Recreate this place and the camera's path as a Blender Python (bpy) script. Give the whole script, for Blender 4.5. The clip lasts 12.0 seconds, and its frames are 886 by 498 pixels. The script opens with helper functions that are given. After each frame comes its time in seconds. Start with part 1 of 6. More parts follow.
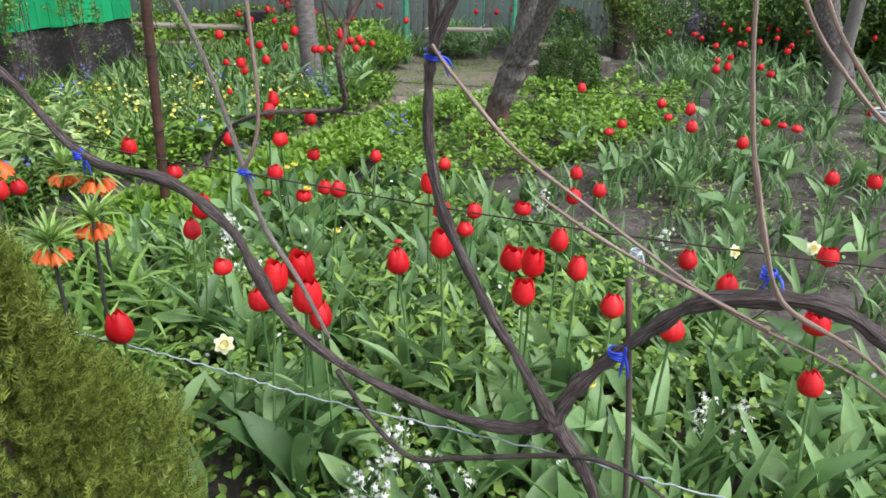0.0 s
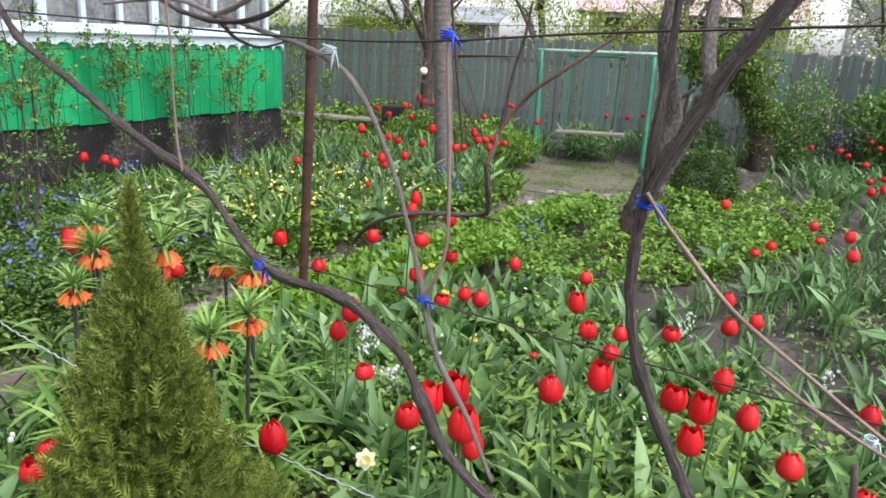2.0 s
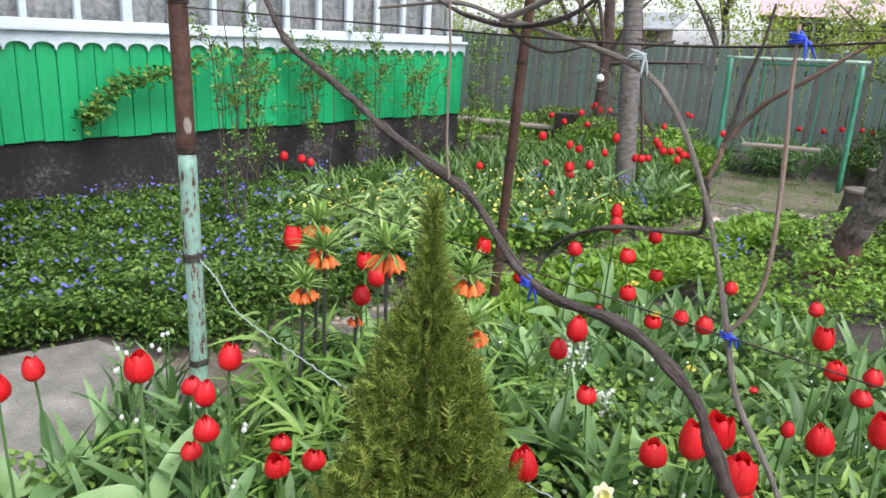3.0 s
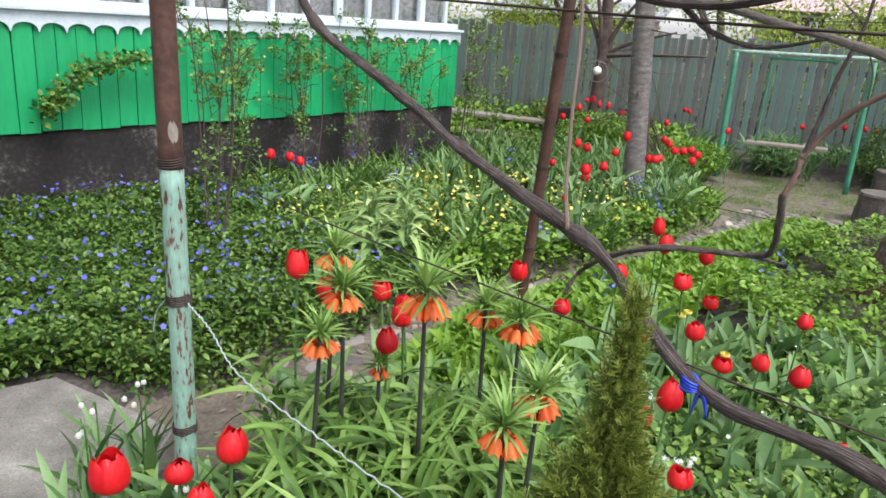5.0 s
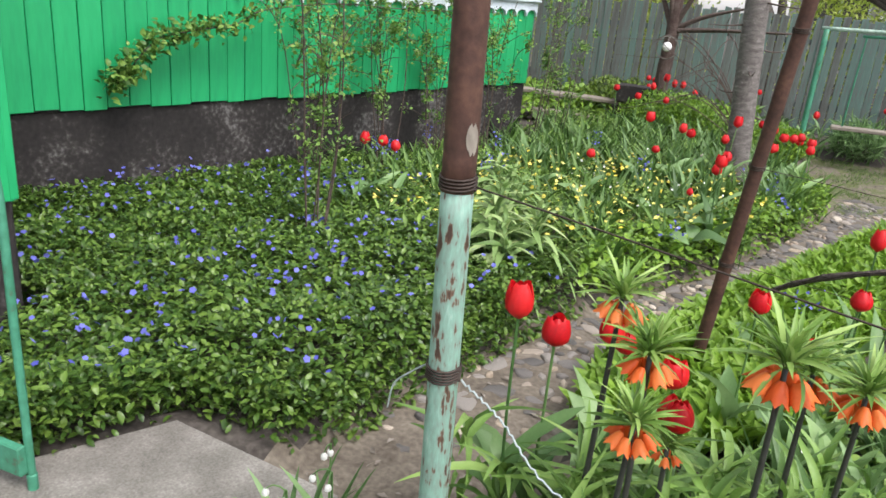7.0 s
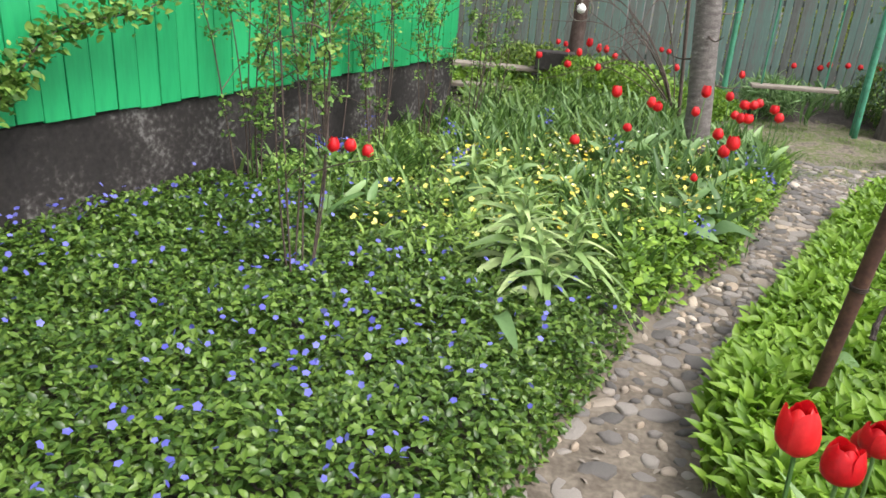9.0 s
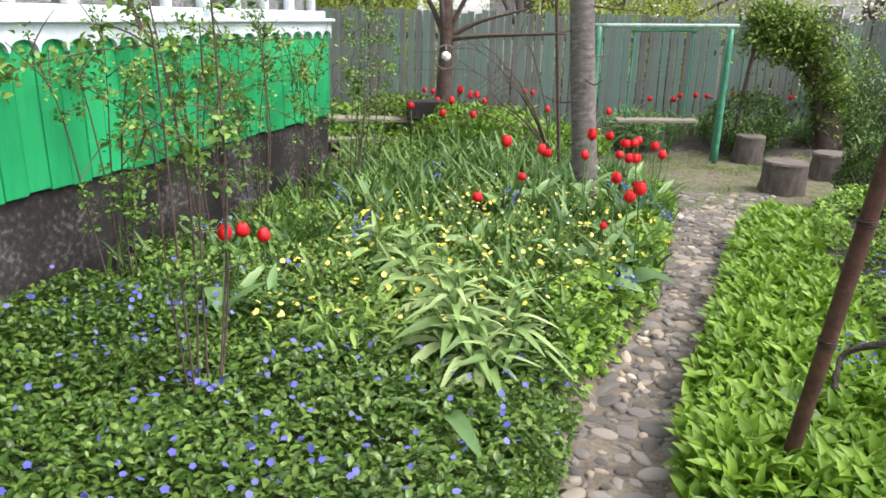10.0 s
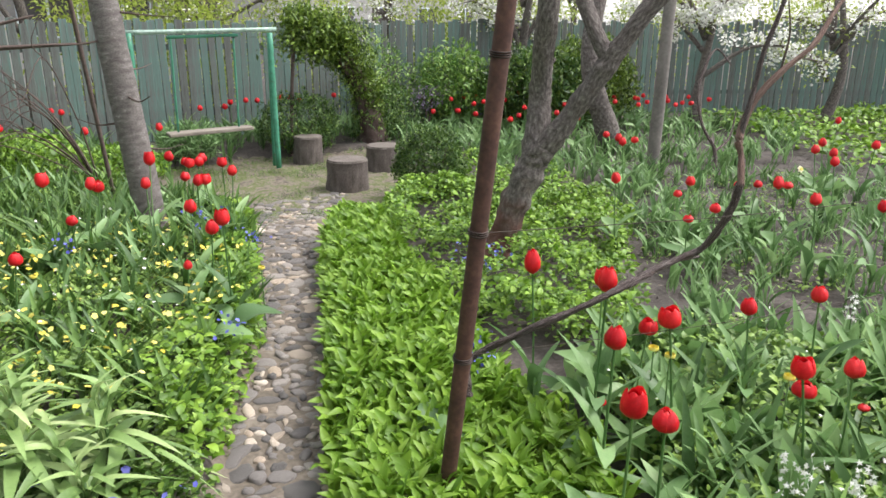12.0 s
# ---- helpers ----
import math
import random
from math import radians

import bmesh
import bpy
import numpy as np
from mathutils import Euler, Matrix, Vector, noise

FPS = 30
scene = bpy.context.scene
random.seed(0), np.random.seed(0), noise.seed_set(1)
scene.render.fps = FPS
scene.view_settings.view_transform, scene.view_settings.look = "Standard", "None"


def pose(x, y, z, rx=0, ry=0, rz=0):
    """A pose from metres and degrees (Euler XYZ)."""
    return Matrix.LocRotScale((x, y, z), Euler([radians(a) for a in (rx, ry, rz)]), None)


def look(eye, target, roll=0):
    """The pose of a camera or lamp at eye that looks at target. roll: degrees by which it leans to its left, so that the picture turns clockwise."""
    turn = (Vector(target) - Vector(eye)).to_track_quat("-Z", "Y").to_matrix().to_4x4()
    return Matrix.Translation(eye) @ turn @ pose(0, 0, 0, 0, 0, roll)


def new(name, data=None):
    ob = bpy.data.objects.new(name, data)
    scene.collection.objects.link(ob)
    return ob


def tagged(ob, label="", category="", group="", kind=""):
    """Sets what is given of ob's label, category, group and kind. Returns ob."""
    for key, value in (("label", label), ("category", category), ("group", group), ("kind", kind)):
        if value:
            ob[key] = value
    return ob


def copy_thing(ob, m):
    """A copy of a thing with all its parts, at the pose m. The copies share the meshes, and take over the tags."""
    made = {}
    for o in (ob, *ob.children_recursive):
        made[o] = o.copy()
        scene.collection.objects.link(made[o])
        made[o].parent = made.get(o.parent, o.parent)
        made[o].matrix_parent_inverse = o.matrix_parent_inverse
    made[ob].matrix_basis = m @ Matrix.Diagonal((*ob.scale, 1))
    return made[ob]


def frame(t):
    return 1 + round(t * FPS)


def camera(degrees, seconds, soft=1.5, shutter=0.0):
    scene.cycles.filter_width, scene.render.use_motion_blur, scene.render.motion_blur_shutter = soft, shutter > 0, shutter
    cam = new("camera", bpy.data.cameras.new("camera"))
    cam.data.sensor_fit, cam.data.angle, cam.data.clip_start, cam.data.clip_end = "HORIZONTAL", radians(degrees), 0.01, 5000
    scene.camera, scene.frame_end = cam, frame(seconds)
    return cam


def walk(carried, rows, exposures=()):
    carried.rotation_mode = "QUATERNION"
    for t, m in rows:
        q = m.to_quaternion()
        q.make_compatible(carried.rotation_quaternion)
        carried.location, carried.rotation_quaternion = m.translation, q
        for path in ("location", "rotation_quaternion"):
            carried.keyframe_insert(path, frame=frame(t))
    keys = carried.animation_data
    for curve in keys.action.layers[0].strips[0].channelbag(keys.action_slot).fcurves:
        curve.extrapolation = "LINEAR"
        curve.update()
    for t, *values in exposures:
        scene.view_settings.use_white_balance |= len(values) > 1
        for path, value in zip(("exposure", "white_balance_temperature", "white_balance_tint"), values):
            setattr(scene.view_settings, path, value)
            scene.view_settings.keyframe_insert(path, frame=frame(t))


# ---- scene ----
# ---------------------------------------------------------------- camera and walk
cam = camera(62.5, 12.0, soft=1.6)
EYES = [
    (0.0, (0.089, -0.373, 1.546), (0.024, 1.464, 0.759), 1.3),
    (0.5, (0.153, -0.347, 1.588), (0.139, 1.542, 0.931), 0.3),
    (1.0, (0.175, -0.330, 1.613), (0.126, 1.581, 1.024), 1.0),
    (1.5, (0.092, -0.312, 1.607), (-0.162, 1.580, 1.009), 2.5),
    (2.0, (-0.071, -0.294, 1.604), (-0.437, 1.588, 1.034), 3.1),
    (2.5, (-0.225, -0.287, 1.600), (-0.758, 1.557, 1.035), 3.0),
    (3.0, (-0.358, -0.270, 1.586), (-1.100, 1.495, 1.011), 3.1),
    (3.5, (-0.439, -0.184, 1.573), (-1.313, 1.514, 0.979), 2.4),
    (3.7, (-0.459, -0.131, 1.575), (-1.306, 1.580, 0.977), 2.2),
    (5.3, (-0.880, 0.125, 1.550), (-1.536, 1.915, 0.948), 4.4),
    (5.5, (-0.969, 0.125, 1.538), (-1.644, 1.905, 0.925), 4.1),
    (6.0, (-1.171, 0.181, 1.516), (-1.921, 1.920, 0.875), 5.3),
    (6.5, (-1.384, 0.299, 1.507), (-2.117, 2.041, 0.853), 3.5),
    (7.0, (-1.605, 0.391, 1.485), (-2.251, 2.162, 0.816), 5.3),
    (7.2, (-1.709, 0.417, 1.476), (-2.313, 2.198, 0.794), 3.5),
    (8.8, (-2.383, 0.840, 1.495), (-2.794, 2.641, 0.729), 4.2),
    (9.0, (-2.469, 0.913, 1.476), (-2.750, 2.752, 0.742), 4.0),
    (9.5, (-2.649, 1.068, 1.506), (-2.668, 2.945, 0.814), 0.9),
    (10.0, (-2.724, 1.243, 1.512), (-2.654, 3.146, 0.902), 1.4),
    (10.5, (-2.713, 1.412, 1.517), (-2.512, 3.311, 0.923), 2.7),
    (11.0, (-2.694, 1.539, 1.513), (-2.183, 3.379, 0.918), 2.0),
    (11.5, (-2.718, 1.632, 1.519), (-1.840, 3.334, 0.945), -0.4),
    (12.0, (-2.673, 1.688, 1.530), (-1.545, 3.231, 0.941), 0.1),
]
walk(cam, [(t, look(eye, target, roll)) for t, eye, target, roll in EYES], [(0.0, 1.12, 6150, 13), (3.5, 1.12, 6200, 13), (7.0, 1.17, 6450, 14), (9.0, 1.40, 6600, 13), (12.0, 1.46, 6500, 14)])

# ---------------------------------------------------------------- overcast sky
SUN_TURN = radians(118)
world = bpy.data.worlds.new("overcast_sky")
scene.world = world
world.use_nodes = True
wn, wl = world.node_tree.nodes, world.node_tree.links
sky = wn.new("ShaderNodeTexSky")
sky.sky_type, sky.sun_disc = "NISHITA", False
sky.sun_elevation, sky.sun_rotation = radians(55), SUN_TURN
sky.air_density, sky.dust_density, sky.ozone_density = 1.0, 1.5, 1.0
pale = wn.new("ShaderNodeHueSaturation")
pale.inputs["Saturation"].default_value = 0.18
wl.new(sky.outputs["Color"], pale.inputs["Color"])
wl.new(pale.outputs["Color"], wn["Background"].inputs["Color"])
wn["Background"].inputs["Strength"].default_value = 0.15
sun = new("sun", bpy.data.lights.new("sun", "SUN"))
sun.data.energy, sun.data.angle, sun.data.color = 1.5, radians(30), (1.0, 0.97, 0.92)
sun.matrix_world = look((0, 0, 20), Vector((0, 0, 20)) - Vector((math.sin(SUN_TURN) * math.cos(radians(55)), math.cos(SUN_TURN) * math.cos(radians(55)), math.sin(radians(55)))))

# ---------------------------------------------------------------- materials
def mat(name, stops, scale=8.0, rough=0.7, bump=0.3, fine=6.0, vary="none", metal=0.0, leaf=0.0, stretch=None, spec=0.4, coord="Object", fall=0.6):
    """A surface whose colour runs over stops by a broad and a fine noise; vary adds an amount by island or by object."""
    m = bpy.data.materials.new(name)
    m.use_nodes = True
    nt = m.node_tree
    N, L = nt.nodes, nt.links
    bsdf = N["Principled BSDF"]
    tc = N.new("ShaderNodeTexCoord")
    src = tc.outputs[coord]
    if stretch:
        mp = N.new("ShaderNodeMapping")
        mp.inputs["Scale"].default_value = stretch
        L.new(src, mp.inputs["Vector"])
        src = mp.outputs["Vector"]
    broad, grain = N.new("ShaderNodeTexNoise"), N.new("ShaderNodeTexNoise")
    for n, s, d in ((broad, scale, 3), (grain, scale * fine, 4)):
        n.inputs["Scale"].default_value, n.inputs["Detail"].default_value = s, d
        L.new(src, n.inputs["Vector"])
    mix = N.new("ShaderNodeMath")
    mix.operation = "MULTIPLY_ADD"
    L.new(grain.outputs["Fac"], mix.inputs[0])
    mix.inputs[1].default_value = 0.45
    half = N.new("ShaderNodeMath")
    half.operation = "MULTIPLY"
    L.new(broad.outputs["Fac"], half.inputs[0])
    half.inputs[1].default_value = 0.55
    L.new(half.outputs[0], mix.inputs[2])
    fac = mix.outputs[0]
    if vary != "none":
        if vary == "island":
            rnd = N.new("ShaderNodeNewGeometry").outputs["Random Per Island"]
        else:
            rnd = N.new("ShaderNodeObjectInfo").outputs["Random"]
        add = N.new("ShaderNodeMix")
        add.inputs["Factor"].default_value = fall
        L.new(fac, add.inputs["A"])
        L.new(rnd, add.inputs["B"])
        fac = add.outputs["Result"]
    ramp = N.new("ShaderNodeValToRGB")
    el = ramp.color_ramp.elements
    while len(el) < len(stops):
        el.new(0.5)
    for e, (p, c) in zip(el, stops):
        e.position, e.color = p, (*c, 1)
    L.new(fac, ramp.inputs["Fac"])
    L.new(ramp.outputs["Color"], bsdf.inputs["Base Color"])
    bsdf.inputs["Roughness"].default_value = rough
    bsdf.inputs["Metallic"].default_value = metal
    bsdf.inputs["Specular IOR Level"].default_value = spec
    if bump:
        b = N.new("ShaderNodeBump")
        b.inputs["Strength"].default_value, b.inputs["Distance"].default_value = bump, 0.01
        L.new(mix.outputs[0], b.inputs["Height"])
        L.new(b.outputs["Normal"], bsdf.inputs["Normal"])
    if leaf:
        t = N.new("ShaderNodeBsdfTranslucent")
        L.new(ramp.outputs["Color"], t.inputs["Color"])
        ms = N.new("ShaderNodeMixShader")
        ms.inputs["Fac"].default_value = leaf
        L.new(bsdf.outputs[0], ms.inputs[1])
        L.new(t.outputs[0], ms.inputs[2])
        L.new(ms.outputs[0], N["Material Output"].inputs["Surface"])
    return m


SOIL = mat("soil", [(0.3, (0.026, 0.021, 0.018)), (0.5, (0.062, 0.053, 0.046)), (0.7, (0.13, 0.114, 0.10))], 5, 0.95, 1.0, 9)
TRODDEN = mat("trodden_earth", [(0.34, (0.055, 0.046, 0.034)), (0.43, (0.12, 0.10, 0.078)), (0.49, (0.19, 0.165, 0.13)), (0.52, (0.075, 0.090, 0.030)), (0.58, (0.105, 0.122, 0.042)), (0.63, (0.16, 0.137, 0.108)), (0.72, (0.26, 0.23, 0.19))], 5.0, 0.95, 0.9, 5)
MUD = mat("path_mud", [(0.3, (0.068, 0.056, 0.042)), (0.5, (0.145, 0.122, 0.095)), (0.7, (0.235, 0.203, 0.162))], 6, 0.9, 0.6, 8)
CONCRETE = mat("concrete", [(0.3, (0.11, 0.102, 0.09)), (0.46, (0.185, 0.172, 0.152)), (0.56, (0.235, 0.22, 0.197)), (0.7, (0.34, 0.32, 0.29))], 7, 0.9, 0.9, 20)
STONE = mat("path_stone", [(0.2, (0.10, 0.094, 0.088)), (0.5, (0.19, 0.175, 0.162)), (0.66, (0.29, 0.265, 0.235)), (0.80, (0.36, 0.29, 0.215)), (0.88, (0.56, 0.50, 0.42))], 10, 0.75, 0.4, 6, "object", fall=0.75)
GREENWOOD = mat("green_painted_planks", [(0.3, (0.009, 0.27, 0.100)), (0.5, (0.013, 0.345, 0.122)), (0.7, (0.024, 0.40, 0.148))], 6, 0.42, 0.15, 8, "object", stretch=(1, 1, 0.15), fall=0.18)
WHITEPAINT = mat("white_paint", [(0.3, (0.44, 0.51, 0.56)), (0.6, (0.60, 0.665, 0.71))], 5, 0.55, 0.15, 10)
PLINTH = mat("dark_plinth", [(0.3, (0.012, 0.010, 0.010)), (0.5, (0.024, 0.021, 0.020)), (0.56, (0.048, 0.043, 0.041)), (0.63, (0.14, 0.135, 0.13)), (0.76, (0.25, 0.245, 0.24))], 2.6, 0.85, 0.8, 12)
CURTAIN = mat("lace_curtain", [(0.38, (0.13, 0.14, 0.15)), (0.55, (0.30, 0.31, 0.32)), (0.65, (0.38, 0.39, 0.40))], 26, 0.9, 0.2, 3)
# shade of unlit interiors, put into a dark colour
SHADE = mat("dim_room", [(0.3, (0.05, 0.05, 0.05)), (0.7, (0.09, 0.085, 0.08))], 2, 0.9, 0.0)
RUST = mat("rusty_pipe", [(0.3, (0.035, 0.017, 0.012)), (0.5, (0.075, 0.036, 0.026)), (0.66, (0.12, 0.06, 0.04)), (0.75, (0.22, 0.11, 0.06))], 9, 0.75, 0.4, 7, metal=0.1)
MINT = mat("peeling_mint_paint", [(0.38, (0.060, 0.036, 0.024)), (0.43, (0.15, 0.09, 0.06)), (0.445, (0.20, 0.29, 0.24)), (0.58, (0.22, 0.385, 0.31)), (0.72, (0.36, 0.49, 0.42))], 48, 0.6, 0.4, 3.0, stretch=(1, 1, 0.28))
WIRE = mat("rusty_wire", [(0.3, (0.03, 0.022, 0.018)), (0.7, (0.08, 0.06, 0.05))], 30, 0.7, 0.1, metal=0.4)
TWINE = mat("pale_twine", [(0.3, (0.20, 0.25, 0.26)), (0.7, (0.46, 0.52, 0.51))], 60, 0.9, 0.3)
BLUETIE = mat("blue_plastic_tie", [(0.3, (0.015, 0.03, 0.35)), (0.7, (0.04, 0.09, 0.65))], 20, 0.4, 0.1)
BARKVINE = mat("vine_bark", [(0.32, (0.016, 0.012, 0.011)), (0.42, (0.050, 0.036, 0.033)), (0.52, (0.112, 0.086, 0.078)), (0.66, (0.25, 0.215, 0.20))], 6, 0.92, 1.0, 4, coord="UV", stretch=(5.0, 0.8, 1))
PALEVINE = mat("pale_vine_bark", [(0.3, (0.10, 0.08, 0.065)), (0.5, (0.22, 0.19, 0.165)), (0.7, (0.40, 0.36, 0.32))], 5, 0.85, 0.8, 5, coord="UV", stretch=(5, 1.5, 1))
CANE = mat("tan_cane", [(0.3, (0.10, 0.066, 0.052)), (0.5, (0.235, 0.165, 0.128)), (0.7, (0.43, 0.35, 0.285))], 4, 0.6, 0.4, 5, coord="UV", stretch=(3, 1, 1))
REDVINE = mat("reddish_peeling_bark", [(0.3, (0.06, 0.035, 0.026)), (0.5, (0.14, 0.085, 0.065)), (0.7, (0.27, 0.19, 0.155))], 4, 0.85, 0.8, 5, coord="UV", stretch=(4, 1, 1))
CREAM = mat("cream_petal", [(0.2, (0.74, 0.72, 0.46)), (0.8, (0.86, 0.85, 0.64))], 40, 0.6, 0.0, 3, "island", leaf=0.2)
TREEBARK = mat("grey_fruit_bark", [(0.32, (0.022, 0.018, 0.016)), (0.44, (0.075, 0.064, 0.057)), (0.56, (0.145, 0.127, 0.115)), (0.68, (0.29, 0.27, 0.25))], 8, 0.95, 1.0, 5, coord="UV", stretch=(3, 1.4, 1))
TRUNKBARK = mat("bark_with_red_foot", [(0.32, (0.018, 0.015, 0.013)), (0.44, (0.075, 0.064, 0.057)), (0.56, (0.145, 0.127, 0.115)), (0.68, (0.28, 0.26, 0.24))], 8, 0.95, 1.0, 5, coord="UV", stretch=(3, 1.4, 1))
tn, tl = TRUNKBARK.node_tree.nodes, TRUNKBARK.node_tree.links
sep, uvs, edge, foot, tint = (tn.new("ShaderNode" + k) for k in ("SeparateXYZ", "TexCoord", "TexNoise", "MapRange", "Mix"))
tl.new(uvs.outputs["UV"], sep.inputs[0])
edge.inputs["Scale"].default_value = 4.0
tl.new(uvs.outputs["UV"], edge.inputs["Vector"])
high = tn.new("ShaderNodeMath")
high.operation = "MULTIPLY_ADD"
tl.new(edge.outputs["Fac"], high.inputs[0])
high.inputs[1].default_value = 1.4
tl.new(sep.outputs["Y"], high.inputs[2])
foot.inputs["From Min"].default_value, foot.inputs["From Max"].default_value = 1.5, 2.1
foot.inputs["To Min"].default_value, foot.inputs["To Max"].default_value = 0.75, 0.0
tl.new(high.outputs[0], foot.inputs["Value"])
tint.data_type, tint.blend_type = "RGBA", "MIX"
bark_colour = next(n for n in tn if n.type == "VALTORGB")
tl.new(foot.outputs["Result"], tint.inputs["Factor"])
tl.new(bark_colour.outputs["Color"], tint.inputs[6])
tint.inputs[7].default_value = (0.115, 0.045, 0.03, 1)
tl.new(tint.outputs[2], tn["Principled BSDF"].inputs["Base Color"])
REDBARK = mat("reddish_wet_bark", [(0.3, (0.035, 0.020, 0.016)), (0.5, (0.075, 0.050, 0.042)), (0.7, (0.13, 0.105, 0.092))], 3, 0.9, 0.8, 6, coord="UV", stretch=(4, 1.6, 1))
RINGBARK = mat("smooth_ringed_bark", [(0.28, (0.046, 0.039, 0.035)), (0.46, (0.120, 0.106, 0.099)), (0.58, (0.175, 0.158, 0.148)), (0.68, (0.33, 0.31, 0.29))], 5, 0.9, 1.0, 6, coord="UV", stretch=(1.6, 2.6, 1))
TWIG = mat("thin_twig_bark", [(0.3, (0.045, 0.033, 0.028)), (0.7, (0.13, 0.095, 0.08))], 30, 0.9, 0.2)
STUMP = mat("stump_bark", [(0.3, (0.035, 0.028, 0.024)), (0.5, (0.095, 0.080, 0.070)), (0.7, (0.165, 0.142, 0.125))], 3, 0.95, 1.0, 6, coord="UV", stretch=(9, 1, 1))
STUMPTOP = mat("weathered_cut_wood", [(0.3, (0.085, 0.070, 0.060)), (0.6, (0.165, 0.145, 0.125)), (0.8, (0.24, 0.22, 0.19))], 9, 0.95, 0.6)
FENCEWOOD = mat("fence_planks", [(0.25, (0.045, 0.042, 0.039)), (0.40, (0.098, 0.102, 0.094)), (0.48, (0.125, 0.145, 0.132)), (0.56, (0.100, 0.170, 0.146)), (0.66, (0.15, 0.215, 0.190)), (0.78, (0.27, 0.31, 0.285))], 9.0, 0.9, 0.7, 7, "object", stretch=(1.8, 1.8, 0.18), fall=0.14)
OLDWOOD = mat("old_grey_board", [(0.3, (0.15, 0.125, 0.10)), (0.6, (0.28, 0.25, 0.21)), (0.8, (0.38, 0.35, 0.30))], 4, 0.9, 0.5, 8, stretch=(0.4, 3, 1))
POSTGREY = mat("grey_concrete_post", [(0.3, (0.10, 0.09, 0.08)), (0.7, (0.205, 0.19, 0.17))], 6, 0.9, 0.4)
SWINGGREEN = mat("green_painted_steel", [(0.30, (0.09, 0.075, 0.05)), (0.40, (0.045, 0.20, 0.12)), (0.6, (0.065, 0.27, 0.17)), (0.75, (0.11, 0.34, 0.23))], 12, 0.45, 0.15, 4)
PALEGREEN = mat("faded_green_steel", [(0.3, (0.16, 0.24, 0.19)), (0.5, (0.30, 0.42, 0.35)), (0.7, (0.46, 0.54, 0.49))], 14, 0.5, 0.15, 4)
LAMPGLASS = mat("white_lamp_glass", [(0.3, (0.75, 0.75, 0.73)), (0.7, (0.85, 0.85, 0.84))], 3, 0.25, 0.0)
PINKROOF = mat("pink_metal_roof", [(0.3, (0.50, 0.33, 0.36)), (0.7, (0.62, 0.45, 0.48))], 3, 0.6, 0.1)
DARKROOF = mat("dark_shed_roof", [(0.3, (0.12, 0.12, 0.12)), (0.7, (0.42, 0.45, 0.48))], 1.5, 0.7, 0.2)
PLASTER = mat("pale_plaster", [(0.3, (0.27, 0.265, 0.25)), (0.7, (0.38, 0.375, 0.355))], 2, 0.9, 0.2)
# leaves and flowers
def leafmat(name, dark, mid, light, vary="island", rough=0.45, scale=30, thin=0.22):
    return mat(name, [(0.2, dark), (0.5, mid), (0.8, light)], scale, rough, 0.15, 4, vary, leaf=thin, fall=0.7)


VINCA = leafmat("periwinkle_leaf", (0.034, 0.078, 0.014), (0.080, 0.160, 0.026), (0.156, 0.258, 0.045), rough=0.32)
COVER = leafmat("goutweed_leaf", (0.064, 0.140, 0.014), (0.142, 0.275, 0.026), (0.250, 0.41, 0.050))
LILYVAL = leafmat("lily_of_the_valley_leaf", (0.105, 0.22, 0.019), (0.176, 0.325, 0.030), (0.255, 0.42, 0.054), thin=0.35)
STRAP = leafmat("bulb_strap_leaf", (0.064, 0.135, 0.040), (0.142, 0.260, 0.085), (0.25, 0.40, 0.165), thin=0.35)
GREENSTRAP = leafmat("green_bulb_leaf", (0.045, 0.105, 0.022), (0.105, 0.205, 0.044), (0.19, 0.32, 0.085), thin=0.3)
TULIPLEAF = leafmat("tulip_leaf", (0.082, 0.162, 0.056), (0.160, 0.290, 0.102), (0.28, 0.43, 0.18), vary="object", thin=0.3)
BROAD = leafmat("broad_bulb_leaf", (0.090, 0.183, 0.056), (0.185, 0.330, 0.104), (0.305, 0.47, 0.185), thin=0.35)
FRITLEAF = leafmat("crown_imperial_leaf", (0.080, 0.168, 0.030), (0.188, 0.335, 0.068), (0.345, 0.49, 0.145))
BEDLEAF = leafmat("mixed_bed_leaf", (0.063, 0.125, 0.022), (0.148, 0.260, 0.044), (0.275, 0.420, 0.085))
PALELEAF = leafmat("pale_lily_leaf", (0.12, 0.21, 0.06), (0.25, 0.385, 0.125), (0.45, 0.56, 0.25))
GRASS = leafmat("grass_blade", (0.045, 0.100, 0.018), (0.100, 0.180, 0.032), (0.180, 0.270, 0.060))
ROSELEAF = leafmat("rose_leaf", (0.050, 0.125, 0.020), (0.118, 0.240, 0.040), (0.250, 0.385, 0.085))
BOXLEAF = leafmat("boxwood_leaf", (0.02, 0.055, 0.012), (0.06, 0.13, 0.024), (0.15, 0.24, 0.045))
IVYLEAF = leafmat("climber_leaf", (0.040, 0.080, 0.012), (0.105, 0.180, 0.024), (0.215, 0.315, 0.045))
THUJALEAF = leafmat("thuja_spray", (0.066, 0.100, 0.015), (0.165, 0.220, 0.034), (0.31, 0.36, 0.075), rough=0.6, thin=0.3)
TREELEAF = leafmat("young_tree_leaf", (0.170, 0.250, 0.030), (0.300, 0.400, 0.060), (0.450, 0.520, 0.120), thin=0.5)
STEM = leafmat("flower_stem", (0.070, 0.160, 0.045), (0.110, 0.220, 0.065), (0.150, 0.270, 0.090), vary="object")
DARKSTEM = mat("dark_stem", [(0.3, (0.020, 0.022, 0.020)), (0.7, (0.055, 0.055, 0.050))], 20, 0.5, 0.1)
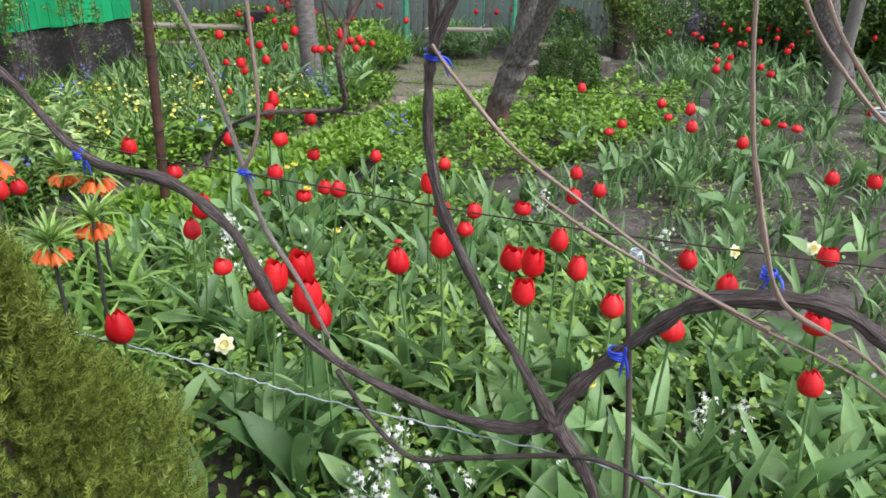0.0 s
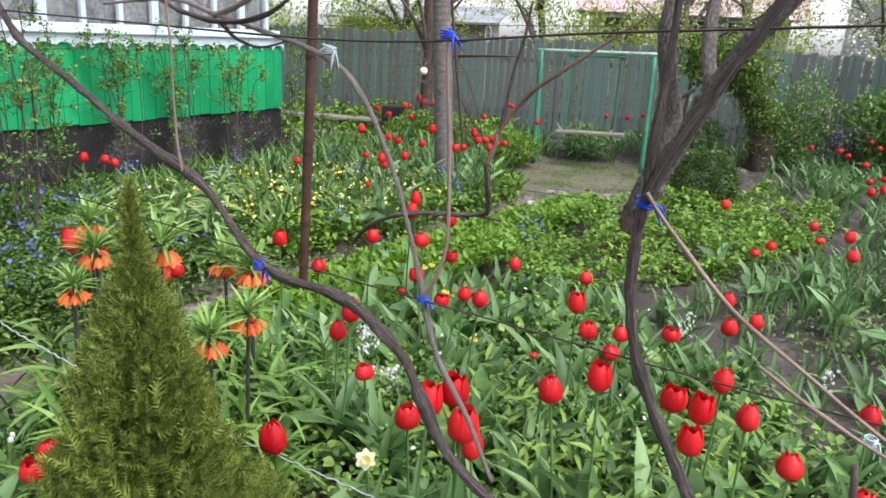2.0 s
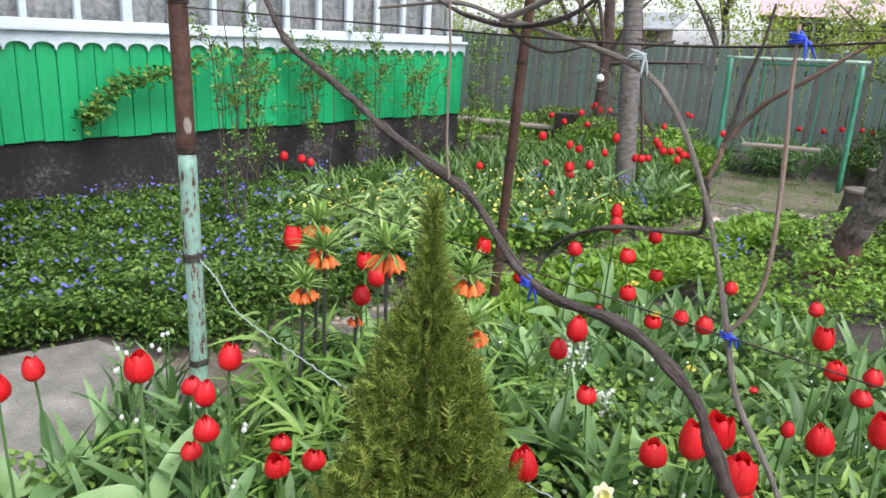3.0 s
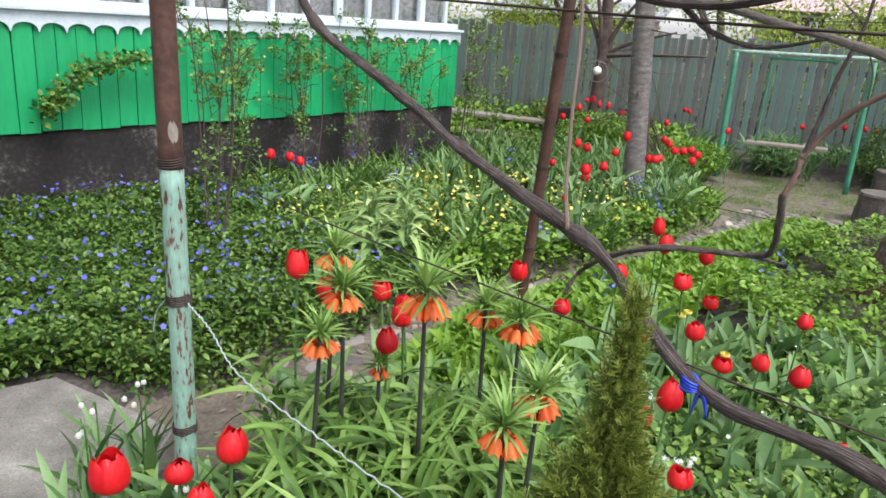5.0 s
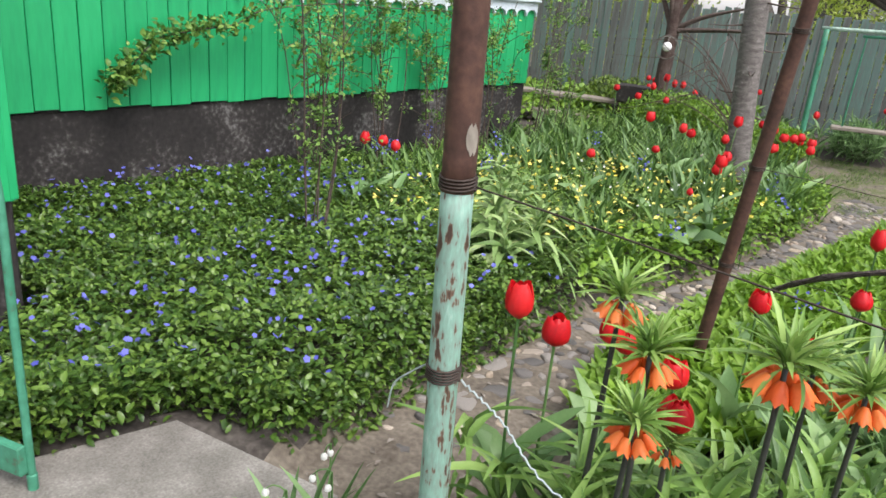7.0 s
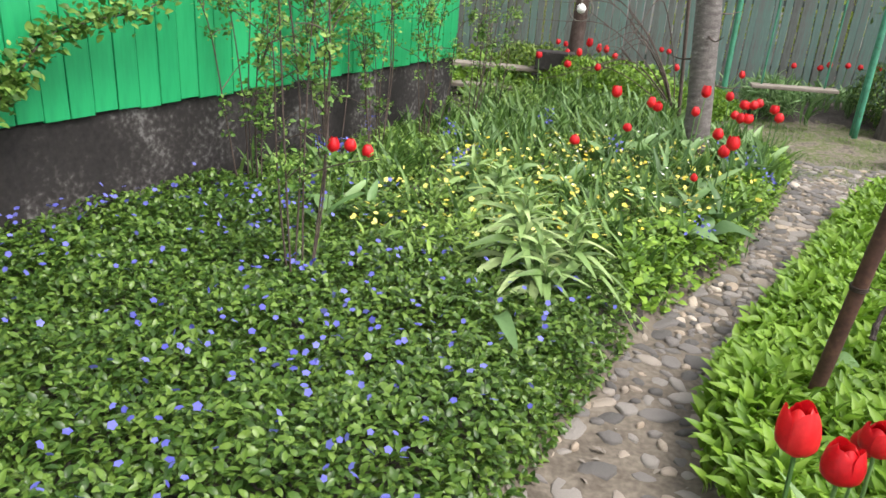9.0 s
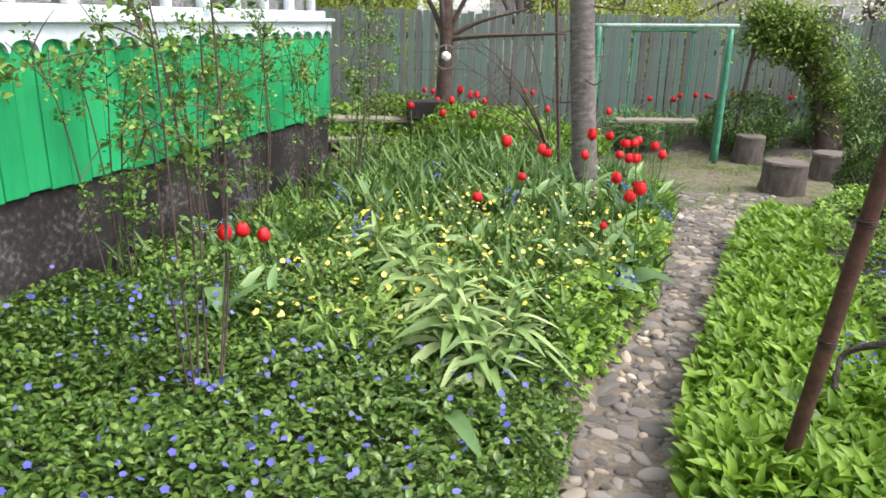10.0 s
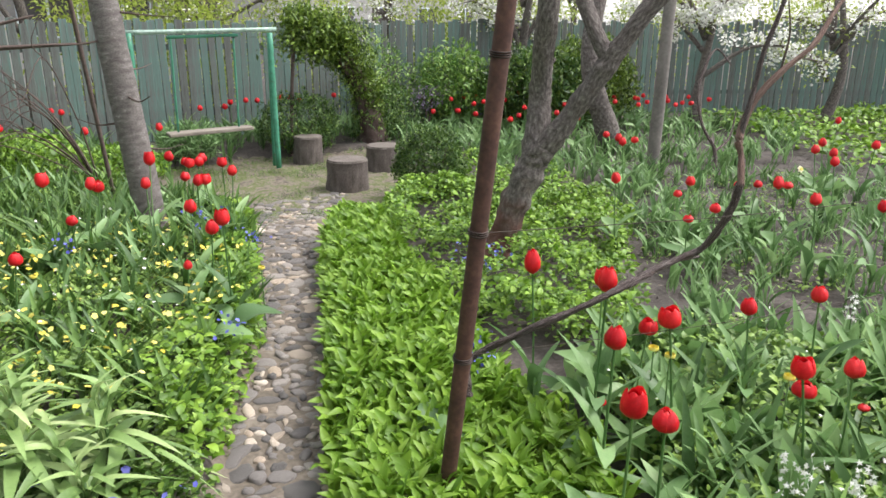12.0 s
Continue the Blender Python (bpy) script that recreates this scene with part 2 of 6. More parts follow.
RED = mat("tulip_red", [(0.2, (0.42, 0.004, 0.010)), (0.5, (0.66, 0.010, 0.017)), (0.8, (0.82, 0.034, 0.034))], 55, 0.42, 0.15, 3, "object", leaf=0.25, fall=0.35)
ORANGE = mat("bell_orange", [(0.2, (0.66, 0.095, 0.016)), (0.5, (0.85, 0.170, 0.032)), (0.85, (0.92, 0.27, 0.07))], 60, 0.45, 0.15, 3, "object", leaf=0.25)
BLUE = mat("periwinkle_blue", [(0.2, (0.085, 0.09, 0.42)), (0.8, (0.20, 0.215, 0.66))], 40, 0.6, 0.0, 3, "island", leaf=0.2)
YELLOW = mat("yellow_petal", [(0.2, (0.74, 0.60, 0.06)), (0.8, (0.90, 0.84, 0.26))], 40, 0.6, 0.0, 3, "island", leaf=0.2)
WHITE = mat("white_petal", [(0.2, (0.74, 0.75, 0.70)), (0.8, (0.88, 0.88, 0.85))], 40, 0.6, 0.0, 3, "island", leaf=0.2)
LILAC = mat("lilac_petal", [(0.2, (0.26, 0.20, 0.33)), (0.8, (0.40, 0.33, 0.46))], 40, 0.6, 0.0, 3, "island", leaf=0.2)
GLASS = bpy.data.materials.new("window_glass")
GLASS.use_nodes = True
GLASS.node_tree.nodes["Principled BSDF"].inputs["Transmission Weight"].default_value = 1.0
GLASS.node_tree.nodes["Principled BSDF"].inputs["Roughness"].default_value = 0.02

# ---------------------------------------------------------------- building helpers
rng = np.random.default_rng(7)


def thing(name, label, category, at=(0, 0, 0), group="", kind=""):
    ob = new(name)
    ob.empty_display_size = 0.1
    ob.location = at
    return tagged(ob, label, category, group, kind)


def mesh_of(name, V, F, material, smooth=True, uv=None):
    """A triangle or quad mesh from arrays."""
    me = bpy.data.meshes.new(name)
    V, F = np.asarray(V, np.float32).reshape(-1, 3), np.asarray(F, np.int32)
    k = F.shape[1]
    me.vertices.add(len(V))
    me.vertices.foreach_set("co", V.ravel())
    me.loops.add(F.size)
    me.loops.foreach_set("vertex_index", F.ravel())
    me.polygons.add(len(F))
    me.polygons.foreach_set("loop_start", np.arange(0, F.size, k, dtype=np.int32))
    me.polygons.foreach_set("use_smooth", np.full(len(F), smooth))
    if uv is not None:
        lay = me.uv_layers.new(name="UVMap")
        lay.data.foreach_set("uv", np.asarray(uv, np.float32)[F.ravel()].ravel())
    me.update(calc_edges=True)
    if material:
        me.materials.append(material)
    return me


def link(name, me, parent=None, label="", m=None):
    ob = new(name, me)
    if parent is not None:
        ob.parent = parent
    if m is not None:
        ob.matrix_basis = m
    return tagged(ob, label) if label else ob


def part(name, bm, material, parent, label="", smooth=False):
    """Links a bmesh as one mesh object under a thing or a part."""
    me = bpy.data.meshes.new(name)
    for f in bm.faces:
        f.smooth = smooth
    bm.to_mesh(me)
    bm.free()
    me.materials.append(material)
    return link(name, me, parent, label)


def box(sx, sy, sz, m=None, bevel=0.004):
    bm = bmesh.new()
    bmesh.ops.create_cube(bm, size=1.0, matrix=Matrix.Diagonal((sx, sy, sz, 1)))
    if bevel:
        bmesh.ops.bevel(bm, geom=bm.edges[:], offset=bevel, segments=1, affect="EDGES")
    if m is not None:
        bmesh.ops.transform(bm, matrix=m, verts=bm.verts)
    return bm


def spline(points, n):
    """n places along a smooth line through the points."""
    P = np.asarray(points, float)
    if len(P) < 3:
        return np.linspace(P[0], P[-1], n)
    Q = np.vstack([2 * P[0] - P[1], P, 2 * P[-1] - P[-2]])
    t = np.linspace(0, len(P) - 1 - 1e-6, n)
    i, f = t.astype(int), (t % 1)[:, None]
    a, b, c, d = Q[i], Q[i + 1], Q[i + 2], Q[i + 3]
    return 0.5 * (2 * b + (c - a) * f + (2 * a - 5 * b + 4 * c - d) * f ** 2 + (3 * b - a - 3 * c + d) * f ** 3)


def tube(points, radii, sides=8, n=0, rough=0.0, knots=0.0, cap=True, seed=0):
    """Vertices, triangles and uv of a tapering, gnarled tube along a smooth line."""
    r0 = np.random.default_rng(seed + 11)
    n = n or max(6, 6 * len(points))
    C = spline(points, n)
    R = np.interp(np.linspace(0, 1, n), np.linspace(0, 1, len(radii)), radii)
    if knots:
        lumps = np.convolve(np.clip(r0.normal(0, 1.6, n + 4), -1.4, 3), [0.12, 0.23, 0.3, 0.23, 0.12], 'valid')
        R = R * (1 + knots * lumps)
    T = np.gradient(C, axis=0)
    T /= np.linalg.norm(T, axis=1)[:, None] + 1e-9
    up = np.array([0.3, 0.2, 1.0]) if abs(T[:, 2]).mean() < 0.8 else np.array([1.0, 0.2, 0.1])
    A = np.cross(T, up)
    A /= np.linalg.norm(A, axis=1)[:, None] + 1e-9
    B = np.cross(T, A)
    ang = np.linspace(0, 2 * np.pi, sides + 1)
    dist = np.concatenate([[0], np.cumsum(np.linalg.norm(np.diff(C, axis=0), axis=1))])
    ridge = np.ones((n, sides + 1))
    if rough:
        g = r0.normal(0, rough, (n, sides))
        g = (g + np.roll(g, 1, 0) + np.roll(g, 2, 0)) * 0.42 + 0.6 * r0.normal(0, rough, sides)[None, :]
        ridge[:, :sides] += g
        ridge[:, sides] = ridge[:, 0]
    V = C[:, None] + (R[:, None] * ridge)[..., None] * (np.cos(ang)[None, :, None] * A[:, None] + np.sin(ang)[None, :, None] * B[:, None])
    uv = np.stack([np.broadcast_to(ang / (2 * np.pi), (n, sides + 1)), np.broadcast_to(dist[:, None] * 2.5, (n, sides + 1))], -1)
    i, j = np.meshgrid(np.arange(n - 1), np.arange(sides), indexing="ij")
    a = (i * (sides + 1) + j).ravel()
    F = np.concatenate([np.stack([a, a + 1, a + sides + 2], 1), np.stack([a, a + sides + 2, a + sides + 1], 1)])
    V, uv = V.reshape(-1, 3), uv.reshape(-1, 2)
    if cap:
        k = len(V)
        V, uv = np.vstack([V, C[:1], C[-1:]]), np.vstack([uv, [[0.5, 0]], [[0.5, 0]]])
        e = (n - 1) * (sides + 1)
        s = np.arange(sides)
        F = np.concatenate([F, np.stack([s + 1, s, np.full(sides, k)], 1), np.stack([e + s, e + s + 1, np.full(sides, k + 1)], 1)])
    return V, F, uv


def rod(name, points, radii, material, parent=None, label="", **kw):
    V, F, uv = tube(points, radii, **kw)
    return link(name, mesh_of(name, V, F, material, uv=uv), parent, label)


def merged(name, pieces, material, smooth=True):
    """One mesh from several (vertices, triangles, uv)."""
    V, F, U, k = [], [], [], 0
    for v, f, u in pieces:
        V.append(v), F.append(f + k), U.append(u)
        k += len(v)
    return mesh_of(name, np.vstack(V), np.vstack(F), material, smooth, np.vstack(U))


def blade(segs=4, width=0.2, bend=0.3, fold=0.2, wide_at=0.4, tip=1.0, twist=0.0, wave=0.0):
    """A leaf of length 1 along +y: a folded, bending strip with a point."""
    rows, F = [], []
    for k in range(segs):
        v = 0.92 * k / (segs - 1) if segs > 2 else 0.52 * k
        w = width * 0.5 * (math.sin(math.pi * min(1, (v * 0.5 / wide_at if v < wide_at else 0.5 + 0.5 * ((v - wide_at) / (1 - wide_at)) ** tip))) * 0.94 + 0.06)
        z = bend * (v - v * v * 1.6)
        tw = twist * v
        for s in (-1, 0, 1):
            rows.append((s * w * math.cos(tw), v, z + abs(s) * w * (fold + wave * math.sin(9 * v + 2 * s)) + s * w * math.sin(tw)))
    rows.append((0, 1, bend * -0.6))
    for k in range(segs - 1):
        for s in (0, 1):
            a = 3 * k + s
            F += [(a, a + 1, a + 4), (a, a + 4, a + 3)]
    a = 3 * (segs - 1)
    F += [(a, a + 1, 3 * segs), (a + 1, a + 2, 3 * segs)]
    return np.array(rows), np.array(F)


def turns(yaw, pitch, roll):
    """Rotation matrices: roll about the leaf, then its tip up by pitch, then yaw."""
    cy, sy, cp, sp, cr, sr = np.cos(yaw), np.sin(yaw), np.cos(pitch), np.sin(pitch), np.cos(roll), np.sin(roll)
    o, l = np.zeros_like(yaw), np.ones_like(yaw)
    Z = np.stack([cy, -sy, o, sy, cy, o, o, o, l], -1).reshape(-1, 3, 3)
    X = np.stack([l, o, o, o, cp, -sp, o, sp, cp], -1).reshape(-1, 3, 3)
    Y = np.stack([cr, o, sr, o, l, o, -sr, o, cr], -1).reshape(-1, 3, 3)
    return Z @ X @ Y


def strewn(template, pos, yaw, pitch, roll, size):
    """Copies of a template leaf as one set of arrays; size is a number each or three."""
    v, f = template
    n = len(pos)
    yaw, pitch, roll = (np.broadcast_to(np.asarray(a, float), (n,)) for a in (yaw, pitch, roll))
    size = np.asarray(size, float)
    size = np.broadcast_to(size[:, None] if size.ndim == 1 else size, (n, 3)) if size.ndim else np.full((n, 3), float(size))
    W = np.einsum("nij,nkj->nki", turns(yaw, pitch, roll), v[None] * size[:, None, :]) + np.asarray(pos)[:, None, :]
    F = f[None] + (np.arange(n) * len(v))[:, None, None]
    return W.reshape(-1, 3), F.reshape(-1, 3), np.zeros((n * len(v), 2))


def stuff(name, pieces, material, label, category):
    ob = link(name, merged(name, pieces, material))
    return tagged(ob, label, category, kind="stuff")


def inside(poly, P):
    """Which of the points lie within the polygon."""
    x, y = P[:, 0], P[:, 1]
    c = np.zeros(len(P), bool)
    for (x0, y0), (x1, y1) in zip(poly, poly[1:] + poly[:1]):
        c ^= ((y0 > y) != (y1 > y)) & (x < (x1 - x0) * (y - y0) / (y1 - y0 + 1e-12) + x0)
    return c


def sown(poly, density, clump=0.0, scale=1.5, keep=None):
    """Random places in a polygon, thinned in patches."""
    p = np.array(poly)
    lo, hi = p.min(0), p.max(0)
    P = rng.uniform(lo, hi, (int(density * np.prod(hi - lo)), 2))
    P = P[inside(poly, P)]
    if clump and len(P):
        f = np.array([noise.noise(Vector((a * scale, b * scale, 3.7))) for a, b in P])
        P = P[f > clump - 1 + rng.uniform(0, 0.9, len(P))]
    if keep is not None and len(P):
        P = P[keep(P)]
    return P


# ---------------------------------------------------------------- ground
def path_mid(y):
    return np.interp(y, [1.9, 2.6, 3.1, 3.6, 4.2, 4.8, 5.5, 6.2, 6.9, 7.6], [-2.32, -2.22, -2.11, -1.94, -1.66, -1.31, -1.00, -0.70, -0.36, 0.02])


def path_half(y):
    return np.interp(y, [1.9, 2.6, 3.2, 4.0, 5.0, 6.0, 6.8, 7.6], [0.34, 0.28, 0.20, 0.19, 0.18, 0.20, 0.27, 0.50])


def on_path(P, extra=0.0):
    return (P[:, 1] > 1.9) & (P[:, 1] < 7.7) & (np.abs(P[:, 0] - path_mid(P[:, 1])) < path_half(P[:, 1]) + extra)


YARD = [(-0.75, 7.2), (0.2, 6.9), (0.75, 7.1), (1.75, 7.8), (1.9, 9.4), (0.4, 10.0), (-1.1, 9.6), (-1.25, 8.2)]
SLAB = [(-3.04, 2.0), (-2.40, 1.92), (-2.16, 1.30), (-2.2, 0.75), (-2.35, -2.5), (-3.7, -2.5), (-3.7, 0.95)]


def height(x, y):
    """The lie of the ground: beds a little above the trodden path."""
    x, y = np.asarray(x, float), np.asarray(y, float)
    d = np.abs(x - path_mid(y)) - path_half(y)
    along = np.clip((y - 1.5) / 0.4, 0, 1) * np.clip((7.9 - y) / 0.3, 0, 1)
    low = along * np.clip(1 - d / 0.15, 0, 1)
    low = np.maximum(low, np.clip(1 - (np.hypot((x - 0.3) / 1.5, (y - 8.4) / 1.5) - 1) * 4, 0, 1))
    near = (np.abs(x) < 12) & (y > -4) & (y < 16)
    return np.where(near, 0.09 * (1 - low) + 0.012 * np.sin(7.1 * x + 3 * np.sin(4.3 * y)) * np.sin(6.3 * y + 1.7 * np.sin(5 * x)) * (1 - low * 0.8), 0.06)


gx = np.concatenate([[-600, -150, -50, -20, -10], np.linspace(-7, 9, 267), [12, 16, 22, 50, 150, 600]])
gy = np.concatenate([[-600, -150, -40, -12], np.linspace(-4, 15, 317), [18, 22, 50, 150, 600]])
X, Y = np.meshgrid(gx, gy)
GV = np.stack([X, Y, height(X, Y)], -1).reshape(-1, 3)
fine = (np.abs(GV[:, 0] - 1) < 8) & (GV[:, 1] > -4) & (GV[:, 1] < 15)
GV[fine, 2] += rng.normal(0, 0.005, fine.sum())
nx = len(gx)
i, j = np.meshgrid(np.arange(len(gy) - 1), np.arange(nx - 1), indexing="ij")
a = (i * nx + j).ravel()
GF = np.stack([a, a + 1, a + nx + 1, a + nx], 1)
ground_mesh = mesh_of("ground", GV, GF, SOIL)
ground_mesh.materials.append(MUD)
ground_mesh.materials.append(TRODDEN)
mid = GV[GF].mean(1)[:, :2] + rng.normal(0, 0.03, (len(GF), 2))
ground_mesh.polygons.foreach_set("material_index", np.where(inside(YARD, mid), 2, np.where(on_path(mid, 0.08), 1, 0)).astype(np.int32))
ground = tagged(link("ground", ground_mesh), "dark garden soil with a trodden muddy path", "ground", kind="structure")


def onto(P, lift=0.0):
    """Places in plan, put on the ground."""
    P = np.asarray(P, float)
    return np.column_stack([P, height(P[:, 0], P[:, 1]) + lift])

# ---------------------------------------------------------------- house with green planks
HU, HN = Vector((0.325, 0.945, 0)), Vector((-0.945, 0.325, 0))
HOUSE = Matrix(((HU.x, HN.x, 0, -4.95), (HU.y, HN.y, 0, 3.05), (0, 0, 1, 0), (0, 0, 0, 1)))
house = thing("house", "village house with bright green plank skirting and white windows", "house")
house.matrix_basis = HOUSE


def put(x, y, z):
    return Matrix.Translation((x, y, z))


def scallops(x0, x1, y, top, cusp, arch, pitch, depth=0.025):
    """A board whose lower edge is cut into round arches."""
    bm = bmesh.new()
    n = max(1, round((x1 - x0) / pitch))
    w = (x1 - x0) / n
    for k in range(n):
        pts = [(x0 + k * w, cusp)]
        pts += [(x0 + k * w + w * (0.5 - 0.47 * math.cos(a)), cusp + (arch - cusp) * math.sin(a) ** 0.8) for a in np.linspace(0.05, math.pi - 0.05, 11)]
        pts += [(x0 + (k + 1) * w, cusp)]
        low = [[bm.verts.new((px, yy, pz)) for px, pz in pts] for yy in (y, y + depth)]
        high = [[bm.verts.new((px, yy, top)) for px, pz in pts] for yy in (y, y + depth)]
        for q in range(len(pts) - 1):
            bm.faces.new((low[0][q], low[0][q + 1], high[0][q + 1], high[0][q]))
            bm.faces.new((low[0][q], low[1][q], low[1][q + 1], low[0][q + 1]))
            bm.faces.new((high[0][q], high[0][q + 1], high[1][q + 1], high[1][q]))
    bmesh.ops.remove_doubles(bm, verts=bm.verts, dist=0.0005)
    return bm


part("plinth", box(5.22, 0.30, 0.70, put(1.99, 0.18, 0.345), 0.01), PLINTH, house, "black tarred plinth with bared grey render")
part("plinth", box(3.2, 1.70, 0.72, put(-2.13, -0.56, 0.35), 0.01), PLINTH, house)
part("upper_wall", box(5.18, 0.25, 0.78, put(1.99, 0.18, 1.08), 0), PLASTER, house)
part("upper_wall", box(4.58, 0.20, 0.55, put(2.29, 0.20, 2.93), 0), PLASTER, house)
part("end_wall", box(0.2, 5.0, 3.1, put(4.47, 2.85, 1.6), 0), PLASTER, house)
# thin sheet behind the curtain; its dark colour stands in for the room's shade
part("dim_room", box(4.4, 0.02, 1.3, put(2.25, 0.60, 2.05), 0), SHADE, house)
part("porch_wall", box(3.1, 1.40, 2.6, put(-2.13, -0.64, 2.0), 0), PLASTER, house)
part("eaves", box(5.3, 5.2, 0.10, put(2.2, 2.45, 3.25), 0.01), DARKROOF, house, "overhanging roof edge")
plank_width = 0.128
for k in range(-5, 36):
    h = 0.69 + 0.012 * math.sin(k * 2.1)
    p = part("plank", box(plank_width - 0.004, 0.022, h, put(0, 0, h / 2), 0.003), GREENWOOD, house)
    p.matrix_basis = pose(0.04 + k * plank_width, 0.011 + 0.0015 * math.sin(k * 3.3), 0.70 + 0.008 * math.sin(k * 1.7), 0, 0.12 * math.sin(k * 5.1), 0)
for k in range(21):
    p = part("plank", box(0.144, 0.022, 0.80, put(0, 0, 0.4), 0.003), GREENWOOD, house)
    p.matrix_basis = pose(-0.605 - k * 0.15, -1.431 + 0.003 * math.sin(k * 3.3), 0.69, 0, 0.2 * math.sin(k * 5.1), 0)
part("corner_board", box(0.03, 0.03, 0.79, put(-0.535, -1.43, 1.09), 0.004), GREENWOOD, house)
part("scalloped_board", scallops(-0.62, 4.58, -0.028, 1.44, 1.315, 1.372, 0.165), WHITEPAINT, house, "white board with a scalloped lower edge")
part("scalloped_board", scallops(-3.6, -0.50, -1.47, 1.55, 1.415, 1.472, 0.165), WHITEPAINT, house, "white board with a scalloped lower edge")
part("ledge", box(5.20, 0.07, 0.025, put(1.99, -0.025, 1.453), 0.004), WHITEPAINT, house)
part("ledge", box(3.1, 0.09, 0.03, put(-2.03, -1.46, 1.565), 0.004), WHITEPAINT, house)
part("porch_post", box(0.10, 0.09, 1.4, put(-0.56, -1.42, 2.28), 0.005), WHITEPAINT, house)
for z in (1.49, 2.62):
    part("window_rail", box(5.18, 0.06, 0.06, put(1.99, 0.05, z), 0.005), WHITEPAINT, house)
for k in range(-1, 14):
    part("mullion", box(0.045 if k % 3 else 0.075, 0.055, 1.07, put(-0.16 + k * 0.35, 0.05, 2.055), 0.005), WHITEPAINT, house)
for k in range(-1, 13):
    x0 = -0.135 + k * 0.35
    pane = part("pane", box(0.30, 0.006, 1.07, put(x0 + 0.15, 0.055, 2.055), 0), GLASS, house, "window glass")
    pane.visible_shadow = False
n = 400
xs = np.linspace(-0.6, 4.42, n)
ys = 0.115 + 0.016 * np.sin(xs * 46) + 0.008 * np.sin(xs * 17 + 1)
CV = np.concatenate([np.stack([xs, ys, np.full(n, 1.5)], 1), np.stack([xs, ys, np.full(n, 2.6)], 1)])
q = np.arange(n - 1)
link("lace_curtain", mesh_of("lace_curtain", CV, np.stack([q, q + 1, q + n + 1, q + n], 1), CURTAIN), house, "white lace curtain behind the panes")

# concrete slab by the porch
bm = bmesh.new()
top = [bm.verts.new((x, y, 0.118)) for x, y in SLAB]
face = bm.faces.new(top)
ext = bmesh.ops.extrude_face_region(bm, geom=[face])
bmesh.ops.translate(bm, verts=[v for v in ext["geom"] if isinstance(v, bmesh.types.BMVert)], vec=(0, 0, -0.2))
bmesh.ops.recalc_face_normals(bm, faces=bm.faces)
bmesh.ops.bevel(bm, geom=bm.edges[:], offset=0.012, segments=2, affect="EDGES")
slab = part("concrete_slab", bm, CONCRETE, None)
tagged(slab, "worn grey concrete slab set in the path", "pavement", kind="structure")

# gate leaf of bent pipe
gate = thing("garden_gate", "low green gate of bent pipe, standing open", "gate", (-3.14, 1.55, 0.10))
rod("frame", [(0, 0, 0), (0, 0, 0.45), (0, 0, 0.84), (-0.03, -0.005, 0.91), (-0.10, -0.01, 0.945), (-0.30, -0.03, 0.95), (-0.55, -0.05, 0.95)], [0.011], SWINGGREEN, gate, n=40, sides=10)
part("bottom_plank", box(0.60, 0.025, 0.09, put(-0.30, -0.02, 0.10), 0.004), SWINGGREEN, gate)
rod("foot", [(0, 0, 0), (0, 0, 0.05)], [0.014], SWINGGREEN, gate)
gate.location.z = 0.116

# ---------------------------------------------------------------- plank fence along the back
FENCE = [(-7.5, 11.5), (-0.5, 11.3), (3.2, 11.1), (7.6, 9.7), (10.4, 7.6), (14.5, 4.3)]
fence = thing("plank_fence", "weathered plank fence with faded green paint", "fence")
rnd = random.Random(5)
plank_meshes = []
for k in range(5):
    bm = box(0.092, 0.02, 1.0, put(0, 0, 0.5), 0.004)
    for v in bm.verts:
        if v.co.z > 0.9:
            v.co.z += v.co.x * rnd.uniform(-0.25, 0.25)
    me = bpy.data.meshes.new("fence_plank")
    bm.to_mesh(me), bm.free()
    me.materials.append(FENCEWOOD)
    plank_meshes.append(me)
for (x0, y0), (x1, y1) in zip(FENCE, FENCE[1:]):
    d = math.hypot(x1 - x0, y1 - y0)
    yaw = math.degrees(math.atan2(y1 - y0, x1 - x0))
    for k in range(int(d / 0.1)):
        f = (k + 0.5) * 0.1 / d
        p = link("fence_plank", rnd.choice(plank_meshes), fence)
        p.matrix_basis = pose(x0 + f * (x1 - x0) + rnd.uniform(-0.006, 0.006), y0 + f * (y1 - y0) + rnd.uniform(-0.006, 0.006), 0.10, 0, rnd.uniform(-0.8, 0.8), yaw) @ Matrix.Diagonal((rnd.uniform(0.88, 1.06), 1, rnd.uniform(1.42, 1.50), 1))
    for z in (0.45, 1.25):
        r = part("fence_rail", box(d, 0.04, 0.07, put(d / 2, 0.035, z), 0.004), FENCEWOOD, fence)
        r.matrix_basis = pose(x0, y0, 0, 0, 0, yaw)

# ---------------------------------------------------------------- trellis posts, wires
post = thing("trellis_post", "steel pipe post, rusty above and peeling mint paint below", "post", (-1.985, 1.505, 0.0))
rod("painted_pipe", [(0, 0, 0.0), (0, 0, 0.6), (-0.012, 0.004, 1.17)], [0.0285], MINT, post, "peeling mint-green paint with rust spots", sides=20, n=24)
rod("rusty_pipe", [(-0.012, 0.004, 1.17), (-0.022, 0.006, 1.7), (-0.03, 0.008, 2.4)], [0.029], RUST, post, "bare rusty pipe", sides=20, n=20)


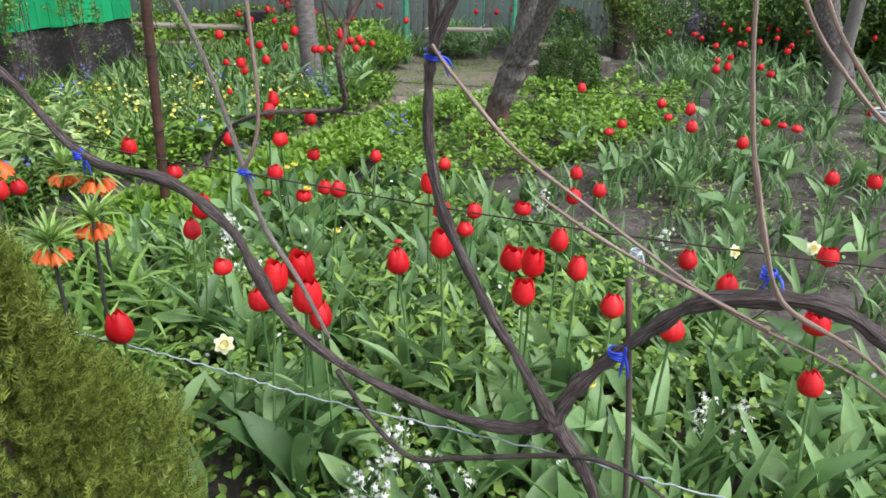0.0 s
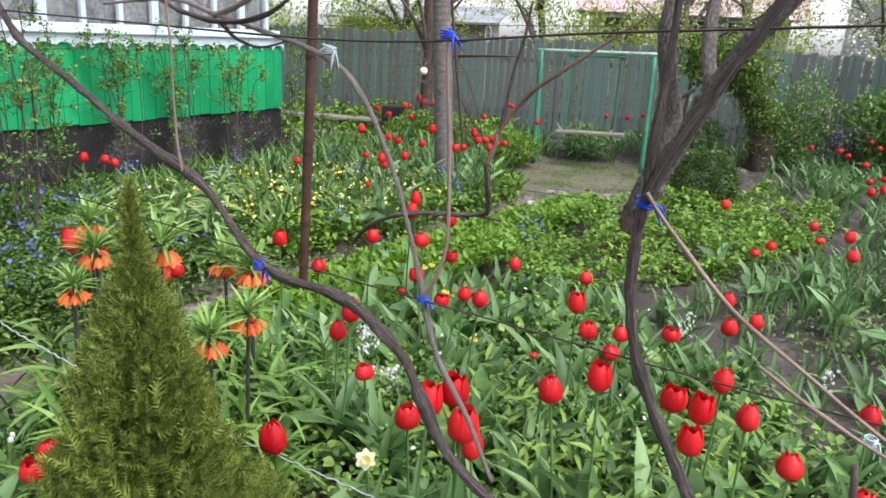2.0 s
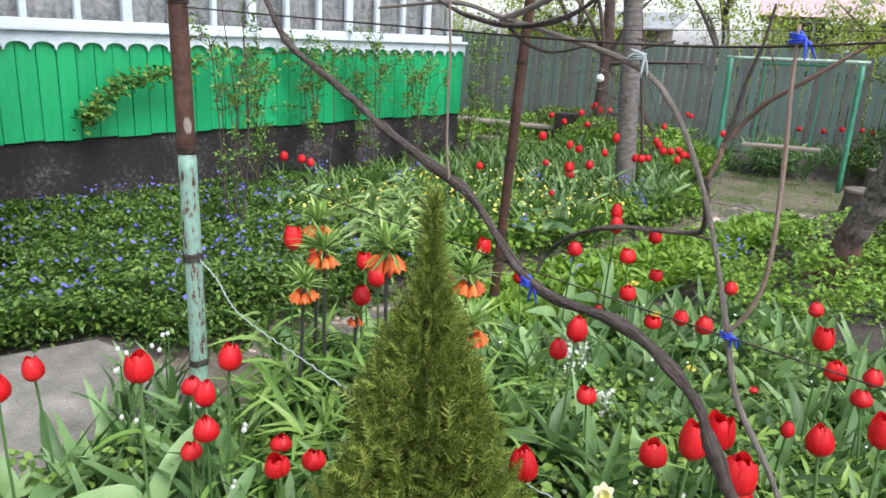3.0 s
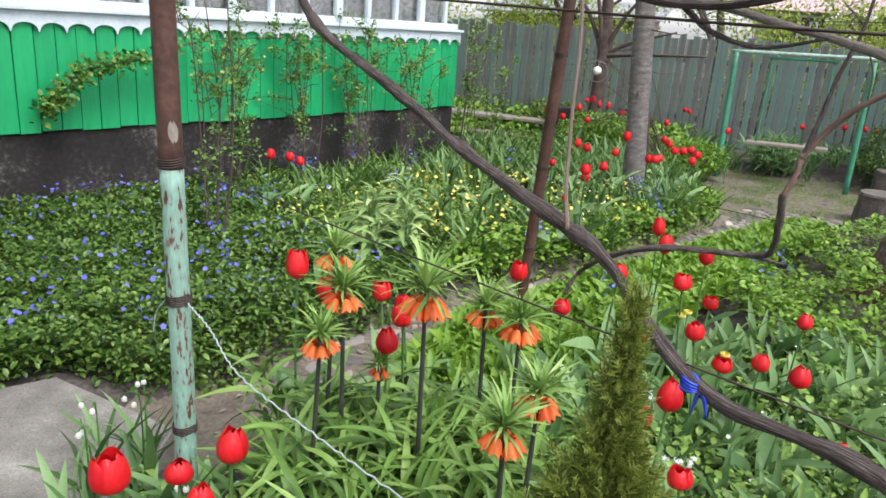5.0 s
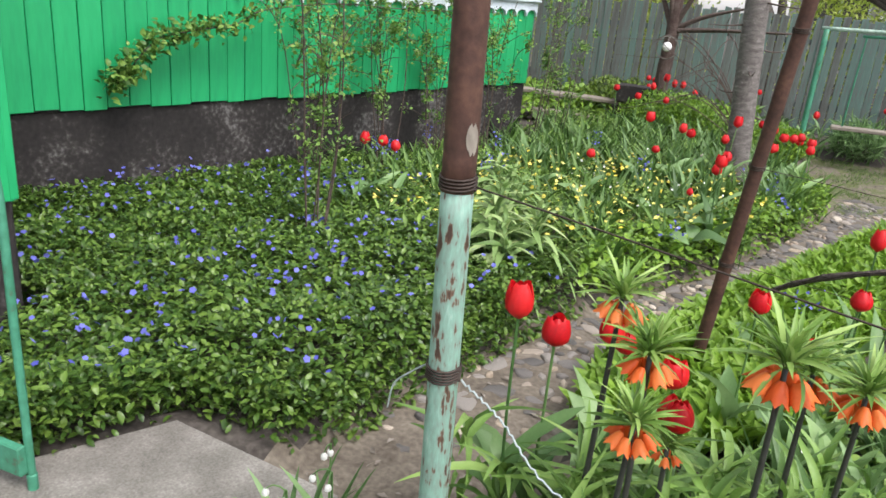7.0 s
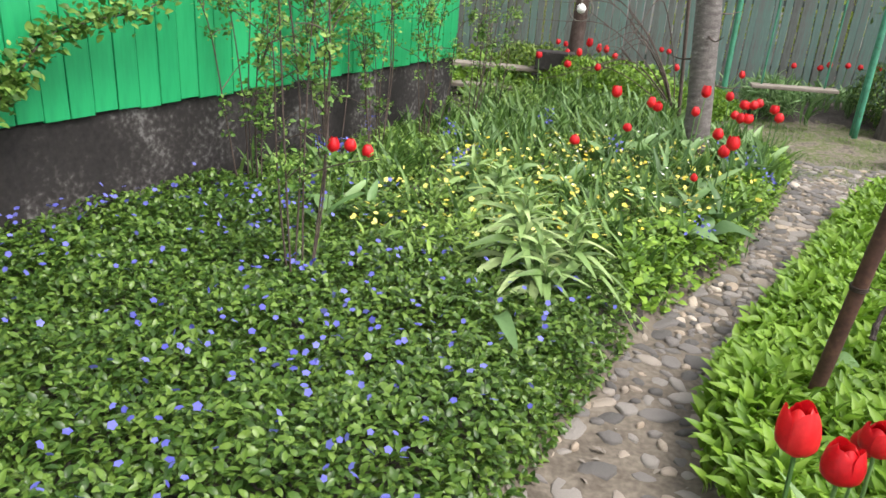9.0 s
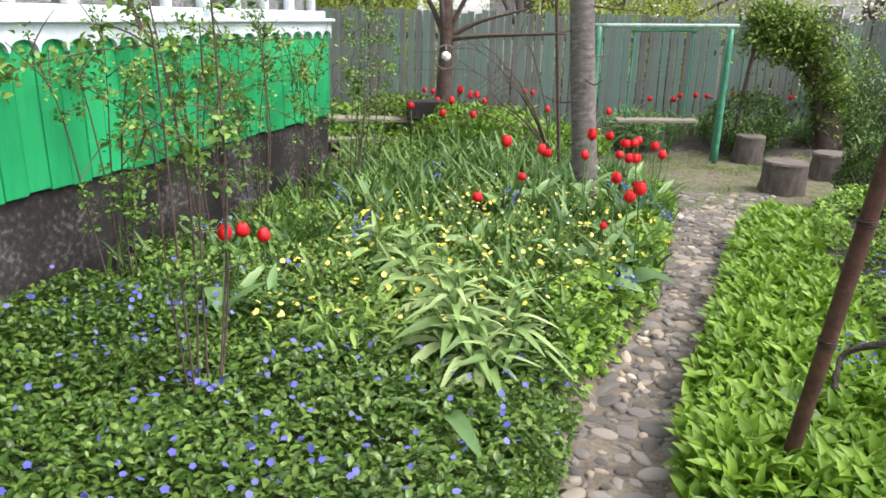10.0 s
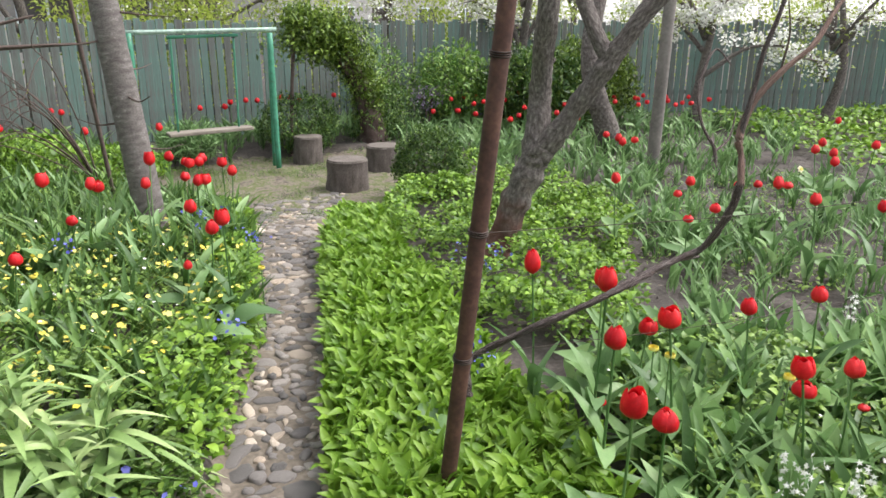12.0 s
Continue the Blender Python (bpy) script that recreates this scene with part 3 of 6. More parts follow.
def coil(parent, z, r, rounds=3, rise=0.006, thick=0.0022, centre=(0, 0)):
    t = np.linspace(0, rounds * 2 * np.pi, rounds * 14)
    pts = np.stack([centre[0] + r * np.cos(t), centre[1] + r * np.sin(t), z + rise * t / (2 * np.pi) + 0.004 * np.sin(t)], 1)
    return rod("wire_binding", pts, [thick], WIRE, parent, "twisted rusty wire", n=len(pts), sides=5)


for z, c in ((1.175, (-0.012, 0.004)), (0.45, (0, 0)), (0.82, (-0.004, 0.001)), (1.62, (-0.02, 0.005))):
    coil(post, z, 0.0315, 4 if z != 0.82 else 5, centre=c)
u, w = np.meshgrid(np.linspace(-1, 1, 7), np.linspace(-1, 1, 9))
turn, reach = radians(-33) + 0.42 * u * np.sqrt(np.clip(1 - 0.85 * w ** 2, 0, 1)), 0.0298
SV = np.stack([-0.013 + reach * np.cos(turn), 0.004 + reach * np.sin(turn), 1.262 + 0.024 * w + 0.004 * np.sin(4 * u)], -1).reshape(-1, 3)
q = (np.arange(8)[:, None] * 7 + np.arange(6)[None]).ravel()
link("bare_patch", mesh_of("bare_patch", SV, np.stack([q, q + 1, q + 8, q + 7], 1), OLDWOOD), post, "pale bare patch where the rust has flaked")
pole = thing("vine_pole", "leaning rusty steel pipe pole among the lilies", "post", (-1.536, 3.25, 0.0))
rod("pipe", [(0, 0, 0), (0.072, -0.082, 1.05), (0.145, -0.164, 2.1)], [0.0245], RUST, pole, sides=16, n=24)
for z in (0.60, 0.98, 1.45):
    coil(pole, z, 0.027, 3, centre=(0.069 * z, -0.078 * z))


def trellis(x, z):
    """A place on the upright sheet in which the first row of vines grows."""
    return (x, 0.87 - 0.32 * x, z)


def wire(name, pts, r, material, label, category="wire"):
    ob = rod(name, pts, [r], material, None, sides=5, n=12 * len(pts))
    return tagged(ob, label, category)


wire("trellis_wire", [trellis(-1.985, 1.61), trellis(-1.2, 1.59), trellis(-0.5, 1.58), trellis(0.0, 1.62), trellis(0.9, 1.68), trellis(2.0, 1.72)], 0.0022, WIRE, "dark top wire strung from the post along the vines")
wire("trellis_wire", [trellis(-1.96, 1.185), trellis(-0.85, 1.13), trellis(-0.31, 1.11), trellis(0.5, 1.10), trellis(2.0, 1.16)], 0.0016, WIRE, "thin dark wire strung between the vine posts")
wire("second_row_wire", [(-1.50, 3.17, 0.99), (-0.4, 2.86, 0.96), (1.2, 2.4, 1.00), (2.6, 1.9, 1.0)], 0.0014, WIRE, "thin rusty wire from the leaning pole")
wire("second_row_wire", [(-1.51, 3.20, 0.62), (-0.4, 2.86, 0.60), (1.2, 2.4, 0.64), (2.6, 1.9, 0.66)], 0.0012, WIRE, "thin rusty wire from the leaning pole")
wire("second_row_wire", [(-1.43, 3.125, 1.60), (-0.55, 2.93, 1.64), (1.2, 2.4, 1.70), (2.6, 1.9, 1.74)], 0.0014, WIRE, "thin rusty wire from the leaning pole")
t = np.linspace(0, 2 * np.pi, 24)
tagged(rod("cord_loop", np.stack([-0.553 + 0.012 * np.cos(t), 2.935 + 0 * t, 1.605 + 0.034 * np.sin(t)], 1), [0.003], TWINE, None, n=40, sides=6), "loop of white cord hanging on the wire", "cord")
twine_pts = [trellis(-1.95, 0.83), trellis(-1.86, 0.79), trellis(-1.75, 0.71), trellis(-1.5, 0.67), trellis(-1.2, 0.64), trellis(-0.83, 0.64), trellis(-0.5, 0.635), trellis(-0.22, 0.62), trellis(0.29, 0.63), trellis(0.57, 0.62), trellis(1.4, 0.63)]
t = np.linspace(0, 1, 160)
C = spline(twine_pts, 160) + np.stack([0 * t, 0.002 * np.cos(t * 400), 0.003 * np.sin(t * 400)], 1)
twine = tagged(link("garden_twine", mesh_of("garden_twine", *tube(C, [0.0022], sides=5, n=160)[:2], TWINE)), "pale twisted twine knotted to the post", "twine")
twine_end = wire("twine_end", [trellis(-2.015, 0.84), trellis(-2.06, 0.80), trellis(-2.10, 0.755), (-2.11, 1.54, 0.70)], 0.002, TWINE, "loose end of pale twine hanging from the post", "twine")

# ---------------------------------------------------------------- grapevine of the first row
def tie(parent, at, size=0.03, material=None, seed=0, label="blue plastic tie knotted round the wood"):
    """A knotted strip of plastic with loose ends."""
    r = np.random.default_rng(seed)
    pieces = []
    for k in range(4):
        th = np.linspace(0, 2 * np.pi, 14)
        tilt = r.uniform(-0.5, 0.5)
        pts = np.stack([size * 0.62 * np.cos(th), size * 0.62 * np.sin(th), size * (0.2 * (k - 1.5) + tilt * 0.4 * np.cos(th))], 1)
        pieces.append(tube(pts, [size * 0.10], sides=5, n=20))
    for k in range(3):
        d = r.normal(0, 1, 3)
        d[2] -= 0.6
        d /= np.linalg.norm(d)
        p0 = np.array([size * 0.6, -size * 0.4, 0])
        pieces.append(tube([p0, p0 + d * size * 0.8, p0 + d * size * 1.5 + np.array([0, 0, -size * 0.5])], [size * 0.12, size * 0.16, size * 0.05], sides=5, n=10))
    ob = link("tie", merged("tie", pieces, material or BLUETIE), parent, label)
    ob.location = at
    return ob


def strand(points, offset=0.0):
    return [(x, 0.87 - 0.32 * x + offset, z) for x, z in points]


vine = thing("grapevine", "old gnarled grapevine tied along the wires, still leafless", "grapevine")
rod("trunk", strand([(0.46, 0.06), (0.41, 0.32), (0.35, 0.56), (0.27, 0.70)]), [0.0186, 0.0147, 0.0139, 0.0163], BARKVINE, vine, sides=12, n=40, rough=0.14, knots=0.24)
rod("left_arm", strand([(0.27, 0.70), (0.20, 0.665), (0.06, 0.66), (-0.16, 0.72), (-0.29, 0.81), (-0.345, 0.90), (-0.40, 0.99), (-0.53, 1.07), (-0.73, 1.095), (-0.89, 1.24), (-0.97, 1.28), (-1.16, 1.36), (-1.29, 1.43), (-1.48, 1.52), (-1.56, 1.60), (-1.66, 1.75)]), [0.0185, 0.0107, 0.0097, 0.0097, 0.0097, 0.0099, 0.0106, 0.0104, 0.0096, 0.0102, 0.0106, 0.0092, 0.0087, 0.0085, 0.0080, 0.0074], BARKVINE, vine, sides=12, n=170, rough=0.14, knots=0.24, seed=1)
rod("middle_arm", strand([(0.27, 0.70), (0.20, 0.81), (0.13, 0.92), (0.05, 1.08), (0.02, 1.19), (0.015, 1.30), (0.02, 1.38), (0.03, 1.62), (0.03, 1.80)]), [0.0136, 0.0088, 0.0084, 0.0100, 0.0082, 0.0076, 0.0097, 0.0067, 0.0054], BARKVINE, vine, sides=12, n=90, rough=0.14, knots=0.24, seed=2)
rod("side_arm", strand([(0.02, 1.37), (0.055, 1.46), (0.14, 1.63), (0.22, 1.80)], -0.01), [0.0097, 0.0088, 0.0079, 0.0070], BARKVINE, vine, sides=9, n=30, rough=0.08, seed=3)
rod("right_arm", strand([(0.27, 0.70), (0.29, 0.77), (0.35, 0.86), (0.42, 0.945), (0.48, 1.0), (0.60, 1.03), (0.68, 1.02), (0.75, 0.975), (0.85, 0.90), (1.0, 0.85), (1.3, 0.95)]), [0.0130, 0.0118, 0.0106, 0.0112, 0.0120, 0.0126, 0.0130, 0.0124, 0.0112, 0.0101, 0.0071], BARKVINE, vine, sides=14, n=110, rough=0.14, knots=0.24, seed=4)
rod("low_shoot", strand([(-0.17, 0.715), (-0.12, 0.64), (-0.06, 0.57), (0.0, 0.54), (0.10, 0.575), (0.29, 0.64), (0.37, 0.645), (0.44, 0.62), (0.52, 0.56)], -0.015), [0.0062, 0.0057, 0.0053, 0.0057, 0.0057, 0.0053, 0.0053, 0.0035, 0.0026], BARKVINE, vine, sides=8, n=60, rough=0.08, seed=5)
rod("pale_arm", strand([(-0.19, 0.77), (-0.25, 0.89), (-0.32, 1.0), (-0.355, 1.115), (-0.385, 1.22), (-0.43, 1.35), (-0.50, 1.48), (-0.58, 1.545), (-0.75, 1.59), (-0.86, 1.615), (-0.98, 1.64), (-1.19, 1.625)], 0.01), [0.0046, 0.0052, 0.0054, 0.0061, 0.0046, 0.0049, 0.0052, 0.0054, 0.0049, 0.0052, 0.0040, 0.0029], PALEVINE, vine, "pale peeling older shoot", sides=9, n=110, rough=0.08, knots=0.1, seed=6)
rod("pale_twig", strand([(-0.86, 1.61), (-0.78, 1.64), (-0.66, 1.70), (-0.60, 1.80)], 0.01), [0.007, 0.006, 0.005], PALEVINE, vine, sides=7, n=24, seed=7)
rod("dark_twig", strand([(-1.05, 1.66), (-0.98, 1.63), (-0.92, 1.612), (-0.84, 1.60), (-0.765, 1.605), (-0.69, 1.63), (-0.60, 1.70)], -0.006), [0.0025, 0.004, 0.005, 0.0062, 0.0055, 0.0045, 0.003], BARKVINE, vine, sides=8, n=36, rough=0.12, knots=0.2, seed=40)
rod("dark_twig", strand([(-0.84, 1.60), (-0.80, 1.57), (-0.74, 1.555), (-0.67, 1.57)], 0.004), [0.0045, 0.004, 0.003, 0.0018], BARKVINE, vine, sides=7, n=18, rough=0.1, seed=41)
rod("pale_twig", strand([(-0.355, 1.115), (-0.325, 1.17), (-0.31, 1.25), (-0.315, 1.40), (-0.325, 1.52), (-0.33, 1.62)], 0.0), [0.0045, 0.004, 0.0035, 0.004, 0.0035, 0.003], CANE, vine, "tan one-year cane", sides=7, n=40, seed=8)
rod("cane", strand([(-0.955, 1.275), (-0.965, 1.34), (-0.97, 1.45), (-0.97, 1.54), (-0.98, 1.66), (-0.99, 1.80)], -0.012), [0.0034, 0.0029, 0.0026, 0.0026, 0.0024, 0.0021], CANE, vine, "tan one-year cane", sides=8, n=36, seed=9)
rod("cane", strand([(0.02, 1.385), (0.06, 1.335), (0.16, 1.23), (0.27, 1.155), (0.37, 1.09), (0.52, 1.0), (0.70, 0.93), (0.8, 0.86)], -0.022), [0.0031, 0.0031, 0.0034, 0.0031, 0.0031, 0.0031, 0.0029, 0.0026], CANE, vine, "tan one-year cane", sides=8, n=70, knots=0.16, seed=10)
rod("cane", strand([(0.205, 1.155), (0.30, 1.10), (0.40, 1.055), (0.50, 1.015), (0.57, 0.985)], -0.03), [0.0029, 0.0031, 0.0031, 0.0031, 0.0026], CANE, vine, "tan one-year cane", sides=8, n=40, knots=0.16, seed=11)
rod("cane", strand([(0.45, 1.80), (0.465, 1.62), (0.47, 1.47), (0.495, 1.30), (0.52, 1.20), (0.54, 1.13), (0.565, 1.06), (0.60, 1.02), (0.70, 0.97), (0.82, 0.87)], -0.03), [0.0029, 0.0031, 0.0037, 0.0037, 0.0048, 0.0048, 0.0043, 0.0043, 0.0037, 0.0031], CANE, vine, "tan one-year cane", sides=8, n=80, knots=0.16, seed=12)
rod("cane", strand([(0.46, 1.68), (0.53, 1.48), (0.60, 1.38), (0.67, 1.31), (0.80, 1.2), (0.9, 1.1)], -0.02), [0.0031, 0.0031, 0.0037, 0.0037, 0.0043], CANE, vine, "tan one-year cane", sides=8, n=50, knots=0.16, seed=13)
rod("cane", strand([(0.50, 1.66), (0.56, 1.48), (0.64, 1.36), (0.74, 1.24), (0.88, 1.08)], -0.01), [0.0031, 0.0031, 0.0037, 0.0037, 0.0043], CANE, vine, "tan one-year cane", sides=8, n=50, knots=0.16, seed=14)
for k, (x, z, s) in enumerate([(-0.745, 1.10, 0.022), (-0.355, 1.115, 0.014), (0.02, 1.365, 0.020), (0.36, 0.875, 0.022), (0.565, 1.07, 0.018), (-0.33, 1.60, 0.018)]):
    tie(vine, trellis(x, z), s, seed=k)
tie(vine, trellis(0.37, 1.07), 0.014, WHITEPAINT, 20, "white cloth tie")
tie(vine, trellis(-0.57, 1.56), 0.020, TWINE, 21, "pale blue twine")
tie(vine, trellis(0.66, 1.33), 0.022, TWINE, 22, "pale blue twine")
stake = tagged(rod("stake", strand([(0.44, 0.06), (0.42, 0.5), (0.40, 0.75), (0.37, 1.01)], 0.03), [0.006, 0.0055], TWIG, None, sides=7), "thin brown wooden stake beside the vine", "stake")
# the arm of the second row
arm = thing("second_grapevine", "dark old vine arm bowed over beside the leaning pole", "grapevine")
rod("arm", [(-1.335, 3.37, 0.36), (-1.325, 3.39, 0.41), (-1.285, 3.41, 0.475), (-1.17, 3.26, 0.60), (-1.02, 3.135, 0.70), (-0.88, 3.11, 0.742), (-0.72, 3.145, 0.745), (-0.586, 3.155, 0.752), (-0.52, 3.11, 0.79), (-0.52, 3.03, 0.92), (-0.53, 2.99, 1.04)], [0.0090, 0.0097, 0.0105, 0.0116, 0.0122, 0.0126, 0.0126, 0.0126, 0.0128, 0.0122, 0.0116], BARKVINE, arm, sides=10, n=110, rough=0.12, knots=0.16, seed=15)
rod("upright", [(-0.53, 2.99, 1.03), (-0.50, 3.02, 1.12), (-0.49, 3.04, 1.18), (-0.43, 3.05, 1.27), (-0.35, 3.02, 1.37), (-0.22, 2.98, 1.47), (-0.06, 3.0, 1.59), (0.12, 3.0, 1.72)], [0.0105, 0.0105, 0.013, 0.011, 0.0095, 0.008, 0.006, 0.004], REDVINE, arm, "reddish peeling shoot", sides=10, n=60, rough=0.1, knots=0.14, seed=16)
rod("upright", [(-0.49, 3.04, 1.17), (-0.46, 3.03, 1.32), (-0.44, 3.02, 1.45), (-0.40, 3.0, 1.60), (-0.38, 3.0, 1.75)], [0.0097, 0.0088, 0.0084, 0.0070, 0.0053], BARKVINE, arm, sides=9, n=36, rough=0.1, seed=18)
rod("twig", [(-0.33, 3.02, 1.39), (-0.34, 3.0, 1.50), (-0.39, 2.99, 1.60)], [0.004, 0.0035, 0.002], TWIG, arm, sides=6, n=12)
rod("spur", [(-0.60, 3.155, 0.75), (-0.54, 3.16, 0.742), (-0.46, 3.16, 0.735)], [0.0079, 0.0070, 0.0053], BARKVINE, arm, sides=8, n=14, seed=17)

# ---------------------------------------------------------------- trees
fruit = thing("fruit_tree", "leaning old fruit tree with rough grey bark", "tree", (0.0, 0.0, 0.0))
rod("trunk", [(0.16, 5.10, 0.02), (0.24, 5.06, 0.18), (0.30, 5.0, 0.45), (0.375, 4.95, 0.68), (0.42, 4.92, 0.82)], [0.120, 0.096, 0.088, 0.087, 0.088], TRUNKBARK, fruit, sides=18, n=50, rough=0.09, knots=0.09, seed=20)
rod("limb", [(0.39, 4.94, 0.74), (0.435, 4.96, 0.94), (0.455, 4.97, 1.15), (0.38, 4.88, 1.42), (0.33, 4.80, 1.68), (0.34, 4.80, 2.1), (0.30, 4.9, 2.7)], [0.080, 0.070, 0.064, 0.058, 0.054, 0.046, 0.03], TREEBARK, fruit, sides=14, n=50, rough=0.10, knots=0.10, seed=22)
rod("limb", [(0.40, 4.93, 0.76), (0.50, 4.80, 0.97), (0.60, 4.64, 1.25), (0.67, 4.55, 1.43), (0.79, 4.43, 1.66), (1.0, 4.3, 1.95), (1.3, 4.2, 2.4)], [0.080, 0.064, 0.058, 0.056, 0.052, 0.042, 0.03], TREEBARK, fruit, sides=14, n=64, rough=0.10, knots=0.10, seed=23)
rod("limb", [(0.63, 4.60, 1.33), (0.60, 4.70, 1.50), (0.59, 4.80, 1.71), (0.62, 4.9, 2.0), (0.7, 5.0, 2.5)], [0.048, 0.046, 0.044, 0.038, 0.028], TREEBARK, fruit, sides=12, n=36, rough=0.06, seed=24)
rod("broken_stub", [(0.46, 5.02, 1.24), (0.54, 5.0, 1.29), (0.58, 4.99, 1.33)], [0.02, 0.017, 0.012], TREEBARK, fruit, sides=8, n=10, rough=0.1, seed=25)

straight = thing("straight_tree", "straight grey trunk with ringed bark and dead twigs", "tree")
rod("trunk", [(-1.43, 6.66, 0.0), (-1.463, 6.68, 0.4), (-1.537, 6.73, 1.3), (-1.61, 6.77, 2.2), (-1.725, 6.84, 3.6)], [0.118, 0.096, 0.090, 0.083, 0.066], RINGBARK, straight, sides=20, n=60, rough=0.02, knots=0.025, seed=26)
for k in range(16):
    z, az = 0.75 + 0.17 * k, k * 2.4
    L = 0.25 + 0.25 * ((k * 37) % 7) / 7
    p0 = Vector((-1.43 - 0.082 * z, 6.66 + 0.051 * z, z))
    d = Vector((math.cos(az), math.sin(az), 0.0))
    rod("dead_twig", [p0 + d * 0.06, p0 + d * (0.06 + L * 0.5) + Vector((0, 0, -0.02)), p0 + d * (0.06 + L) + Vector((0, 0, 0.03 * math.sin(k)))], [0.008, 0.005, 0.002], TWIG, straight, sides=6, n=10)
tagged(rod("iron_rod", [(-1.424, 7.79, 0.0), (-1.535, 7.64, 1.0), (-1.69, 7.43, 2.4)], [0.016], TWIG, None, sides=10), "thin dark iron rod standing beside the tree", "rod")

lamp_tree = thing("pruned_tree", "short brown pruned trunk with bare branches", "tree")
rod("trunk", [(-2.42, 10.0, 0.0), (-2.44, 10.0, 0.7), (-2.42, 10.0, 1.3), (-2.46, 10.0, 2.1)], [0.10, 0.085, 0.08, 0.07], REDBARK, lamp_tree, sides=14, n=30, rough=0.06, seed=27)
for k, (dx, dz, dy) in enumerate([(-0.7, 1.0, 0.2), (0.6, 0.9, -0.3), (-0.3, 1.3, -0.4), (0.9, 0.35, -0.2), (1.3, 0.1, -0.5)]):
    rod("branch", [(-2.43, 10.0, 1.25), (-2.43 + dx * 0.4, 10 + dy * 0.4, 1.25 + dz * 0.55), (-2.43 + dx, 10 + dy, 1.25 + dz)], [0.035, 0.025, 0.01], TWIG, lamp_tree, sides=8, n=16, rough=0.08, seed=k)
lamp = thing("garden_lamp", "round white glass lamp with a wire ring, hung on the trunk", "lamp", (-2.43, 9.76, 1.07))
bm = bmesh.new()
bmesh.ops.create_uvsphere(bm, u_segments=16, v_segments=10, radius=0.055)
part("globe", bm, LAMPGLASS, lamp, smooth=True)
t = np.linspace(0, 2 * np.pi, 30)
rod("ring", np.stack([0.13 * np.cos(t), 0 * t, 0.13 * np.sin(t) - 0.01], 1), [0.008], POSTGREY, lamp, n=40, sides=6)
rod("bracket", [(0, 0.0, 0.04), (0, 0.1, 0.10), (0, 0.17, 0.10)], [0.01], POSTGREY, lamp, sides=6)

old_tree = thing("old_tree", "bent dark trunk behind the fruit tree", "tree")
rod("trunk", [(3.95, 7.38, 0.0), (3.80, 7.40, 0.45), (3.62, 7.45, 0.9), (3.60, 7.5, 1.4), (3.8, 7.5, 2.2)], [0.17, 0.13, 0.115, 0.10, 0.07], TREEBARK, old_tree, sides=14, n=36, rough=0.06, seed=28)
rod("root", [(3.9, 7.35, 0.25), (4.1, 7.2, 0.08), (4.3, 7.1, 0.02)], [0.07, 0.06, 0.03], TREEBARK, old_tree, sides=8, seed=29)
tagged(rod("concrete_post", [(3.30, 6.31, 0.0), (3.32, 6.3, 0.8), (3.36, 6.3, 1.9)], [0.065, 0.06, 0.058], POSTGREY, None, sides=12), "grey round concrete post behind the tulips", "post")
small_vine = thing("young_vine", "thin dark vine bowed into a hoop", "grapevine")
rod("stem", [(3.75, 5.9, 0.05), (3.72, 5.9, 0.35), (3.55, 5.95, 0.6), (3.5, 6.0, 0.95), (3.7, 6.0, 1.3), (4.0, 6.0, 1.15)], [0.022, 0.018, 0.016, 0.014, 0.011, 0.007], BARKVINE, small_vine, sides=8, n=40, rough=0.1, seed=32)
rod("stem", [(3.73, 5.9, 0.33), (3.95, 5.9, 0.45), (4.1, 5.95, 0.7)], [0.014, 0.012, 0.006], BARKVINE, small_vine, sides=8, n=20, seed=33)

# ---------------------------------------------------------------- swing, stumps, bench
swing = thing("garden_swing", "green painted pipe swing with a wooden seat", "swing")
for x, y in ((-0.80, 9.36), (0.58, 9.22)):
    rod("leg", [(x, y - 0.0, 0.0), (x - 0.01, y, 1.44)], [0.030], SWINGGREEN, swing, sides=12, n=10)
    rod("leg", [(x + 0.03, y + 0.18, 0.0), (x - 0.01, y + 0.02, 1.42)], [0.022], SWINGGREEN, swing, sides=12, n=10)
rod("top_bar", [(-0.86, 9.37, 1.445), (0.64, 9.21, 1.475)], [0.022], PALEGREEN, swing, sides=12, n=8)
rod("cross_bar", [(-0.46, 9.34, 1.40), (0.24, 9.27, 1.42)], [0.016], SWINGGREEN, swing, sides=10, n=8)
for x in (-0.42, 0.20):
    rod("hanger", [(x, 9.31 - 0.1 * x, 1.41), (x - 0.01, 9.32 - 0.1 * x, 0.46)], [0.011], SWINGGREEN, swing, sides=8, n=8)
    coil(swing, 1.39, 0.02, 2, centre=(x, 9.31 - 0.1 * x))
seat = part("seat", box(0.86, 0.20, 0.035, None, 0.006), OLDWOOD, swing, "weathered grey board")
seat.matrix_basis = pose(-0.11, 9.32, 0.455, 0, -1.5, -6)


def stump(x, y, r, h, seed):
    ob = thing("tree_stump", "sawn grey log stump used as a seat", "stump", (x, y, 0.0), "log stumps by the swing")
    V, F, uv = tube([(0, 0, -0.02), (0, 0, h * 0.5), (0.004, 0, h)], [r * 1.06, r * 0.98, r * 0.97], sides=26, n=10, rough=0.025, cap=False, seed=seed)
    link("bark", mesh_of("bark", V, F, STUMP, uv=uv), ob)
    bm = bmesh.new()
    bmesh.ops.create_cone(bm, cap_ends=True, segments=24, radius1=r * 0.99, radius2=r * 0.93, depth=0.02, matrix=put(0, 0, h))
    part("cut_face", bm, STUMPTOP, ob, "cracked grey cut face")


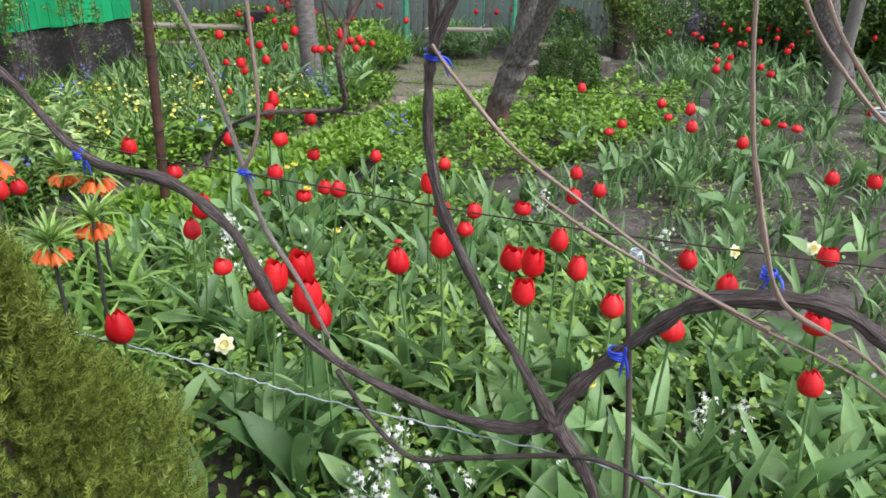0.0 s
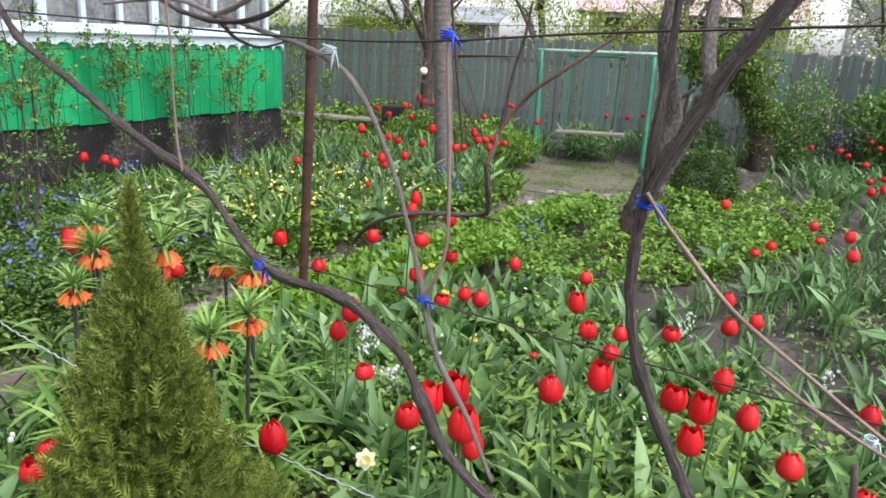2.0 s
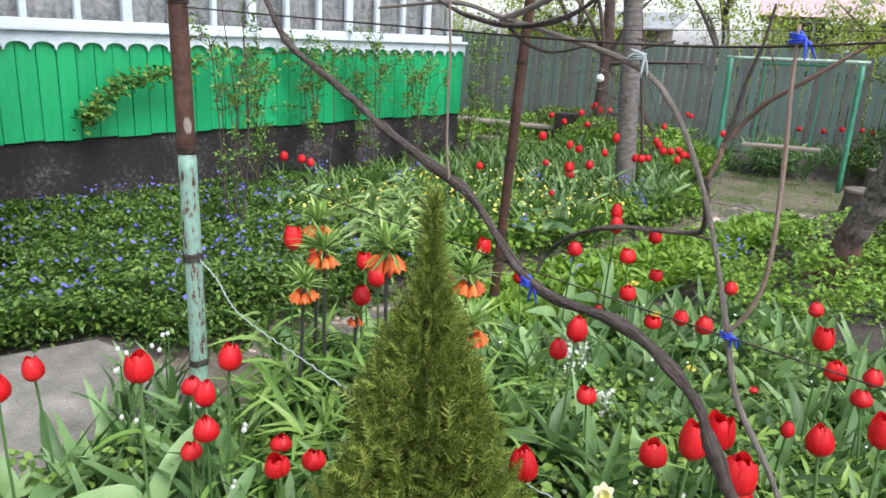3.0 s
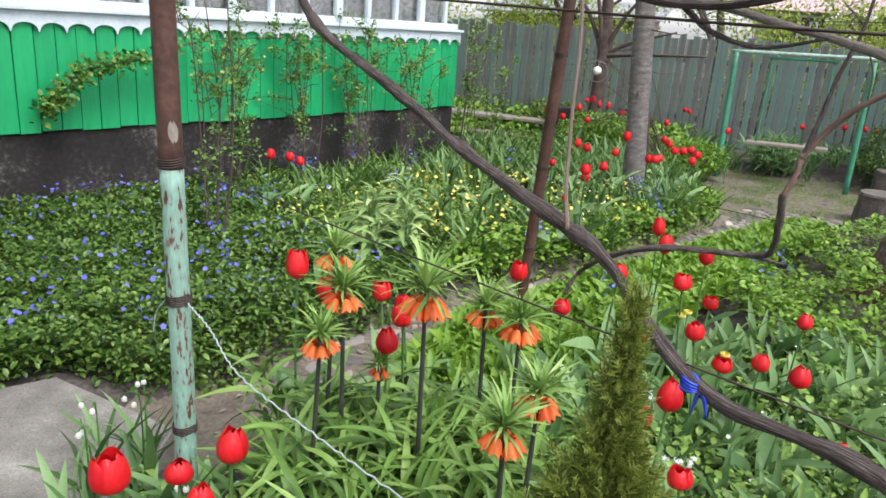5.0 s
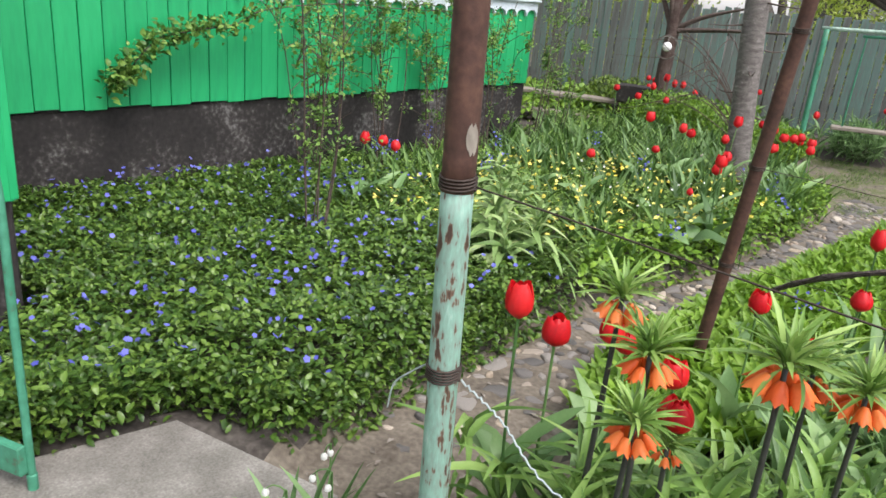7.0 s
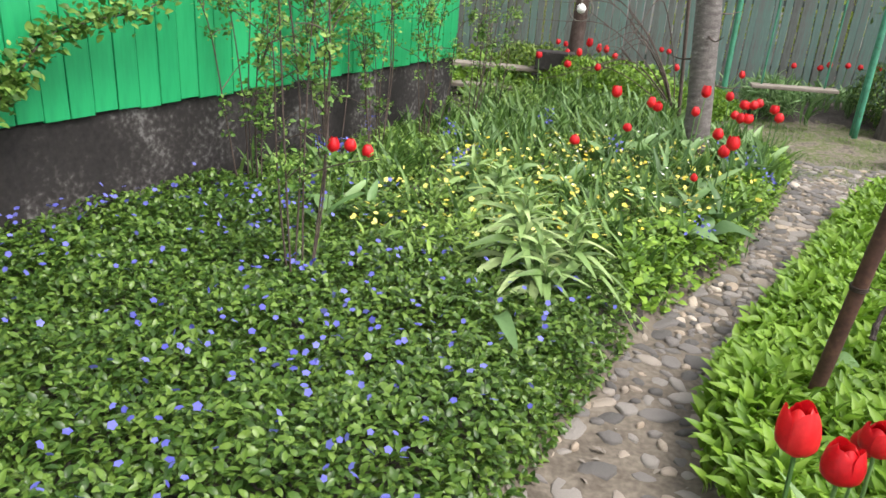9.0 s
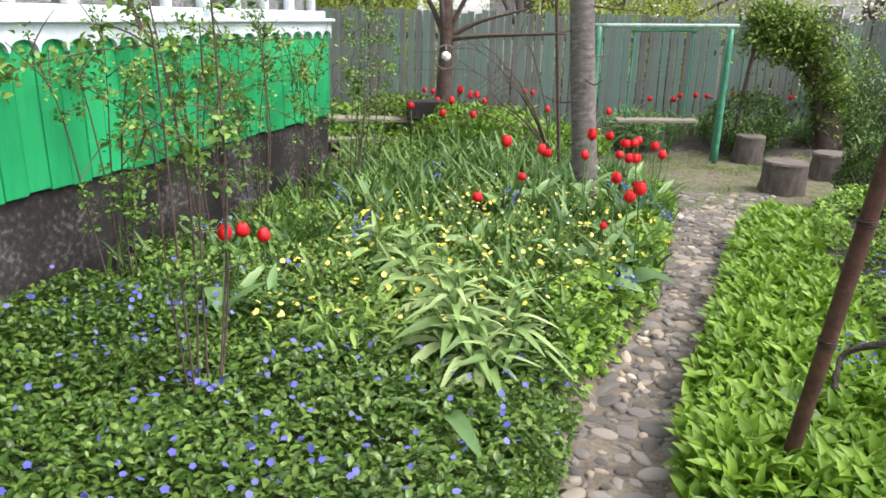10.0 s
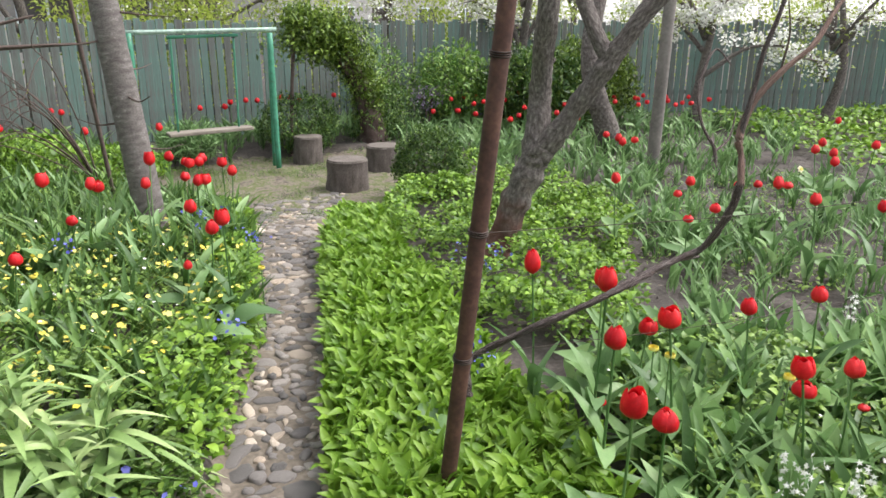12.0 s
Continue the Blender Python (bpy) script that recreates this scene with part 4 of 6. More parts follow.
stump(1.0, 9.33, 0.165, 0.30, 1)
stump(0.69, 7.85, 0.20, 0.285, 2)
stump(1.50, 8.49, 0.205, 0.26, 3)
bench = thing("board_bench", "low bench of grey weathered boards", "bench", (-3.55, 9.4, 0.0))
part("board", box(1.9, 0.26, 0.04, put(0, 0, 0.40), 0.006), OLDWOOD, bench)
part("board", box(1.9, 0.20, 0.04, put(0.1, -0.35, 0.22), 0.006), OLDWOOD, bench)
for x in (-0.7, 0.75):
    part("support", box(0.18, 0.3, 0.36, put(x, 0, 0.2), 0.01), PLINTH, bench)
part("crate", box(0.42, 0.25, 0.20, put(0.9, -0.05, 0.52), 0.01), PLINTH, bench, "black open crate")

# ---------------------------------------------------------------- beyond the fence
def window_in(parent, x, y, z, w, h):
    # solid box without glass; the interior's shade is painted as its dark colour
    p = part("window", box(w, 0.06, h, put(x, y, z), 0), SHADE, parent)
    for dx in (-w / 2, 0, w / 2):
        part("frame", box(0.06, 0.05, h + 0.08, put(x + dx, y - 0.03, z), 0), WHITEPAINT, p)
    for dz in (-h / 2, h / 2):
        part("frame", box(w, 0.05, 0.06, put(x, y - 0.035, z + dz), 0), WHITEPAINT, p)


neighbour = thing("neighbour_house", "white neighbouring house under a pink metal roof", "house", (2.2, 22.0, 0.0))
part("wall", box(5.4, 4, 2.6, put(0, 2, 1.3), 0), PLASTER, neighbour)
bm = bmesh.new()
vs = [bm.verts.new(c) for c in ((-3.1, -0.6, 2.38), (3.1, -0.6, 2.38), (3.1, 4.5, 2.38), (-3.1, 4.5, 2.38), (-3.1, 2, 4.2), (3.1, 2, 4.2))]
for f in ((0, 1, 5, 4), (2, 3, 4, 5), (0, 4, 3), (1, 2, 5), (3, 2, 1, 0)):
    bm.faces.new([vs[k] for k in f])
part("roof", bm, PINKROOF, neighbour)
for x in (-1.7, 0.0, 1.7):
    window_in(neighbour, x, -0.02, 1.75, 1.3, 1.05)
shed = thing("neighbour_shed", "dark shed with a pale metal roof behind the fence", "shed", (-4.6, 17.5, 0.0))
part("wall", box(3.6, 2.5, 1.9, put(0, 1.2, 0.95), 0), OLDWOOD, shed)
s = part("roof", box(4.2, 3.2, 0.06, None, 0.01), DARKROOF, shed)
s.matrix_basis = pose(0, 1.2, 2.05, 8, 0, 0)
block = thing("far_building", "pale far building beyond the gardens", "house", (20.0, 36.0, 0.0))
part("wall", box(16, 6, 5.2, put(0, 3, 2.6), 0), PLASTER, block)
for x in np.arange(-6.5, 7, 2.6):
    for z in (1.7, 4.0):
        window_in(block, float(x), -0.02, z, 1.2, 1.3)
part("roof", box(16.8, 7, 0.3, put(0, 3, 5.35), 0), DARKROOF, block)

# ---------------------------------------------------------------- plants: single flowers
def petal(height, radius, close, half, flare=0.0, nu=6, nv=8):
    """One cupped petal standing on the origin, facing -y outwards; close: how far the tip bends in."""
    V = []
    for v in np.linspace(0, 1, nv + 1):
        r = radius * float(np.interp(v, [0, 0.1, 0.25, 0.45, 0.65, 0.82, 1], [0.2, 0.62, 0.92, 1.0, 1 - 0.2 * close, 1 - 0.5 * close, 1 - 0.95 * close])) + flare * v * v
        w = half * float(np.interp(v, [0, 0.25, 0.6, 0.8, 0.92, 1], [0.6, 1.0, 1.06, 1.04, 0.92, 0.60]))
        for u in np.linspace(-1, 1, nu + 1):
            a = u * w
            rr = r * (1 - 0.07 * u * u + 0.03 * (1 - abs(u)) * v)
            V.append((rr * math.sin(a), -rr * math.cos(a), height * (v - 0.03 * u * u * v - 0.04 * u * u * v ** 6)))
    i, j = np.meshgrid(np.arange(nv), np.arange(nu), indexing="ij")
    a = (i * (nu + 1) + j).ravel()
    F = np.concatenate([np.stack([a, a + 1, a + nu + 2], 1), np.stack([a, a + nu + 2, a + nu + 1], 1)])
    return np.array(V), F


OUTER = {}
for kind, args in {"closed": (0.076, 0.0330, 0.58, 0.98), "open": (0.072, 0.036, 0.30, 0.94), "small": (0.055, 0.021, 0.7, 0.98)}.items():
    V, F = petal(*args)
    OUTER[kind] = mesh_of("petal", V, F, RED)
    V, F = petal(args[0] * 0.98, args[1] * 0.92, min(0.85, args[2] + 0.30), args[3] * 1.05)
    OUTER[kind + "_in"] = mesh_of("petal", V, F, RED)
TLEAF = [mesh_of("leaf", blade(10, w, b, 0.55, 0.46, 2.2, tw, 0.3)[0] * (s, s, s), blade(10, w, b, 0.55, 0.46, 2.2, tw)[1], TULIPLEAF) for w, b, s, tw in ((0.24, 0.35, 0.30, 0.6), (0.18, 0.5, 0.33, -0.7), (0.29, 0.6, 0.23, 0.5))]


def tulip(kind, tall):
    ob = thing("tulip", "bright red tulip on a pale green stem", "tulip", group="red tulips of the garden")
    bloom = 0.07 if kind != "small" else 0.05
    rod("stem", [(0, 0, 0), (0.010, 0.004, tall * 0.5), (0, 0, tall - bloom * 0.5)], [0.0048, 0.0042, 0.004], STEM, ob, sides=6, n=8, cap=False)
    for k in range(6):
        link("petal", OUTER[kind if k % 2 == 0 else kind + "_in"], ob, m=pose(0, 0, tall - bloom * 0.55, 0, 0, 60 * k + 8))
    for k in range(3):
        link("leaf", TLEAF[k], ob, m=pose(0, 0, 0.01 + 0.05 * k, (66, 74, 52)[k], 0, 125 * k + 30))
    return ob


MODELS = {"closed": tulip("closed", 0.56), "open": tulip("open", 0.56), "small": tulip("small", 0.42)}
rt = random.Random(3)
used = set()


def plant_tulips(places, z, kinds=("closed", "closed", "open")):
    """Tulips on slightly leaning stems whose blooms stand at height z over the given places."""
    for x, y, *own in places:
        top = own[0] if own else z
        kind = rt.choice(kinds)
        if len(own) > 1:
            kind = own[1]
        tall = 0.56 if kind != "small" else 0.42
        g = float(height(x, y))
        size = rt.uniform(0.90, 1.08)
        lean = pose(0, 0, 0, rt.uniform(-6, 6), rt.uniform(-6, 6), rt.uniform(0, 360))
        m = Matrix.Translation((x, y, g)) @ lean @ Matrix.Diagonal((size, size, (top - g) / tall, 1))
        foot = (lean @ Vector((0, 0, top - g))).to_2d()
        m.translation.x -= foot.x
        m.translation.y -= foot.y
        if kind not in used:
            used.add(kind)
            MODELS[kind].matrix_basis = m
        else:
            copy_thing(MODELS[kind], Matrix(m)).matrix_basis = m


FRONT = [(-0.71, 1.08, 0.70), (-0.72, 1.80, 0.525), (-0.84, 1.88, 0.62), (-0.777, 1.832, 0.722), (-0.47, 1.39, 0.625), (-0.381, 1.235, 0.77, "open"), (-0.335, 1.31, 0.765), (-0.285, 1.165, 0.758, "open"), (-0.274, 1.24, 0.664), (-0.107, 1.53, 0.69), (0.017, 1.53, 0.748, "open"), (0.225, 1.61, 0.677), (0.271, 1.456, 0.737, "open"), (0.245, 1.39, 0.675), (0.382, 1.787, 0.67), (0.414, 1.575, 0.67), (0.497, 1.443, 0.619), (0.808, 1.829, 0.596), (0.88, 1.65, 0.60), (1.29, 1.90, 0.60), (0.91, 1.12, 0.60), (0.64, 1.35, 0.60), (1.05, 1.42, 0.60)]
MIDDLE = [(-1.398, 2.664, 0.677), (-1.225, 2.695, 0.555), (-1.066, 3.007, 0.633), (-0.971, 3.48, 0.73), (-0.915, 3.18, 0.735), (-0.748, 3.346, 0.664), (-0.70, 3.17, 0.52), (-0.743, 2.60, 0.605), (-0.635, 2.638, 0.486), (-0.523, 2.555, 0.557), (-0.43, 2.362, 0.618), (-0.364, 3.0, 0.573), (-0.03, 2.92, 0.57), (-0.061, 2.237, 0.695), (-0.01, 2.22, 0.60), (0.113, 2.314, 0.563), (0.078, 2.224, 0.523), (0.313, 2.486, 0.518), (0.573, 2.828, 0.573), (0.51, 2.43, 0.60), (0.644, 2.606, 0.57), (-0.82, 3.0, 0.645)]
MIDDLE_RIGHT = [(0.957, 4.20, 0.435), (1.006, 4.063, 0.521), (1.43, 4.63, 0.446), (1.333, 4.474, 0.569), (1.356, 3.90, 0.657), (1.302, 3.645, 0.612), (1.49, 3.37, 0.60), (2.233, 4.69, 0.40), (2.144, 4.262, 0.478), (2.0, 4.40, 0.48), (1.69, 2.79, 0.60), (1.86, 2.76, 0.60)]
BY_SLAB = [(-2.02, 0.82, 0.66), (-2.07, 0.96, 0.645), (-1.70, 0.98, 0.73, "open"), (-1.81, 1.28, 0.512), (-1.58, 1.08, 0.643), (-1.60, 1.205, 0.69), (-1.51, 1.0, 0.598), (-1.61, 1.05, 0.475), (-1.48, 1.27, 0.42), (-1.33, 1.045, 0.523), (-1.29, 1.15, 0.49)]
BY_CROWN = [(-2.0, 2.08, 0.763, "open"), (-1.90, 2.11, 0.685, "open"), (-1.776, 2.264, 0.652), (-1.74, 2.375, 0.575), (-1.598, 2.045, 0.68), (-1.589, 1.926, 0.645), (-1.57, 1.88, 0.66)]
LEFT_BED = [(-2.66, 10.58), (-2.56, 10.35), (-2.52, 9.41), (-2.81, 8.87), (-2.5, 8.31), (-2.0, 9.46), (-2.21, 8.26), (-1.41, 8.8), (-2.134, 6.12, 0.725), (-2.04, 5.96, 0.51), (-1.887, 6.16, 0.666), (-1.83, 6.27), (-1.58, 6.2), (-1.3, 7.37), (-1.249, 6.52, 0.568), (-1.516, 6.30, 0.75), (-1.15, 6.73), (-1.08, 6.74), (-1.3, 6.1), (-1.25, 6.11), (-0.96, 6.62), (-1.579, 4.90, 0.685, "open"), (-1.594, 5.01, 0.615), (-1.55, 5.46), (-2.391, 5.236, 0.549), (-3.518, 4.15, 0.64), (-3.491, 4.34, 0.60), (-3.395, 4.31, 0.585)]
BY_SWING = [(1.40, 10.9), (0.87, 10.8), (0.98, 10.7), (0.1, 10.25), (0.38, 10.21), (0.62, 10.68), (1.21, 10.75), (1.48, 10.8), (2.13, 10.8), (1.47, 10.5), (-0.75, 8.87), (-1.35, 10.9), (-1.28, 10.7)]
RIGHT_BED = [(0.83, 4.66), (4.83, 5.28), (2.93, 4.51), (3.31, 4.65), (2.87, 4.34), (2.53, 4.16), (3.52, 4.33), (2.16, 5.79), (2.02, 5.63)]
FAR_RIGHT = [(5.39, 8.09), (5.02, 7.93), (5.91, 8.17), (5.41, 7.65), (5.66, 7.73), (5.75, 7.66), (4.24, 8.48), (3.51, 7.89), (3.6, 8.55), (2.97, 7.95), (2.66, 7.74), (3.33, 10.51), (3.8, 10.5), (4.1, 10.4), (2.43, 8.87), (4.9, 10.1), (2.56, 10.27), (2.7, 8.74), (2.68, 8.37), (2.35, 6.65), (2.54, 6.87), (2.64, 6.35), (2.59, 5.97)]
plant_tulips(FRONT, 0.66)
plant_tulips(MIDDLE, 0.62)
plant_tulips(MIDDLE_RIGHT, 0.62)
plant_tulips([(-0.217, 2.628, 0.29), (-0.946, 3.15, 0.315), (-0.14, 1.93, 0.50), (-1.72, 5.02, 0.45)], 0.50, ("small",))
plant_tulips(BY_SLAB, 0.62)
plant_tulips(BY_CROWN, 0.70)
plant_tulips(LEFT_BED, 0.62)
plant_tulips(BY_SWING, 0.60)
plant_tulips([(-0.974, 7.42, 0.506), (-1.02, 6.85, 0.62), (-1.22, 6.95, 0.64), (-0.98, 6.38, 0.60), (-2.30, 9.0, 0.78), (-2.2, 8.88, 0.74), (-2.12, 9.05, 0.72), (-2.40, 8.7, 0.70)], 0.62)
plant_tulips(RIGHT_BED, 0.62)
plant_tulips(FAR_RIGHT, 0.54)
BY_SHRUBS = [(3.84, 9.48), (3.87, 9.24), (4.12, 9.0), (4.36, 8.9), (3.9, 9.87), (3.7, 9.9), (3.49, 9.22), (2.95, 7.74), (3.21, 8.01), (3.23, 7.29), (3.23, 9.1), (3.35, 9.75), (4.76, 8.65), (5.18, 8.78), (5.41, 8.68), (4.96, 8.51), (4.91, 8.23), (5.55, 8.43), (5.92, 8.59), (6.05, 8.3), (5.46, 8.3), (5.57, 7.9), (6.3, 8.1), (6.2, 7.7)]
plant_tulips(BY_SHRUBS, 0.56)

# crown imperials
def bell():
    """A hanging bell of six pointed petals."""
    V, F = [], []
    n, rings = 12, 4
    for k in range(rings + 1):
        v = k / rings
        for s in range(n):
            lobe = 0.5 + 0.5 * math.cos(6 * (s / n) * 2 * math.pi)
            r = 0.005 + 0.0125 * v ** 0.6 + (0.0075 * lobe - 0.002 if k == rings else 0)
            V.append((r * math.cos(2 * math.pi * s / n), r * math.sin(2 * math.pi * s / n), -0.030 * v - (0.010 * lobe if k == rings else 0)))
    for k in range(rings):
        for s in range(n):
            a, b = k * n + s, k * n + (s + 1) % n
            F += [(a, b, b + n), (a, b + n, a + n)]
    return mesh_of("bell", V, F, ORANGE)


BELL = bell()


def tuft(n, length, width, lift, spread, seed, low=0.0, bend=0.25, material=None):
    r = np.random.default_rng(seed)
    t = blade(5, width, bend, 0.35, 0.35, 1.1)
    pos = np.column_stack([r.normal(0, 0.004, (n, 2)), r.uniform(low, 0.02, n)])
    return merged("leaf_tuft", [strewn(t, pos, r.uniform(0, 2 * np.pi, n), np.radians(r.normal(lift, spread, n)), r.normal(0, 0.3, n), r.uniform(0.6, 1.0, n) * length)], material or FRITLEAF)


CROWN_TUFT = tuft(60, 0.13, 0.09, 42, 28, 1)
LOW_LEAVES = tuft(54, 0.24, 0.115, 30, 24, 2, -0.16, 0.55)


def crown_imperial(x, y, z, scale=1.0, seed=0):
    r = random.Random(seed)
    g = float(height(x, y))
    ob = thing("crown_imperial", "orange crown imperial with a leafy tuft on top", "flower", (x, y, g), "crown imperials by the post")
    lean = (r.uniform(-0.03, 0.03), r.uniform(-0.03, 0.03))
    rod("stem", [(-lean[0], -lean[1], 0), (-lean[0] * 0.4, -lean[1] * 0.4, (z - g) * 0.5), (0, 0, z - g + 0.03)], [0.008, 0.007, 0.0055], DARKSTEM, ob, "dark purplish stem", sides=7, n=12)
    link("leaf_tuft", CROWN_TUFT, ob, m=pose(0, 0, z - g + 0.025, 0, 0, r.uniform(0, 360)) @ Matrix.Diagonal((scale, scale, scale, 1)))
    link("lower_leaves", LOW_LEAVES, ob, m=pose(-lean[0], -lean[1], 0.22, 0, 0, r.uniform(0, 360)) @ Matrix.Diagonal((1.0, 1.0, 1.1, 1)))
    n = 7 if scale > 0.7 else 4
    for k in range(n):
        a = 360 * k / n + r.uniform(-9, 9)
        link("bell", BELL, ob, m=pose(0.024 * math.cos(radians(a)) * scale, 0.024 * math.sin(radians(a)) * scale, z - g + 0.016 + r.uniform(-0.004, 0.004), 0, 0, a) @ pose(0, 0, 0, 0, -r.uniform(20, 38), 0) @ Matrix.Diagonal((scale, scale, scale, 1)))


for k, (x, y, z, s) in enumerate([(-1.73, 1.85, 0.88, 0.95), (-1.65, 1.76, 0.81, 1.0), (-1.65, 1.64, 0.72, 0.9), (-1.41, 1.76, 0.85, 1.25), (-1.32, 2.01, 0.74, 1.0), (-1.21, 2.01, 0.72, 1.1), (-1.07, 1.69, 0.68, 1.0), (-1.10, 1.50, 0.68, 1.0), (-1.58, 1.86, 0.56, 0.6)]):
    crown_imperial(x, y, z, s, k)

clump = thing("crown_leaf_clump", "arching yellow-green leaves of flowerless crown imperials", "plant", (-1.42, 1.78, 0.08))
r = np.random.default_rng(77)
for k in range(140):
    n = 14
    x, y = (r.normal(0.06, 0.28), r.normal(-0.14, 0.26)) if k < 80 else (r.normal(-0.13, 0.17), r.normal(0.14, 0.14))
    C = np.column_stack([np.full(n, x) + r.normal(0, 0.008, n), np.full(n, y) + r.normal(0, 0.008, n), r.uniform(0.02, 0.24 if k < 80 else 0.30, n)])
    link("leaf_rosette", merged("leaf_rosette", [strewn(blade(7, 0.10, 0.66, 0.4, 0.35, 1.1, 0.3), C, r.uniform(0, 6.3, n), np.radians(r.normal(34, 20, n)), r.normal(0, 0.25, n), r.uniform(0.14, 0.26, n))], FRITLEAF), clump)

# pale-leaved lilies by the path
def lily(x, y, h, n, seed, length=0.30):
    r = np.random.default_rng(seed)
    ob = thing("leafy_lily", "leafy lily clump with arching pale green leaves", "plant", (x, y, float(height(x, y))), "pale lilies in the bed")
    t = blade(9, 0.165, 0.85, 0.45, 0.40, 1.6, 0.3, 0.15)
    k = np.arange(n)
    f = k / n
    pos = np.column_stack([r.normal(0, 0.012, (n, 2)), 0.04 + (h - 0.04) * f])
    link("foliage", merged("foliage", [strewn(t, pos, k * 2.4 + r.normal(0, 0.2, n), np.radians(20 + 55 * f ** 2 + r.normal(0, 8, n)), r.normal(0, 0.2, n), length * (1.15 - 0.75 * f))], PALELEAF), ob)
    rod("stem", [(0, 0, 0), (0.005, 0, h)], [0.007, 0.005], STEM, ob, sides=6)


for k, (x, y, h, n) in enumerate([(-2.58, 3.80, 0.46, 46), (-2.36, 3.78, 0.40, 40), (-2.46, 3.60, 0.28, 30), (-2.50, 3.70, 0.34, 30), (-2.60, 4.3, 0.38, 28), (-2.75, 4.65, 0.34, 26), (-2.95, 5.0, 0.3, 24)]):
    lily(x, y, h, n, 40 + k)

# thuja in front of the vines
thuja = thing("young_thuja", "small bronze-green thuja shrub with feathery sprays", "shrub", (-0.81, 0.76, 0.0))
rod("trunk", [(0, 0, 0), (0, 0, 0.6), (0.0, 0.0, 1.28)], [0.025, 0.015, 0.004], TWIG, thuja, sides=8)
sv, sf = [], []
for k in range(6):
    y = k / 6
    w = 0.30 * (1 - y) + 0.06
    for s in (-1, 1):
        b = len(sv)
        sv += [(0, y, 0), (0, y + 0.13, 0.01), (s * w, y + 0.22 + 0.3 * w, 0.04 * s)]
        sf += [(b, b + 1, b + 2)]
b = len(sv)
sv += [(-0.03, 0, 0), (0.03, 0, 0), (0, 1.1, 0.02)]
sf += [(b, b + 1, b + 2)]
SPRAY = (np.array(sv, float), np.array(sf))
n = 17000
zz = 0.10 + 1.24 * rng.beta(1.0, 1.55, n)
prof = np.interp(zz, [0.1, 0.3, 0.45, 0.6, 0.75, 0.9, 1.02, 1.10, 1.18, 1.25, 1.34], [0.38, 0.38, 0.33, 0.235, 0.150, 0.108, 0.080, 0.050, 0.016, 0.006, 0.002])
az = rng.uniform(0, 2 * np.pi, n)
clumps = 1 + 0.16 * np.sin(3 * az + 9 * zz) + 0.12 * np.sin(7 * az - 17 * zz)
rad = prof * clumps * np.sqrt(rng.uniform(0.15, 1.15, n))
pos = np.column_stack([rad * np.cos(az), rad * np.sin(az), zz])
link("foliage", merged("foliage", [strewn(SPRAY, pos, az - np.pi / 2 + rng.normal(0, 0.5, n), np.radians(rng.normal(60, 22, n)), np.pi / 2 + rng.normal(0, 1.0, n), rng.uniform(0.018, 0.058, n) * np.interp(zz, [0.95, 1.3], [1.0, 0.5]))], THUJALEAF), thuja)

# ---------------------------------------------------------------- plants: ground cover
OVATE2 = blade(3, 0.44, 0.2, 0.3, 0.45, 1.3)
VINCAT = blade(4, 0.52, 0.25, 0.3, 0.48, 1.5)
OVATE3 = blade(4, 0.66, 0.30, 0.25, 0.42, 1.3)
LANCE = blade(5, 0.33, 0.42, 0.45, 0.42, 1.3)
STRAPT = blade(5, 0.10, 0.42, 0.4, 0.5, 1.6, 0.5)
FIVE = (np.array([(0, 0, 0)] + [(math.cos(a) * 0.5, math.sin(a) * 0.5, 0.06 * (k % 2)) for k, a in enumerate(np.linspace(0, 2 * np.pi, 11)[:-1])]) * np.array([[1, 1, 1]] + [[1, 1, 1] if k % 2 == 0 else [0.74, 0.74, 1] for k in range(10)]), np.array([(0, k + 1, (k + 1) % 10 + 1) for k in range(10)]))
STAR = (FIVE[0] * np.array([[1, 1, 1]] + [[1, 1, 1] if k % 2 == 0 else [0.5, 0.5, 1] for k in range(10)]), FIVE[1])
CLUSTER = (np.array([(0, 0, 0)] + [(math.cos(a) * 0.5, math.sin(a) * 0.5, 0.1 * (k % 3)) for k, a in enumerate(np.linspace(0, 2 * np.pi, 7)[:-1])]), np.array([(0, k + 1, (k + 1) % 6 + 1) for k in range(6)]))

off_path = lambda P: ~on_path(P, 0.0)
clear_of_crowns = lambda P: ~on_path(P, 0.0) & (np.hypot((P[:, 0] + 1.42) / 0.5, (P[:, 1] - 1.78) / 0.42) > 1)
VINCA_BED = [(-5.0, 3.0), (-4.4, 4.55), (-3.5, 4.75), (-3.0, 4.3), (-2.75, 3.95), (-2.35, 3.75), (-2.05, 3.75), (-2.22, 3.35), (-2.36, 2.95), (-2.50, 2.42), (-2.72, 2.07), (-3.04, 2.05), (-3.22, 1.62), (-3.74, 1.15), (-3.78, 2.2), (-5.1, 2.62)]
VINCA_RIM = [(-3.74, 1.15), (-3.22, 1.62), (-3.05, 2.03), (-2.72, 2.05), (-2.5, 2.40), (-2.36, 2.95), (-2.22, 3.35), (-2.40, 3.45), (-2.55, 3.0), (-2.68, 2.5), (-2.82, 2.22), (-3.14, 2.2), (-3.36, 1.75), (-3.78, 1.4)]
LEFT_BED_AREA = [(-4.35, 4.6), (-3.4, 4.6), (-2.9, 4.1), (-2.4, 3.7), (-2.08, 3.85), (-1.85, 4.15), (-1.5, 4.75), (-1.22, 5.4), (-0.95, 6.0), (-0.75, 6.6), (-0.75, 7.2), (-1.25, 8.2), (-1.3, 9.3), (-3.3, 9.3), (-3.55, 7.3)]
